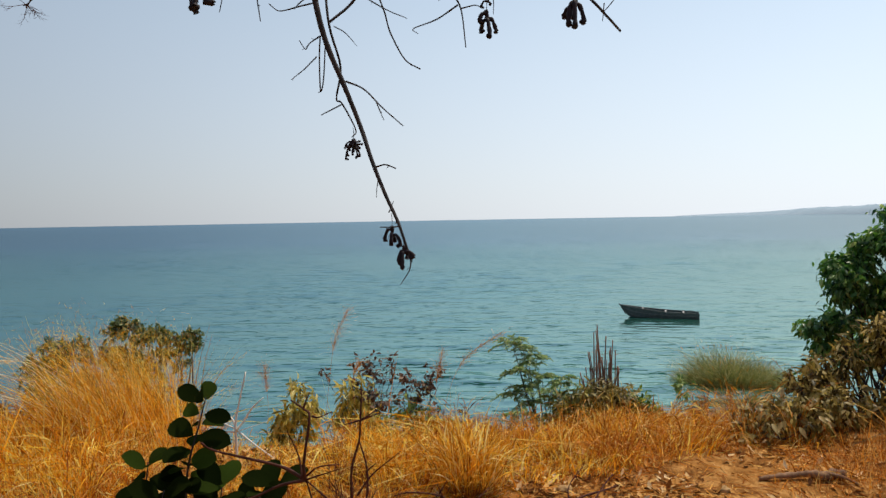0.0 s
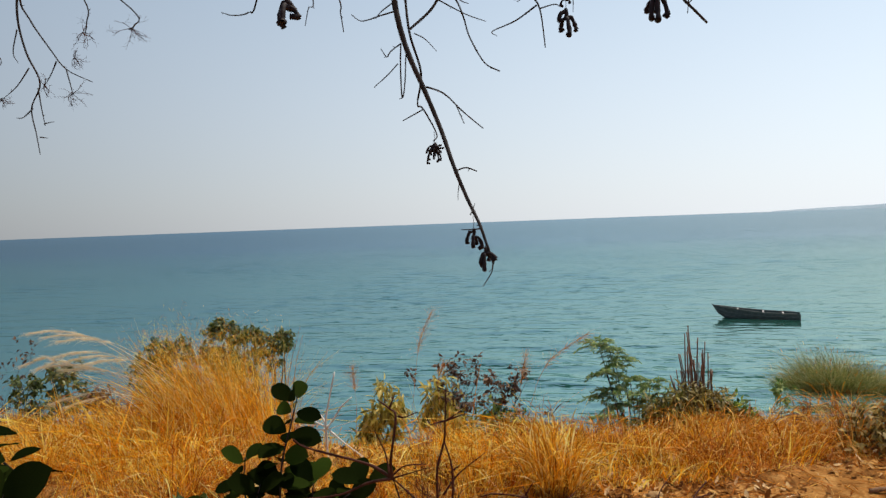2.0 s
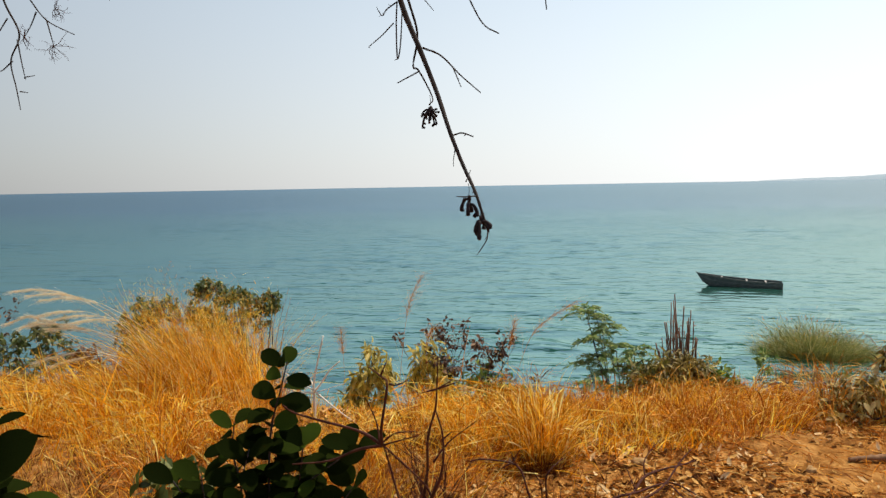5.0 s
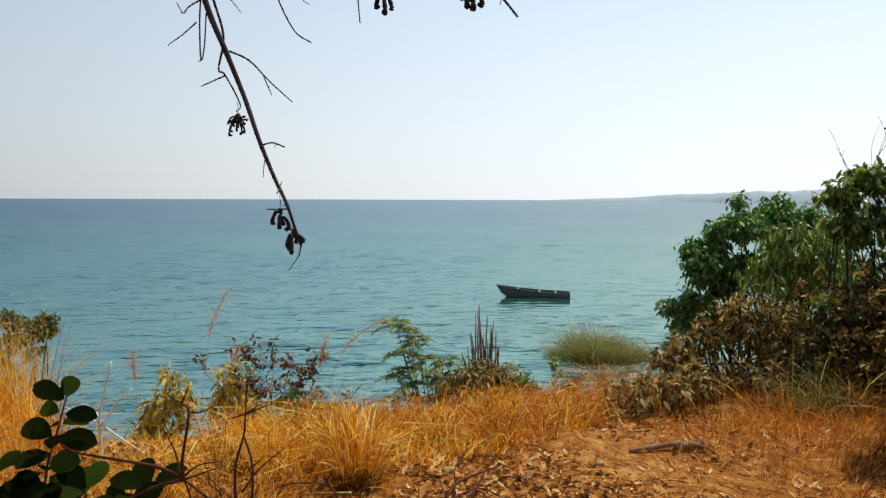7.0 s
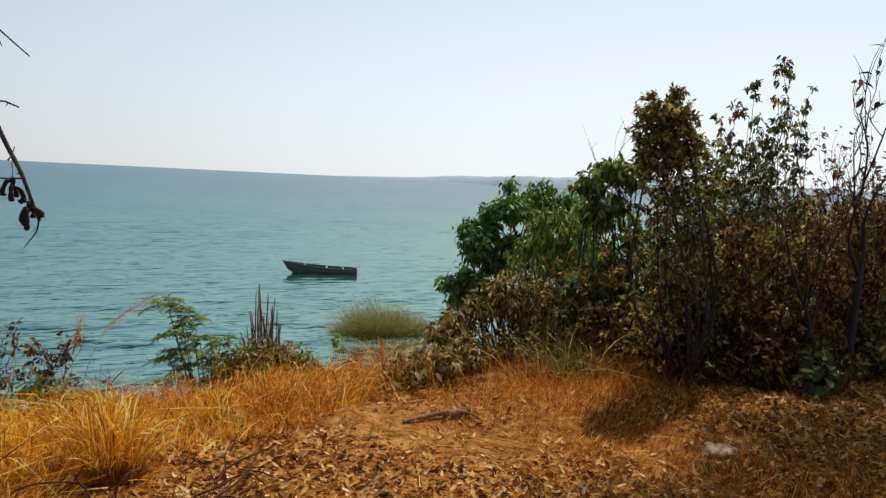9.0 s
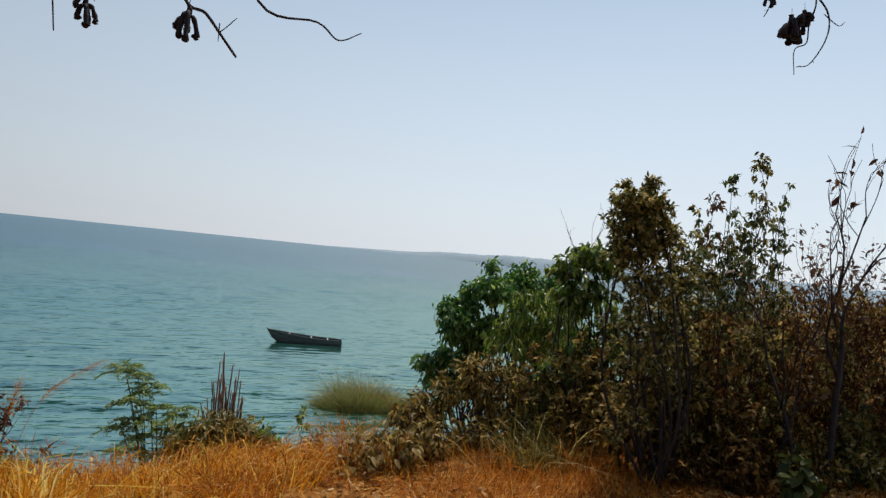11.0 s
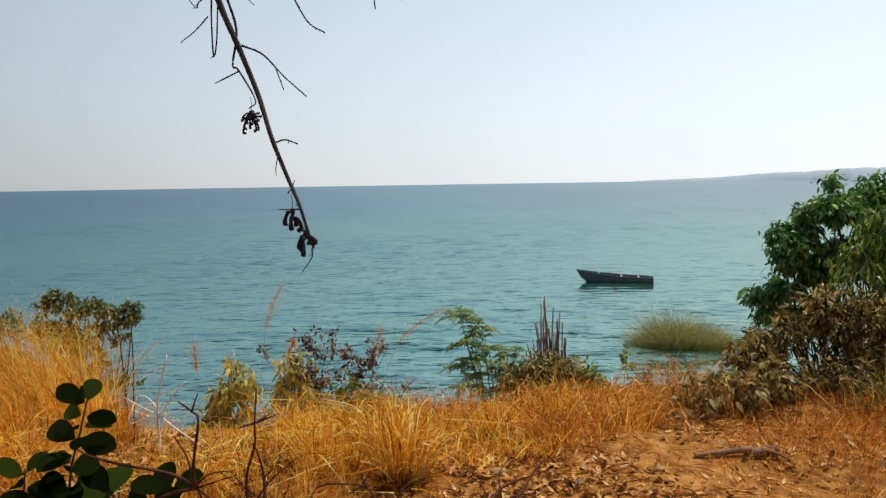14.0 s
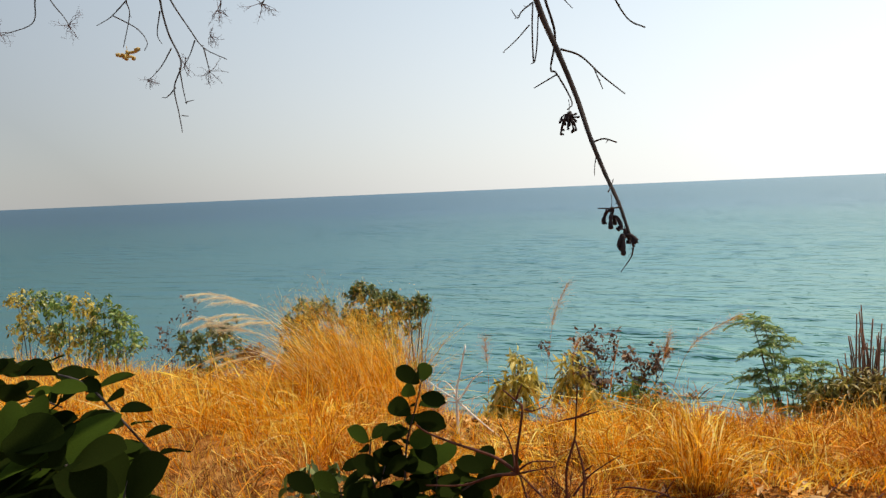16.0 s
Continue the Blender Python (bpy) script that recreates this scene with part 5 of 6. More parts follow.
for k in range(64):
    tx = rng.uniform(-0.6, 2.7)
    ty_ = float(bank_edge(tx)) + rng.uniform(-0.1, 1.2)
    tussock("thin ragged tuft of rust-brown stalks at the rim of the bank", (tx, ty_, gz(tx, ty_)), rng.uniform(0.03, 0.09), rng.uniform(0.12, 0.62) ** 1.3 * 1.2, int(rng.uniform(20, 60)), STRAW_RED if k % 3 else STRAW_TAN, 940 + k, (rng.normal(0, 0.2), 0.0), fan=rng.uniform(0.1, 0.5), curl=rng.uniform(0.3, 1.0), foot=0.6, name="rim_grass", group="rim grass")
# upright tufts along the edge of the bank, thick on the left and thinner towards the bare earth
rng = np.random.default_rng(19)
# gaps in the straw, filled with grass painted dark as shade
HOLLOWS = ((-2.65, 3.86, 0.26), (-2.3, 3.68, 0.2), (-3.2, 4.15, 0.24), (-1.75, 3.75, 0.16), (-3.6, 3.7, 0.22), (-1.1, 4.05, 0.14), (-0.55, 4.15, 0.12), (0.62, 5.2, 0.12), (1.3, 5.6, 0.14), (-0.2, 5.1, 0.12))
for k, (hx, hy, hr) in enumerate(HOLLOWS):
    grass_clump("dead_tuft", "matted red-brown dead grass, coloured dark as the shade in a gap", (hx, hy, gz(hx, hy)), hr * 0.9, 0.16, 380, STRAW_SHADE, 700 + k, width=0.005, fan=0.6, bend=0.7, group="dead tufts")
BEDS = (((-1.75, -0.05), (3.95, 5.5), 54, (0.26, 0.46), (0.08, 0.18), 130), ((-0.2, 1.45), (4.95, 5.9), 40, (0.14, 0.32), (0.07, 0.15), 100), ((1.2, 2.45), (5.35, 6.3), 26, (0.08, 0.2), (0.07, 0.14), 80),
        ((-4.6, -1.7), (3.5, 5.3), 44, (0.26, 0.5), (0.1, 0.22), 130), ((-1.9, -0.75), (3.1, 4.1), 22, (0.16, 0.32), (0.08, 0.16), 110), ((0.75, 2.3), (6.7, 7.5), 30, (0.3, 0.6), (0.10, 0.2), 100), ((-2.6, 0.6), (5.8, 6.6), 16, (0.15, 0.42), (0.08, 0.16), 70))
for bed, ((x0, x1), (y0, y1), n_, (h0, h1), (r0, r1), m_) in enumerate(BEDS):
    for k in range(n_):
        h0, h1 = BEDS[bed][3]
        tx, ty_ = rng.uniform(x0, x1), rng.uniform(y0, y1)
        if (tx - 0.17) ** 2 + (ty_ - 4.3) ** 2 < 0.09 or ty_ < 4.7 and tx > -0.25:
            continue
        u, patch = rng.uniform(), 0.5 + 0.5 * math.sin(tx * 5.1 + 1.3 * math.sin(ty_ * 3.0))
        if patch < 0.25 and bed != 5 or any((tx - hx) ** 2 + (ty_ - hy) ** 2 < (hr + 0.08) ** 2 for hx, hy, hr in HOLLOWS):
            continue
        if -1.75 < tx < -0.8 and ty_ > 4.35:
            # the grass lies flat here
            u, h0, h1 = 0.2, 0.06, 0.12
        tall = h0 + (h1 - h0) * (0.65 * patch + 0.35 * rng.uniform())
        tussock(("rust-brown" if u > 0.6 else "golden") + " upright tuft of nodding dry grass stalks", (tx, ty_, gz(tx, ty_)), rng.uniform(r0, r1), tall, int(m_ * rng.uniform(0.6, 1.3)),
                STRAW_RED if u > 0.6 or bed == 2 and u > 0.35 else STRAW, 1000 + 100 * bed + k, (rng.normal(0, 0.10), rng.normal(0, 0.06)), fan=rng.uniform(0.1, 0.4), curl=rng.uniform(0.2, 0.7), foot=0.6)
rng = np.random.default_rng(7)


def carpet(n, x0, x1, y0, y1, h0, h1, mat, keep, label, wild=0.3):
    if y0 < 3.5:
        # thins out towards the trampled top of the bank
        n, y0 = int(n * 1.3), y0 - 1.2
    x, y = rng.uniform(x0 - (x0 < -5) * 1.5, x1, n), rng.uniform(y0, y1, n)
    thin = rng.uniform(0, 1, n) * 1.3
    ok = (y - y0 > thin * (y0 < 2.4)) & (x - x0 > thin - 1.5) & keep(x, y) & ((x - 0.17) ** 2 + ((y - 4.2) * 0.6) ** 2 > 0.02) & ((mat is not STRAW) | (((x + 0.2) / 0.36) ** 2 + ((y - 3.85) / 0.3) ** 2 > 1))
    for hx, hy, hr in HOLLOWS:
        ok &= (mat is STRAW_SHADE) | ((x - hx) ** 2 + (y - hy) ** 2 > (hr * rng.uniform(0.4, 1.25, n)) ** 2)
    x, y = x[ok], y[ok]
    m = len(x)
    g = Geo()
    d = np.array([0, 0, 1.0]) + rng.normal(0, wild, (m, 3)) * rng.choice([0.55, 0.9, 2.0], (m, 1), p=[0.6, 0.32, 0.08])
    # tufts lean together
    d[:, 0] += 0.35 * fbm(x * 3.1, y * 2.7, 9.0)
    d[:, 2] = np.abs(d[:, 2])
    tall = np.clip(0.85 + 0.45 * fbm(x * 2.3, y * 2.3, 4.0), 0.35, 1.5) * np.where((np.abs(x + 1.27) < 0.46) & (y > 4.3), 0.42, 1.0)
    blades(g, np.stack([x, y, ground_z(x, y) - 0.02], -1), d, rng.uniform(h0, h1, m) * tall, rng.uniform(0.0024, 0.0062, m) * rng.choice([0.6, 1.0, 1.6], m), rng.uniform(0, 0.8, m) * rng.choice([0.3, 1.0], m), rng, 4)
    tagged(part("grass", g, mat), label, "grass", kind="stuff")


def patchy(x, y, s, cut):
    return fbm(x * 1.6 + s, y * 1.6 - s, s) + rng.normal(0, 0.25, len(x)) > cut


carpet(24000, -6, 1.5, 4.6, 8.5, 0.05, 0.24, STRAW, lambda x, y: (y > bank_edge(x) - 0.25 + 0.5 * fbm(x, y)) & patchy(x, y, 1.0, -0.15), "dry straw-coloured grass along the bank edge")
carpet(12000, 0.5, 2.4, 4.8, 8.0, 0.05, 0.22, STRAW_RED, lambda x, y: (y > bank_edge(x) - 0.15 + 0.4 * fbm(x, y)) & patchy(x, y, 5.0, 0.0), "rust-coloured dry grass along the bank edge")
carpet(14000, -6, 8, 3.0, 7, 0.06, 0.22, STRAW_RED, lambda x, y: patchy(x, y, 2.0, 0.15) & ((x < 0.2) | (x > 2.6) | (y > 5.3)), "sparse short rust-coloured dry grass")
carpet(22000, -6, 0.4, 2.4, 5.4, 0.1, 0.38, STRAW, lambda x, y: patchy(x, y, 3.0, -0.85) & (x < 0.35 - 0.6 * np.clip(4.2 - y, 0, 1)), "dry straw-coloured grass on the bank top")
carpet(12000, 2.2, 8, 4.8, 7.5, 0.07, 0.26, STRAW_RED, lambda x, y: patchy(x, y, 4.0, -0.2), "rust-coloured dry grass under the bushes")
carpet(44000, 1.6, 8, 2.6, 5.4, 0.04, 0.15, STRAW_RED, lambda x, y: patchy(x, y, 6.0, -0.6 + np.clip(3.2 - x, 0, 1.5) * 0.7), "low rust-brown dry grass on the trampled earth", 0.45)
# shade in front of the bushes put into the grass colour
carpet(30000, 2.6, 8, 2.6, 5.6, 0.04, 0.14, STRAW_SHADE, lambda x, y: patchy(x, y, 11.0, -0.1 + np.clip(3.9 - x, 0, 1.5) * 0.6), "brown dead grass in front of the bushes, coloured dark as in shade", 0.5)

# shade low in the straw, painted as darker grass
carpet(16000, -5, 2.4, 3.2, 6.4, 0.04, 0.18, STRAW_SHADE, lambda x, y: patchy(x, y, 8.0, -0.1), "dead grass coloured dark as the shade at the foot of the straw", 0.6)

# broken stalks lying across the grass
m = 520
x, y = rng.uniform(-4.5, 0.4, m), rng.uniform(4.1, 5.9, m)
x, y = x[np.abs(x + 1.3) > 0.45], y[np.abs(x + 1.3) > 0.45]
m = len(x)
g = Geo()
blades(g, np.stack([x, y, ground_z(x, y) + rng.uniform(0.02, 0.3, m)], -1), np.stack([rng.normal(0, 1, m), rng.normal(0, 0.7, m), rng.normal(0.05, 0.25, m)], -1), rng.uniform(0.2, 0.6, m), rng.uniform(0.005, 0.010, m), rng.uniform(0, 0.25, m), rng, 3)
tagged(part("broken_stalks", g, STRAW), "pale broken straw stalks lying across the grass", "straw", kind="stuff")

# fallen leaves
g = Geo()
n = 135000
x, y = rng.uniform(-1.8, 6.5, n) + rng.normal(0, 0.4, n), 6.2 - 4.6 * rng.uniform(0, 1, n) ** 1.15
# fewer and fewer behind the path along the bank
y = np.where(y < 2.4, 2.4 - (2.4 - y) * rng.exponential(1.3, n), y)
ok = (fbm(x * 1.3, y * 1.3, 5.0) + rng.normal(0, 0.45, n) > -0.25 + 0.55 * np.exp(-((x - 2.0) / 0.9) ** 2 - ((y - 4.1) / 0.8) ** 2)) & (y < bank_edge(x) + 0.6)
x, y = x[ok], y[ok]
m = len(x)
scatter(g, leaf_shape(0.24, 3, -0.4, 0.5), np.stack([x, y, ground_z(x, y) + 0.006], -1), np.stack([rng.normal(size=m), rng.normal(size=m), rng.normal(0, 0.2, m)], -1),
        [0, 0, 1] + 0.4 * rng.normal(size=(m, 3)), 0.010 + 0.058 * rng.uniform(0, 1, m) ** 2.4)
tagged(part("leaf_litter", g, LITTER), "scattered curled brown fallen leaves on the earth", "leaf litter", kind="stuff")

# grass thinning out over the bare earth, and flattened stalks on it
carpet(5200, 0.25, 2.2, 4.5, 5.6, 0.08, 0.27, STRAW, lambda x, y: (y > 4.62 + 0.30 * (x - 0.2) + 0.25 * fbm(x * 2, y * 2, 7.0)) & patchy(x, y, 9.0, -0.25), "thin dry straw grass spreading over the bare earth", 0.35)
m = 4200
x = rng.uniform(-0.6, 5.0, m)
y = 5.4 - 2.9 * rng.uniform(0, 1, m) ** 1.2
g = Geo()
blades(g, np.stack([x, y, ground_z(x, y) + rng.uniform(0.004, 0.03, m)], -1), np.stack([rng.normal(0, 1, m), rng.normal(0, 0.8, m), rng.normal(0.06, 0.08, m)], -1), rng.uniform(0.04, 0.2, m), rng.uniform(0.003, 0.008, m), rng.uniform(0, 0.5, m), rng, 3)
tagged(part("fallen_straw", g, STRAW_RED), "flattened dry stalks lying on the bare earth", "straw", kind="stuff")

# ---- small things on the ground ----
rng = np.random.default_rng(31)
top = thing("fallen_branch", "short dry brown fallen branch lying on the earth", "branch", (2.19, 4.85, gz(2.19, 4.85)))
g = Geo()
tube(g, [(-0.26, -0.02, 0.016), (-0.17, -0.01, 0.028), (-0.05, 0.015, 0.028), (0.06, 0.01, 0.042), (0.13, -0.015, 0.036), (0.19, 0.02, 0.042), (0.26, 0.03, 0.028)], 0.012, 0.030, 10, 6, rng, 0.22)
part("limb", g, LOG, top)
g = Geo()
tube(g, [(0.1, 0.0, 0.05), (0.2, -0.05, 0.05), (0.28, -0.10, 0.02)], 0.014, 0.007, 7, 4, rng, 0.1)
part("side_twig", g, LOG, top)


def stone(name, label, at, size, mat, seed, category="stone", group="", flat=0.6, crumple=0.16):
    bm = bmesh.new()
    bmesh.ops.create_icosphere(bm, subdivisions=3, radius=1)
    for v in bm.verts:
        k = 1 + 0.28 * noise.noise(v.co * 1.6 + Vector((seed, 0, 0))) * 1.5 + crumple * noise.noise(v.co * 4.5 + Vector((0, seed, 0)))
        v.co = Vector((v.co.x * size, v.co.y * size * 0.75, v.co.z * size * flat)) * k
    me = bpy.data.meshes.new(name)
    bm.to_mesh(me)
    bm.free()
    for p in me.polygons:
        p.use_smooth = True
    ob = part(name, me, mat)
    ob.location = (at[0], at[1], gz(at[0], at[1]) + size * flat * 0.35)
    return tagged(ob, label, category, group)


for k, (sx, sy, s_) in enumerate(((0.73, 4.61, 0.05), (1.65, 4.62, 0.035), (0.95, 4.2, 0.025), (2.1, 4.1, 0.022), (3.0, 5.1, 0.04), (3.3, 4.3, 0.028))):
    stone("stone", "small dusty pale brown stone on the earth", (sx, sy), s_, STONE, k * 3.7, group="loose stones")
stone("crumpled_rag", "crumpled dusty pale rag on the ground", (3.66, 3.72), 0.115, RAG, 51.0, "rag", flat=0.32, crumple=0.9)

# dark bare twig shrubs close by
bare_shrub("twig_shrub", "thicket of thin dark red-brown stems", "shrub", (-0.3, 3.45, gz(-0.3, 3.45)), [((math.sin(k * 2.1) * 0.25, math.cos(k * 1.3) * 0.2, 1), 0.26 + 0.06 * math.sin(k * 5)) for k in range(9)], 2, 0.0045, BARK_RED, 144, spread=0.3, lift=0.3)


def drawn_twigs(name, label, category, base, twigs, r, bark, seed, jitter=0.02):
    """A dead shrub or branch from its twigs, each a line of points in the place."""
    rng = np.random.default_rng(seed)
    top = thing(name, label, category, base)
    for k, pts in enumerate(twigs):
        g = Geo()
        p = np.array(pts, float) - np.array(base)
        p[1:] += rng.normal(0, jitter, (len(p) - 1, 3)) * [0.15, 1, 0.15]
        r0 = r if len(pts) > 3 else r * 0.6
        tube(g, p, r0, r0 * 0.4, 6, 4, rng, 0.12)
        line = smooth_path(p, 5)
        for i in range(3, len(line) - 1, 4):
            if rng.uniform() < 0.4:
                tube(g, [line[i], line[i] + unit(rng.normal(size=3)) * rng.uniform(0.01, 0.03)], 0.0016, 0.001, 4, 1)
        part("twig", g, bark, top)
    return top


ty = 2.85
TWIGGY = (((-0.1, 0.0), (-0.18, 0.35), (-0.24, 0.5), (-0.3, 0.66), (-0.32, 0.75)), ((-0.1, 0.0), (-0.1, 0.42), (-0.15, 0.57), (-0.19, 0.63), (-0.32, 0.75)), ((-0.32, 0.75), (-0.41, 0.79), (-0.54, 0.83), (-0.66, 0.84), (-0.68, 0.88)),
          ((-0.32, 0.75), (-0.31, 0.83), (-0.29, 0.97), (-0.32, 1.0), (-0.37, 1.02)), ((-0.29, 0.97), (-0.26, 0.98), (-0.22, 0.99)), ((-0.32, 1.0), (-0.29, 1.06)), ((-0.33, 0.76), (-0.35, 0.83), (-0.38, 0.92)),
          ((-0.32, 0.76), (-0.27, 0.8), (-0.2, 0.8)), ((-0.32, 0.75), (-0.27, 0.77), (-0.19, 0.81)), ((-0.32, 0.75), (-0.42, 0.73), (-0.52, 0.68), (-0.67, 0.65)), ((-0.1, 0.0), (-0.18, 0.47), (-0.16, 0.67), (-0.15, 0.79), (-0.13, 0.89), (-0.12, 0.96), (-0.12, 1.07)),
          ((-0.12, 0.96), (-0.07, 0.99)), ((-0.12, 0.96), (-0.05, 0.985)), ((-0.12, 0.96), (-0.17, 0.95)), ((-0.16, 0.55), (-0.11, 0.67), (-0.11, 0.79), (-0.13, 0.89)), ((-0.14, 0.7), (-0.09, 0.76), (0.0, 0.85)), ((-0.11, 0.78), (-0.07, 0.81)))
drawn_twigs("twig_shrub", "bare dark red-brown twiggy shrub", "shrub", (-0.1, ty, gz(-0.1, ty)), [[(px_, ty, pz_) for px_, pz_ in tw] for tw in TWIGGY], 0.0064, BARK_RED, 141)
FORKED = (((0.17, -0.03), (0.12, 0.14), (0.06, 0.25), (-0.1, 0.27), (-0.18, 0.26)), ((0.06, 0.25), (0.03, 0.32)), ((0.04, 0.27), (0.08, 0.34)), ((0.03, 0.26), (-0.03, 0.23)), ((0.19, -0.03), (0.18, 0.15), (0.14, 0.23)), ((0.2, -0.03), (0.21, 0.1), (0.21, 0.24), (0.29, 0.3)), ((0.22, -0.03), (0.27, 0.05), (0.28, 0.15)))
drawn_twigs("twig_shrub", "small bare forked dark twig plant", "shrub", (0.19, 3.9, gz(0.19, 3.9)), [[(px_, 3.9, pz_) for px_, pz_ in tw] for tw in FORKED], 0.007, BARK_RED, 142)
LYING = (((0.31, 3.54, 0.03), (0.5, 3.85, 0.1), (0.64, 3.98, 0.13), (0.82, 4.06, 0.13), (0.93, 4.03, 0.12)), ((0.64, 3.98, 0.13), (0.7, 4.12, 0.14), (0.81, 4.2, 0.14), (0.9, 4.3, 0.14), (0.99, 4.39, 0.13)), ((0.7, 4.12, 0.14), (0.71, 4.2, 0.2), (0.8, 4.3, 0.26)),
         ((0.32, 3.57, 0.03), (0.49, 3.77, 0.11), (0.66, 3.83, 0.13), (0.76, 3.76, 0.13)), ((0.4, 3.6, 0.05), (0.52, 3.72, 0.12), (0.71, 3.86, 0.14), (0.79, 4.0, 0.16), (0.88, 4.15, 0.2), (0.95, 4.25, 0.24)), ((0.82, 4.06, 0.13), (0.9, 3.92, 0.1)), ((0.64, 3.98, 0.13), (0.6, 4.05, 0.2)), ((0.64, 3.98, 0.13), (0.49, 3.7, 0.1)), ((0.79, 4.0, 0.16), (0.83, 4.1, 0.11)))
drawn_twigs("fallen_twigs", "dark dead branch with many twigs lying low", "branch", (0.31, 3.54, gz(0.31, 3.54)), LYING, 0.008, BARK_RED, 143)


def leafy_plant(name, label, base, stems, seed, size, leaf=ROUND, bark=BARK, every=0.055):
    """A plant whose large leaves are parts of their own. stems: points of each stem, from the base."""
    rng = np.random.default_rng(seed)
    top = thing(name, label, "plant", base)
    g = Geo()
    g.add(leaf[0], leaf[1])
    leaf_me = g.mesh("leaf")
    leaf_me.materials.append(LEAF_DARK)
    for pts in stems:
        g = Geo()
        tube(g, pts, 0.006, 0.0025, 6, 5, rng, 0.08)
        stem = part("stem", g, bark, top)
        p = smooth_path(pts, 12)
        ln = np.r_[0, np.cumsum(np.linalg.norm(np.diff(p, axis=0), axis=1))]
        s = max(0.3 * ln[-1], every)
        turn = rng.uniform(0, 6)
        while s <= ln[-1] + 1e-6:
            at = np.array([np.interp(s, ln, p[:, k]) for k in range(3)])
            for side in (0, 1, 0.5) if s > ln[-1] - every else (0, 1):
                a = turn + side * math.pi + rng.normal(0, 0.3)
                out = Vector((math.cos(a), math.sin(a), rng.uniform(-0.15, 0.55)))
                if s > ln[-1] - every:
                    out.z += 0.5
                out.normalize()
                nrm = Vector((rng.normal(0, 0.35), rng.normal(0, 0.35) - 0.75, 1.0))
                yv = nrm.cross(out).normalized()
                zv = out.cross(yv)
                k = size * rng.uniform(0.75, 1.2)
                m = Matrix((out, yv, zv)).transposed().to_4x4()
                ob = new("leaf", leaf_me)
                ob.parent = stem
                ob.matrix_local = Matrix.Translation(at + np.array(out) * 0.012) @ m @ Matrix.Scale(k, 4)
            turn += math.pi / 2 + rng.normal(0, 0.3)
            s += every * rng.uniform(0.8, 1.2)
    return top


b = gz(-0.85, 3.0)
leafy_plant("round_leaf_plant", "dark green leafy plant with rounded leaves", (-0.85, 3.0, b),
            [[(0, 0, -0.02), (0.02, 0, 0.4), (0.04, 0, 0.7), (0.09, 0, 0.88), (0.12, 0, 0.985)],
             [(0, 0, 0.2), (0.12, 0, 0.45), (0.24, 0, 0.56), (0.38, 0, 0.66)],
             [(0, 0, 0.15), (-0.08, 0.03, 0.4), (-0.12, 0, 0.6), (-0.11, 0.0, 0.74)],
             [(0, 0, 0.1), (-0.18, 0.02, 0.3), (-0.33, 0.0, 0.42), (-0.4, 0.02, 0.47)],
             [(0, 0, 0.1), (0.05, 0.08, 0.35), (0.06, 0.1, 0.5), (0.1, 0.1, 0.62)],
             [(0, 0, 0.1), (0.0, -0.08, 0.3), (-0.05, -0.08, 0.5), (-0.02, -0.06, 0.66)],
             [(0, 0, 0.1), (-0.1, -0.05, 0.28), (-0.22, -0.04, 0.42), (-0.25, -0.02, 0.52)],
             [(0, 0, 0.1), (0.1, 0.03, 0.35), (0.14, 0.03, 0.52), (0.16, 0.02, 0.64)],
             [(0, 0, 0.1), (0.18, 0.03, 0.28), (0.3, 0.03, 0.42), (0.36, 0.02, 0.5)]], 151, 0.112, every=0.042)
bush("pale_leaf_sprig", "low sprig of pale dusty green leaves", "plant", (-1.45, 3.4, gz(-1.45, 3.4)), [(-1.5, 3.4, 0.34, 0.16, 0.12, 0.1, 16), (-1.34, 3.38, 0.26, 0.12, 0.1, 0.1, 12), (-1.6, 3.4, 0.2, 0.12, 0.1, 0.1, 10)], (OVAL, 0.075, 4), LEAF_SAGE, BARK, 249, 0.005, 0.9)
b = gz(-2.02, 2.1)
leafy_plant("round_leaf_plant", "dark green leafy plant with arching stem and rounded leaves", (-2.02, 2.1, b),
            [[(0, 0, -0.02), (-0.1, 0, 0.7), (0.0, 0, 1.1), (0.28, 0, 1.21), (0.5, 0, 1.22), (0.67, 0, 1.2), (0.79, 0, 1.12), (0.88, 0, 1.05), (0.95, 0, 1.0)],
             [(0.1, 0, 0.8), (0.3, 0.02, 0.93), (0.5, 0, 0.99), (0.7, 0, 0.97), (0.86, 0, 0.96)],
             [(0.05, 0, 1.0), (0.2, 0.05, 1.1), (0.36, 0.05, 1.12), (0.5, 0.05, 1.1)], [(0.1, 0, 0.85), (0.35, -0.04, 1.02), (0.55, -0.04, 1.08), (0.7, -0.03, 1.06)], [(0.1, 0, 0.7), (0.35, 0.03, 0.85), (0.6, 0.03, 0.92)]], 152, 0.088, every=0.055)
b = gz(-1.05, 1.75)
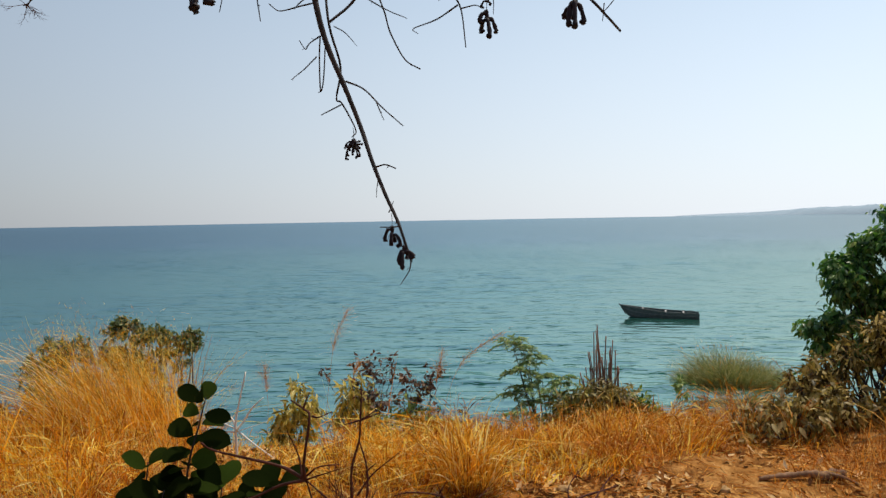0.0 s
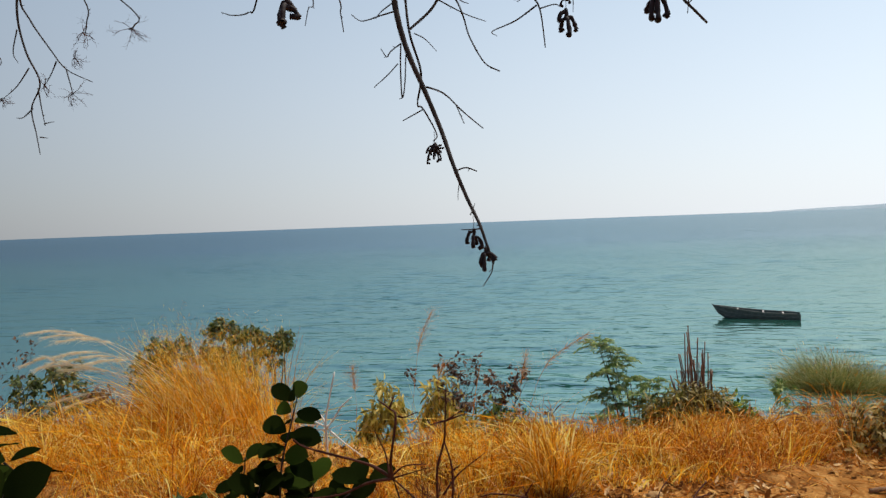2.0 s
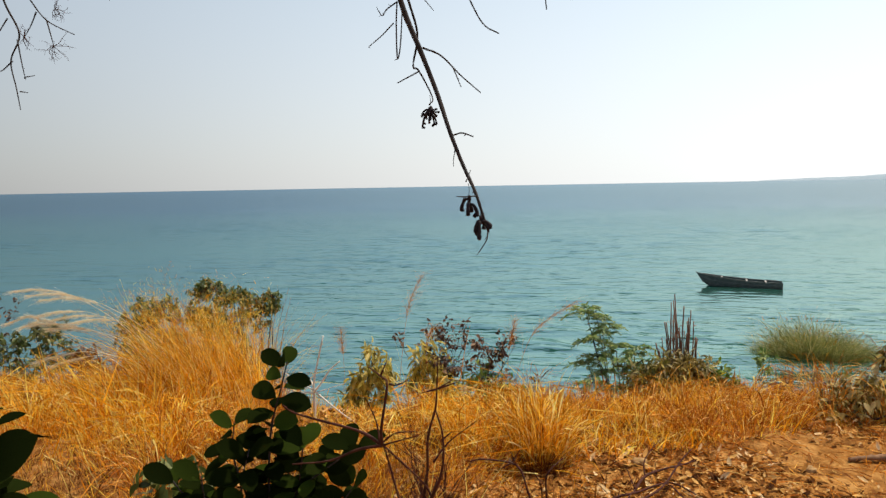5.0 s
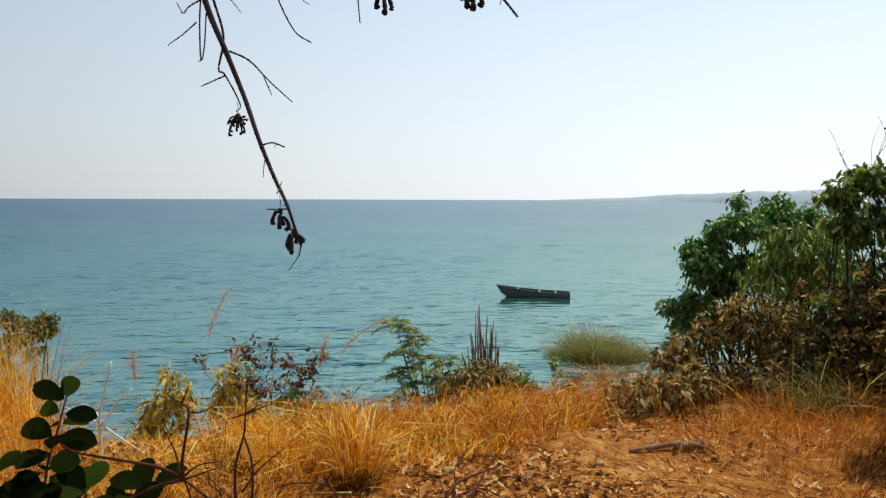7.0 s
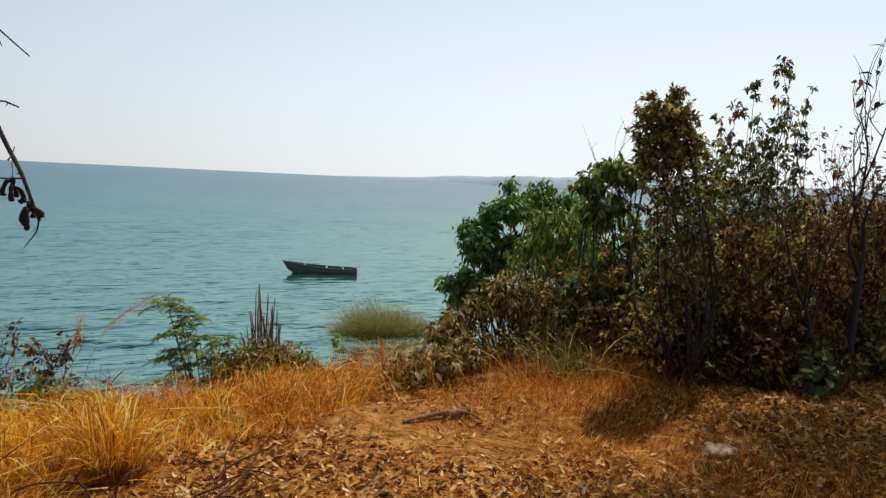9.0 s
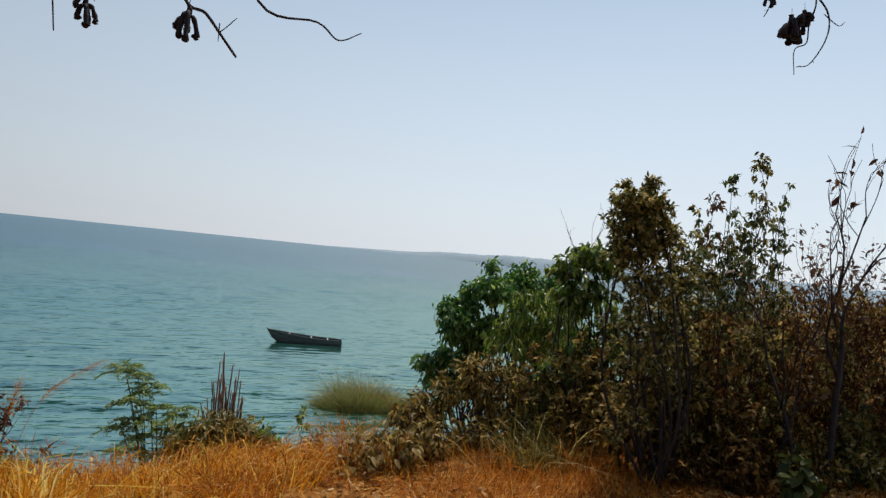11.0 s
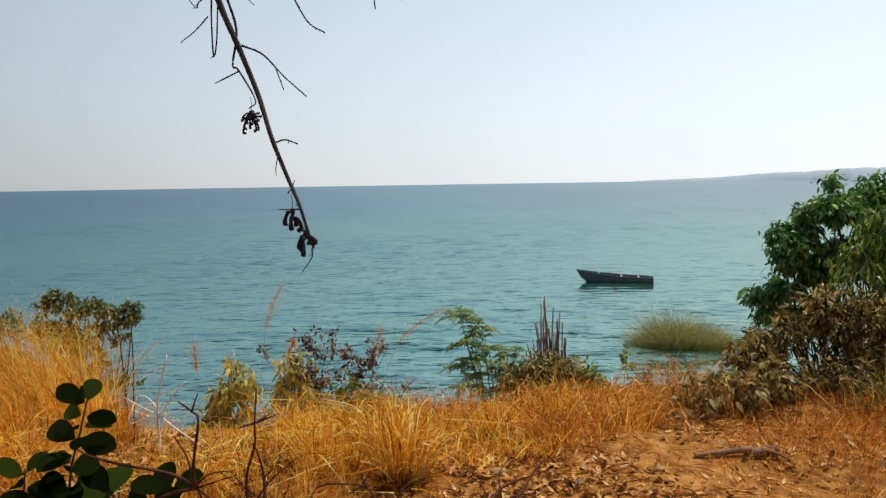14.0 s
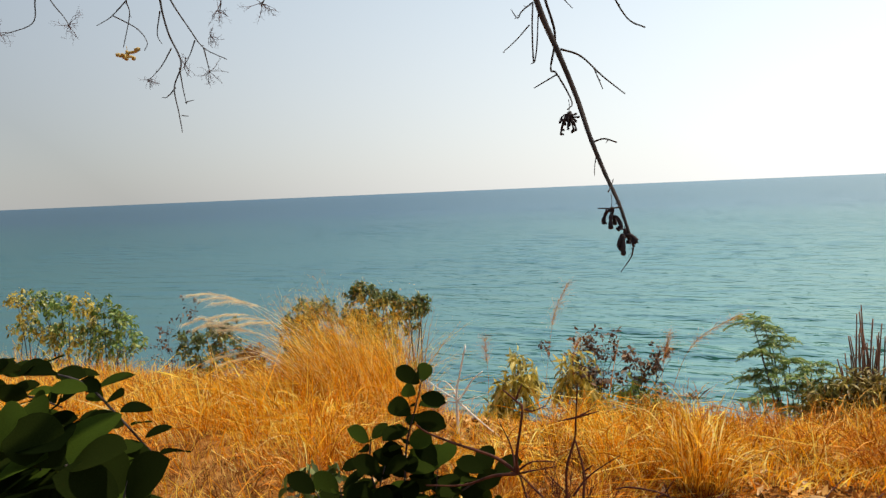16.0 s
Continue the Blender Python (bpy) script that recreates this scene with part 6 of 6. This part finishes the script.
leafy_plant("round_leaf_plant", "dark green leafy plant with large rounded leaves", (-1.05, 1.75, b),
            [[(0, 0, -0.02), (0, 0.02, 0.6), (0.05, 0.03, 0.95), (0.08, 0.0, 1.16)], [(0, 0, 0.3), (0.1, 0.02, 0.8), (0.2, 0.05, 1.12)], [(0, 0, 0.3), (-0.12, 0.05, 0.8), (-0.06, 0.05, 1.2)], [(0, 0, 0.3), (-0.2, 0.1, 0.7), (-0.24, 0.1, 1.12)],
             [(0, 0, 0.3), (0.05, -0.05, 0.7), (0.0, -0.05, 1.05)], [(0, 0, 0.4), (0.1, 0.1, 0.8), (0.16, 0.12, 1.02)], [(0, 0, 0.4), (-0.15, 0, 0.75), (-0.16, 0.0, 1.06)], [(0, 0, 0.4), (-0.1, -0.06, 0.8), (-0.1, -0.06, 1.14)], [(0, 0, 0.5), (0.12, -0.04, 0.85), (0.22, -0.02, 1.0)]], 153, 0.14, LARGE, every=0.055)

# ---- the tree overhead: trunk behind, bare twigs with pods hanging down in front ----
tree = thing("overhanging_tree", "bare grey-brown tree with hanging twigs and dark seed pods", "tree", (-1.6, -2.4, 0))
TB = np.array([-1.6, -2.4, 0.0])
rng = np.random.default_rng(61)
g = Geo()
tube(g, [(0, 0, -0.1), (0.05, 0.05, 0.9), (0.0, 0.15, 1.9), (0.15, 0.3, 2.9), (0.2, 0.4, 3.6)], 0.19, 0.12, 12, 5, rng, 0.05)
part("trunk", g, BARK, tree)
TREE_LIMBS = [[(-1.45, -2.1, 2.9), (-0.9, -0.6, 3.7), (-0.4, 1.4, 3.75), (-0.25, 2.7, 3.3), (-0.28, 3.0, 2.85)],
         [(-1.45, -2.1, 3.1), (0.2, -0.5, 4.0), (1.4, 1.4, 4.1), (2.6, 2.7, 3.7), (3.5, 3.3, 3.4)],
         [(-1.45, -2.1, 3.3), (-1.9, -0.4, 3.9), (-2.0, 1.5, 3.7), (-1.85, 2.9, 3.1), (-1.8, 3.2, 2.75)],
         [(-0.4, 1.4, 3.75), (0.1, 2.4, 3.4), (0.4, 2.9, 3.0), (0.62, 3.0, 2.75)],
         [(-0.4, 1.4, 3.75), (-0.55, 2.4, 3.3), (-0.65, 2.9, 2.9)]]
tree_limb = []
for k, pts in enumerate(TREE_LIMBS):
    g = Geo()
    tube(g, np.array(pts) - TB, 0.06 if k < 3 else 0.03, 0.010, 8, 6, rng, 0.06)
    tree_limb.append(part("limb", g, BARK, tree))


def nearer(x, y, z):
    """The hanging branch leans: its upper part hangs closer than its tip."""
    if x < -1.2:
        return np.array([x, y, z])
    if x > 0.85:
        return np.array([x + (0.26 if x > 2 else 0.12), y, z + (0 if x > 2 else 0.03)])
    if x < -0.5 or x > 0.5:
        return np.array([x, y, z])
    k = 1 + 0.08 * min(1, max(0, (z - 1.5) / 0.55))
    return np.array([0.355 + (x - 0.355) * k, 0.62 + (y - 0.62) * k, 1.635 + (z - 1.635) * k])


def twig(points, y, r0, r1, tip=None, wander=0.02):
    """A twig through (x, z) points near the plane y."""
    g = Geo()
    pts = [tuple(nearer(px, y, pz) - TB + np.array([0, rng.normal(0, wander), 0])) for px, pz in points]
    if tip:
        pts.insert(0, (tip[0] - TB[0], tip[1] - TB[1], tip[2]))
    tube(g, pts, r0, r1, 7, 6, rng, 0.05)
    # small buds and spurs along the twig
    p = smooth_path(pts, 6)
    for i in range(3, len(p) - 1, 5):
        if rng.uniform() < 0.5:
            w = unit(rng.normal(size=3)) * rng.uniform(0.006, 0.018)
            tube(g, [p[i], p[i] + w], max(r1, 0.0012), 0.0008, 4, 1)
    x = points[0][0]
    return part("twig", g, BARK, tree_limb[2 if x < -1.2 else 4 if x < -0.47 else 0 if x < 0.1 else 3 if x < 2 else 1])


def pod(at, y, count, size, mat=POD, hang=0.05):
    """A bunch of curled pods on a thin stalk."""
    g = Geo()
    c = nearer(at[0], y, at[1]) - TB
    tube(g, [c + [0, 0, hang], c + [0.003, 0, hang * 0.5], c], 0.0012, 0.0012, 4, 2)
    tube(g, [c + [0, 0, 0.10 * size], c + [0.004, 0, -0.10 * size], c + [0, 0, -0.35 * size]], (0.16 if count > 7 else 0.08) * size, (0.24 if count > 7 else 0.11) * size, 8, 4, rng, 0.2)
    for k in range(count):
        a = k / count * 2 * math.pi + rng.uniform(-0.4, 0.4)
        o = np.array([math.cos(a), 0.7 * math.sin(a), 0])
        ln = size * rng.uniform(0.75, 1.1)
        s = c + [0, 0, -rng.uniform(0.0, 0.4) * size]
        out_, low = (rng.uniform(0.25, 0.55), rng.uniform(0.25, 0.9)) if mat is POD else (rng.uniform(0.6, 0.95), rng.uniform(-0.15, 0.35))
        if count > 7:
            s = c + [0, 0, -rng.uniform(0.0, 0.5) * size]
            out_, low = (rng.uniform(0.4, 0.7), rng.uniform(-0.1, 0.4)) if k % 2 else (rng.uniform(0.15, 0.5), rng.uniform(0.5, 1.0))
        e = s + o * ln * out_ + [0, 0, -ln * low]
        # the end of each pod curls round and is thicker than its neck
        tip = e + o * ln * rng.uniform(-0.22, 0.06) + [0, 0, ln * rng.uniform(-0.18, 0.05)]
        tube(g, [s, s + o * ln * out_ * 0.7 + [0, 0, -0.1 * ln * low], e + o * 0.1 * ln, e, tip], (0.055 if count > 7 else 0.085) * size, (0.075 if count > 7 else 0.12) * size, 7, 5, rng, 0.2)
    return part("pod", g, mat, tree, "bunch of curled dark dry pods" if mat is POD else "bunch of tan dry pods")


HANG = (-0.28, 3.0, 2.85)
twig([(-0.287, 2.487), (-0.275, 2.366), (-0.241, 2.245), (-0.186, 2.112), (-0.134, 1.97), (-0.09, 1.839), (-0.047, 1.718), (-0.005, 1.627), (0.018, 1.556), (0.041, 1.482)], 3.0, 0.0135, 0.0042, HANG, 0.008)
twig([(0.041, 1.482), (0.03, 1.45), (-0.001, 1.402)], 3.0, 0.003, 0.0012)
twig([(-0.256, 2.485), (-0.239, 2.325), (-0.205, 2.183), (-0.224, 2.074), (-0.2, 2.051), (-0.165, 1.965), (-0.164, 1.93)], 3.03, 0.006, 0.0022, HANG)
twig([(-0.2, 2.051), (-0.283, 2.015)], 3.03, 0.003, 0.002)
twig([(-0.182, 2.126), (-0.121, 2.1), (-0.051, 2.028), (0.02, 1.964)], 3.0, 0.004, 0.002)
twig([(-0.071, 2.048), (-0.042, 1.98)], 3.0, 0.0025, 0.0015)
twig([(-0.267, 2.286), (-0.273, 2.206), (-0.271, 2.095), (-0.26, 2.135), (-0.251, 2.245)], 3.0, 0.003, 0.0025, None, 0.004)
twig([(-0.277, 2.21), (-0.335, 2.178), (-0.377, 2.145), (-0.367, 2.133)], 3.0, 0.0025, 0.0012)
twig([(-0.271, 2.286), (-0.302, 2.257), (-0.333, 2.252), (-0.34, 2.27)], 3.0, 0.003, 0.0015)
twig([(-0.282, 2.416), (-0.341, 2.389), (-0.382, 2.381), (-0.414, 2.377), (-0.448, 2.404)], 3.0, 0.0035, 0.0015)
twig([(-0.29, 2.44), (-0.34, 2.41), (-0.36, 2.385)], 3.0, 0.003, 0.0015)
twig([(-0.223, 2.324), (-0.156, 2.4), (-0.11, 2.468), (-0.06, 2.6)], 3.0, 0.005, 0.006)
twig([(-0.219, 2.32), (-0.168, 2.281), (-0.144, 2.255)], 3.0, 0.0025, 0.0012)
twig([(-0.06, 2.6), (-0.109, 2.478), (-0.064, 2.426), (-0.035, 2.355), (-0.016, 2.285), (0.032, 2.194), (0.086, 2.158)], 3.0, 0.004, 0.0025, (0.0, 2.9, 3.02), 0.006)
twig([(-0.135, 2.439), (-0.035, 2.375), (0.041, 2.34)], 3.02, 0.003, 0.0015)
twig([(-0.1, 2.49), (-0.05, 2.42), (-0.015, 2.40)], 3.0, 0.003, 0.0015)
twig([(-0.082, 1.823), (-0.045, 1.828), (-0.009, 1.815)], 3.0, 0.003, 0.0025)
twig([(-0.073, 1.778), (-0.078, 1.74), (-0.084, 1.714)], 3.0, 0.0018, 0.001)
twig([(-0.03, 1.66), (-0.028, 1.677), (-0.021, 1.70)], 3.0, 0.0025, 0.0012)
twig([(0.007, 1.61), (-0.03, 1.607), (-0.07, 1.608)], 3.0, 0.003, 0.0018)
pod((-0.028, 1.605), 3.0, 4, 0.066)
pod((0.012, 1.535), 3.0, 5, 0.068)
pod((-0.165, 1.92), 3.03, 16, 0.056)
RIGHT = (0.40, 2.92, 3.0)
twig([(0.147, 2.465), (0.206, 2.403), (0.234, 2.343), (0.246, 2.228)], 3.0, 0.006, 0.002, RIGHT)
twig([(0.221, 2.373), (0.145, 2.327), (0.061, 2.307), (0.084, 2.271)], 3.0, 0.0035, 0.0012)
twig([(0.196, 2.427), (0.324, 2.432), (0.343, 2.38), (0.343, 2.338)], 3.0, 0.003, 0.0012)
twig([(0.229, 2.363), (0.28, 2.38), (0.303, 2.35)], 3.0, 0.003, 0.0015)
twig([(0.19, 2.42), (0.15, 2.40)], 3.0, 0.002, 0.0012)
pod((0.318, 2.345), 3.0, 5, 0.078)
pod((0.323, 2.385), 2.98, 2, 0.04)
pod((0.205, 2.47), 3.0, 4, 0.07)
twig([(0.596, 2.442), (0.671, 2.38), (0.728, 2.31), (0.774, 2.26)], 3.0, 0.006, 0.004, (0.55, 3.0, 2.85))
twig([(0.70, 2.345), (0.718, 2.33), (0.763, 2.38)], 3.0, 0.0022, 0.0015)
twig([(0.71, 2.34), (0.715, 2.30)], 3.0, 0.002, 0.0012)
pod((0.618, 2.385), 3.0, 5, 0.085)
twig([(0.47, 2.5), (0.476, 2.42)], 3.0, 0.003, 0.002, (0.5, 3.0, 2.8))
twig([(0.85, 2.53), (0.945, 2.475), (1.03, 2.425), (1.115, 2.47)], 3.2, 0.006, 0.002, (0.7, 3.1, 2.9))
LEFT = (-0.65, 2.9, 2.9)
twig([(-0.833, 2.514), (-0.856, 2.454), (-0.906, 2.44), (-0.975, 2.47)], 3.0, 0.004, 0.0015, LEFT)
twig([(-0.605, 2.503), (-0.61, 2.44), (-0.625, 2.378)], 3.0, 0.003, 0.0015, LEFT)
twig([(-0.505, 2.498), (-0.495, 2.42), (-0.481, 2.345)], 3.0, 0.0035, 0.002, LEFT)
pod((-0.70, 2.485), 3.0, 5, 0.10, hang=0.12)
# far left spray with pinkish twiglets
SPRAY = (-1.95, 3.2, 2.95)
for pts, r_ in (([(-2.039, 2.753), (-2.054, 2.606), (-2.026, 2.451), (-1.981, 2.32), (-2.023, 2.21), (-2.0, 2.093), (-1.982, 2.001)], 0.0062), ([(-2.034, 2.703), (-2.01, 2.599), (-1.923, 2.463), (-1.834, 2.365), (-1.711, 2.301)], 0.005),
                ([(-2.259, 2.739), (-2.281, 2.639), (-2.277, 2.574), (-2.313, 2.423)], 0.004), ([(-2.829, 2.83), (-2.885, 2.729), (-2.964, 2.628), (-3.19, 2.595)], 0.005),
                ([(-2.805, 2.799), (-2.791, 2.715), (-2.734, 2.625), (-2.672, 2.567)], 0.004), ([(-1.721, 2.652), (-1.726, 2.557), (-1.74, 2.506)], 0.0035), ([(-1.497, 2.593), (-1.494, 2.523), (-1.505, 2.501)], 0.0035)):
    twig(pts, 3.2, r_, 0.0018, SPRAY, 0.012)
for pts in ([(-2.032, 2.389), (-2.092, 2.307), (-2.18, 2.251)], [(-1.984, 2.295), (-1.967, 2.192), (-1.963, 2.128)], [(-1.879, 2.403), (-1.914, 2.35), (-1.946, 2.296)], [(-1.847, 2.369), (-1.82, 2.301), (-1.806, 2.25)],
            [(-2.281, 2.639), (-2.388, 2.577), (-2.493, 2.551)], [(-2.369, 2.579), (-2.231, 2.503), (-2.157, 2.43), (-2.189, 2.395)], [(-2.07, 2.558), (-2.101, 2.461), (-2.081, 2.413)],
            [(-2.023, 2.21), (-2.068, 2.171), (-2.107, 2.172)], [(-1.963, 2.135), (-1.948, 2.139), (-1.918, 2.144)], [(-1.988, 2.079), (-1.955, 2.074)]):
    twig(pts, 3.2, 0.0032, 0.0013, None, 0.006)
for cx, cz, size in ((-3.19, 2.595, 0.05), (-2.672, 2.567, 0.055), (-1.74, 2.506, 0.05), (-1.505, 2.501, 0.045), (-1.806, 2.25, 0.04), (-2.18, 2.251, 0.03), (-1.95, 2.296, 0.03), (-1.79, 2.40, 0.03)):
    g, ends = Geo(), []
    for k in range(9):
        fork(g, np.array([cx, 3.2, cz + 0.01]) - TB, rng.normal(0, 0.7, 3) + [0.15, 0, -0.6], size * rng.uniform(0.7, 1.1), 0.0018, 2, rng, ends, 0.7, -0.05, 3)
    part("flower_spray", g, BARK_RED, tree, "fine pinkish dry flower stalks")
pod((-2.30, 2.40), 3.2, 5, 0.075, POD_TAN, 0.03)
# unseen leafy crown, added out of view to shade the bank's right end
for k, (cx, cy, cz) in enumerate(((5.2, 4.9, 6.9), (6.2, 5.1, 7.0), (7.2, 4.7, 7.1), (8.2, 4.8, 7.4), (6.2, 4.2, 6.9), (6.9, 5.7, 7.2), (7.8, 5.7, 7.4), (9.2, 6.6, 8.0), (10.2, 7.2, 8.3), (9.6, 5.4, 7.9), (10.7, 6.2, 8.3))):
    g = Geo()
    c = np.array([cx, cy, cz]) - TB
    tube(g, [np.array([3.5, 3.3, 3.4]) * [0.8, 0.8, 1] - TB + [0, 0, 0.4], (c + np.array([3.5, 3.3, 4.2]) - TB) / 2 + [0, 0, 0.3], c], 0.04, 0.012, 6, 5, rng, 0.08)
    shade_bough = part("limb", g, BARK, tree)
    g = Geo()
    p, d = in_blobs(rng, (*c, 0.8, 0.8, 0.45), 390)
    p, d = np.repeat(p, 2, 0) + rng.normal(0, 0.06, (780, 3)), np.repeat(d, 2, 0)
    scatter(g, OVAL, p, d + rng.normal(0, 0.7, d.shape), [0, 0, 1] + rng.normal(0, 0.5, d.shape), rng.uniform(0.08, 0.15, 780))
    tagged(part("foliage", g, LEAF_OLIVE, shade_bough), kind="stuff")
# spray on the far right
FAR = (3.5, 3.3, 3.4)
SPRAY_X = -0.12
twig([(px_ + SPRAY_X, pz_ + 0.05) for px_, pz_ in ((3.55, 3.2), (3.609, 3.1), (3.574, 2.97), (3.48, 2.83), (3.40, 2.80))], 3.2, 0.006, 0.002, FAR)
twig([(px_ + SPRAY_X, pz_ + 0.05) for px_, pz_ in ((3.5, 3.2), (3.50, 3.05), (3.44, 2.93), (3.375, 2.882), (3.41, 2.765))], 3.2, 0.005, 0.002, FAR)
twig([(px_ + SPRAY_X, pz_ + 0.05) for px_, pz_ in ((3.58, 3.12), (3.66, 3.07), (3.75, 3.12))], 3.2, 0.003, 0.0015)
twig([(px_ + SPRAY_X, pz_ + 0.05) for px_, pz_ in ((3.2, 3.2), (3.17, 3.05), (3.14, 3.0))], 3.2, 0.004, 0.002, FAR)
pod((3.33 + SPRAY_X, 3.09), 3.2, 6, 0.15)
pod((3.42 + SPRAY_X, 3.14), 3.2, 6, 0.12)
pod((3.17 + SPRAY_X, 3.17), 3.2, 3, 0.08)
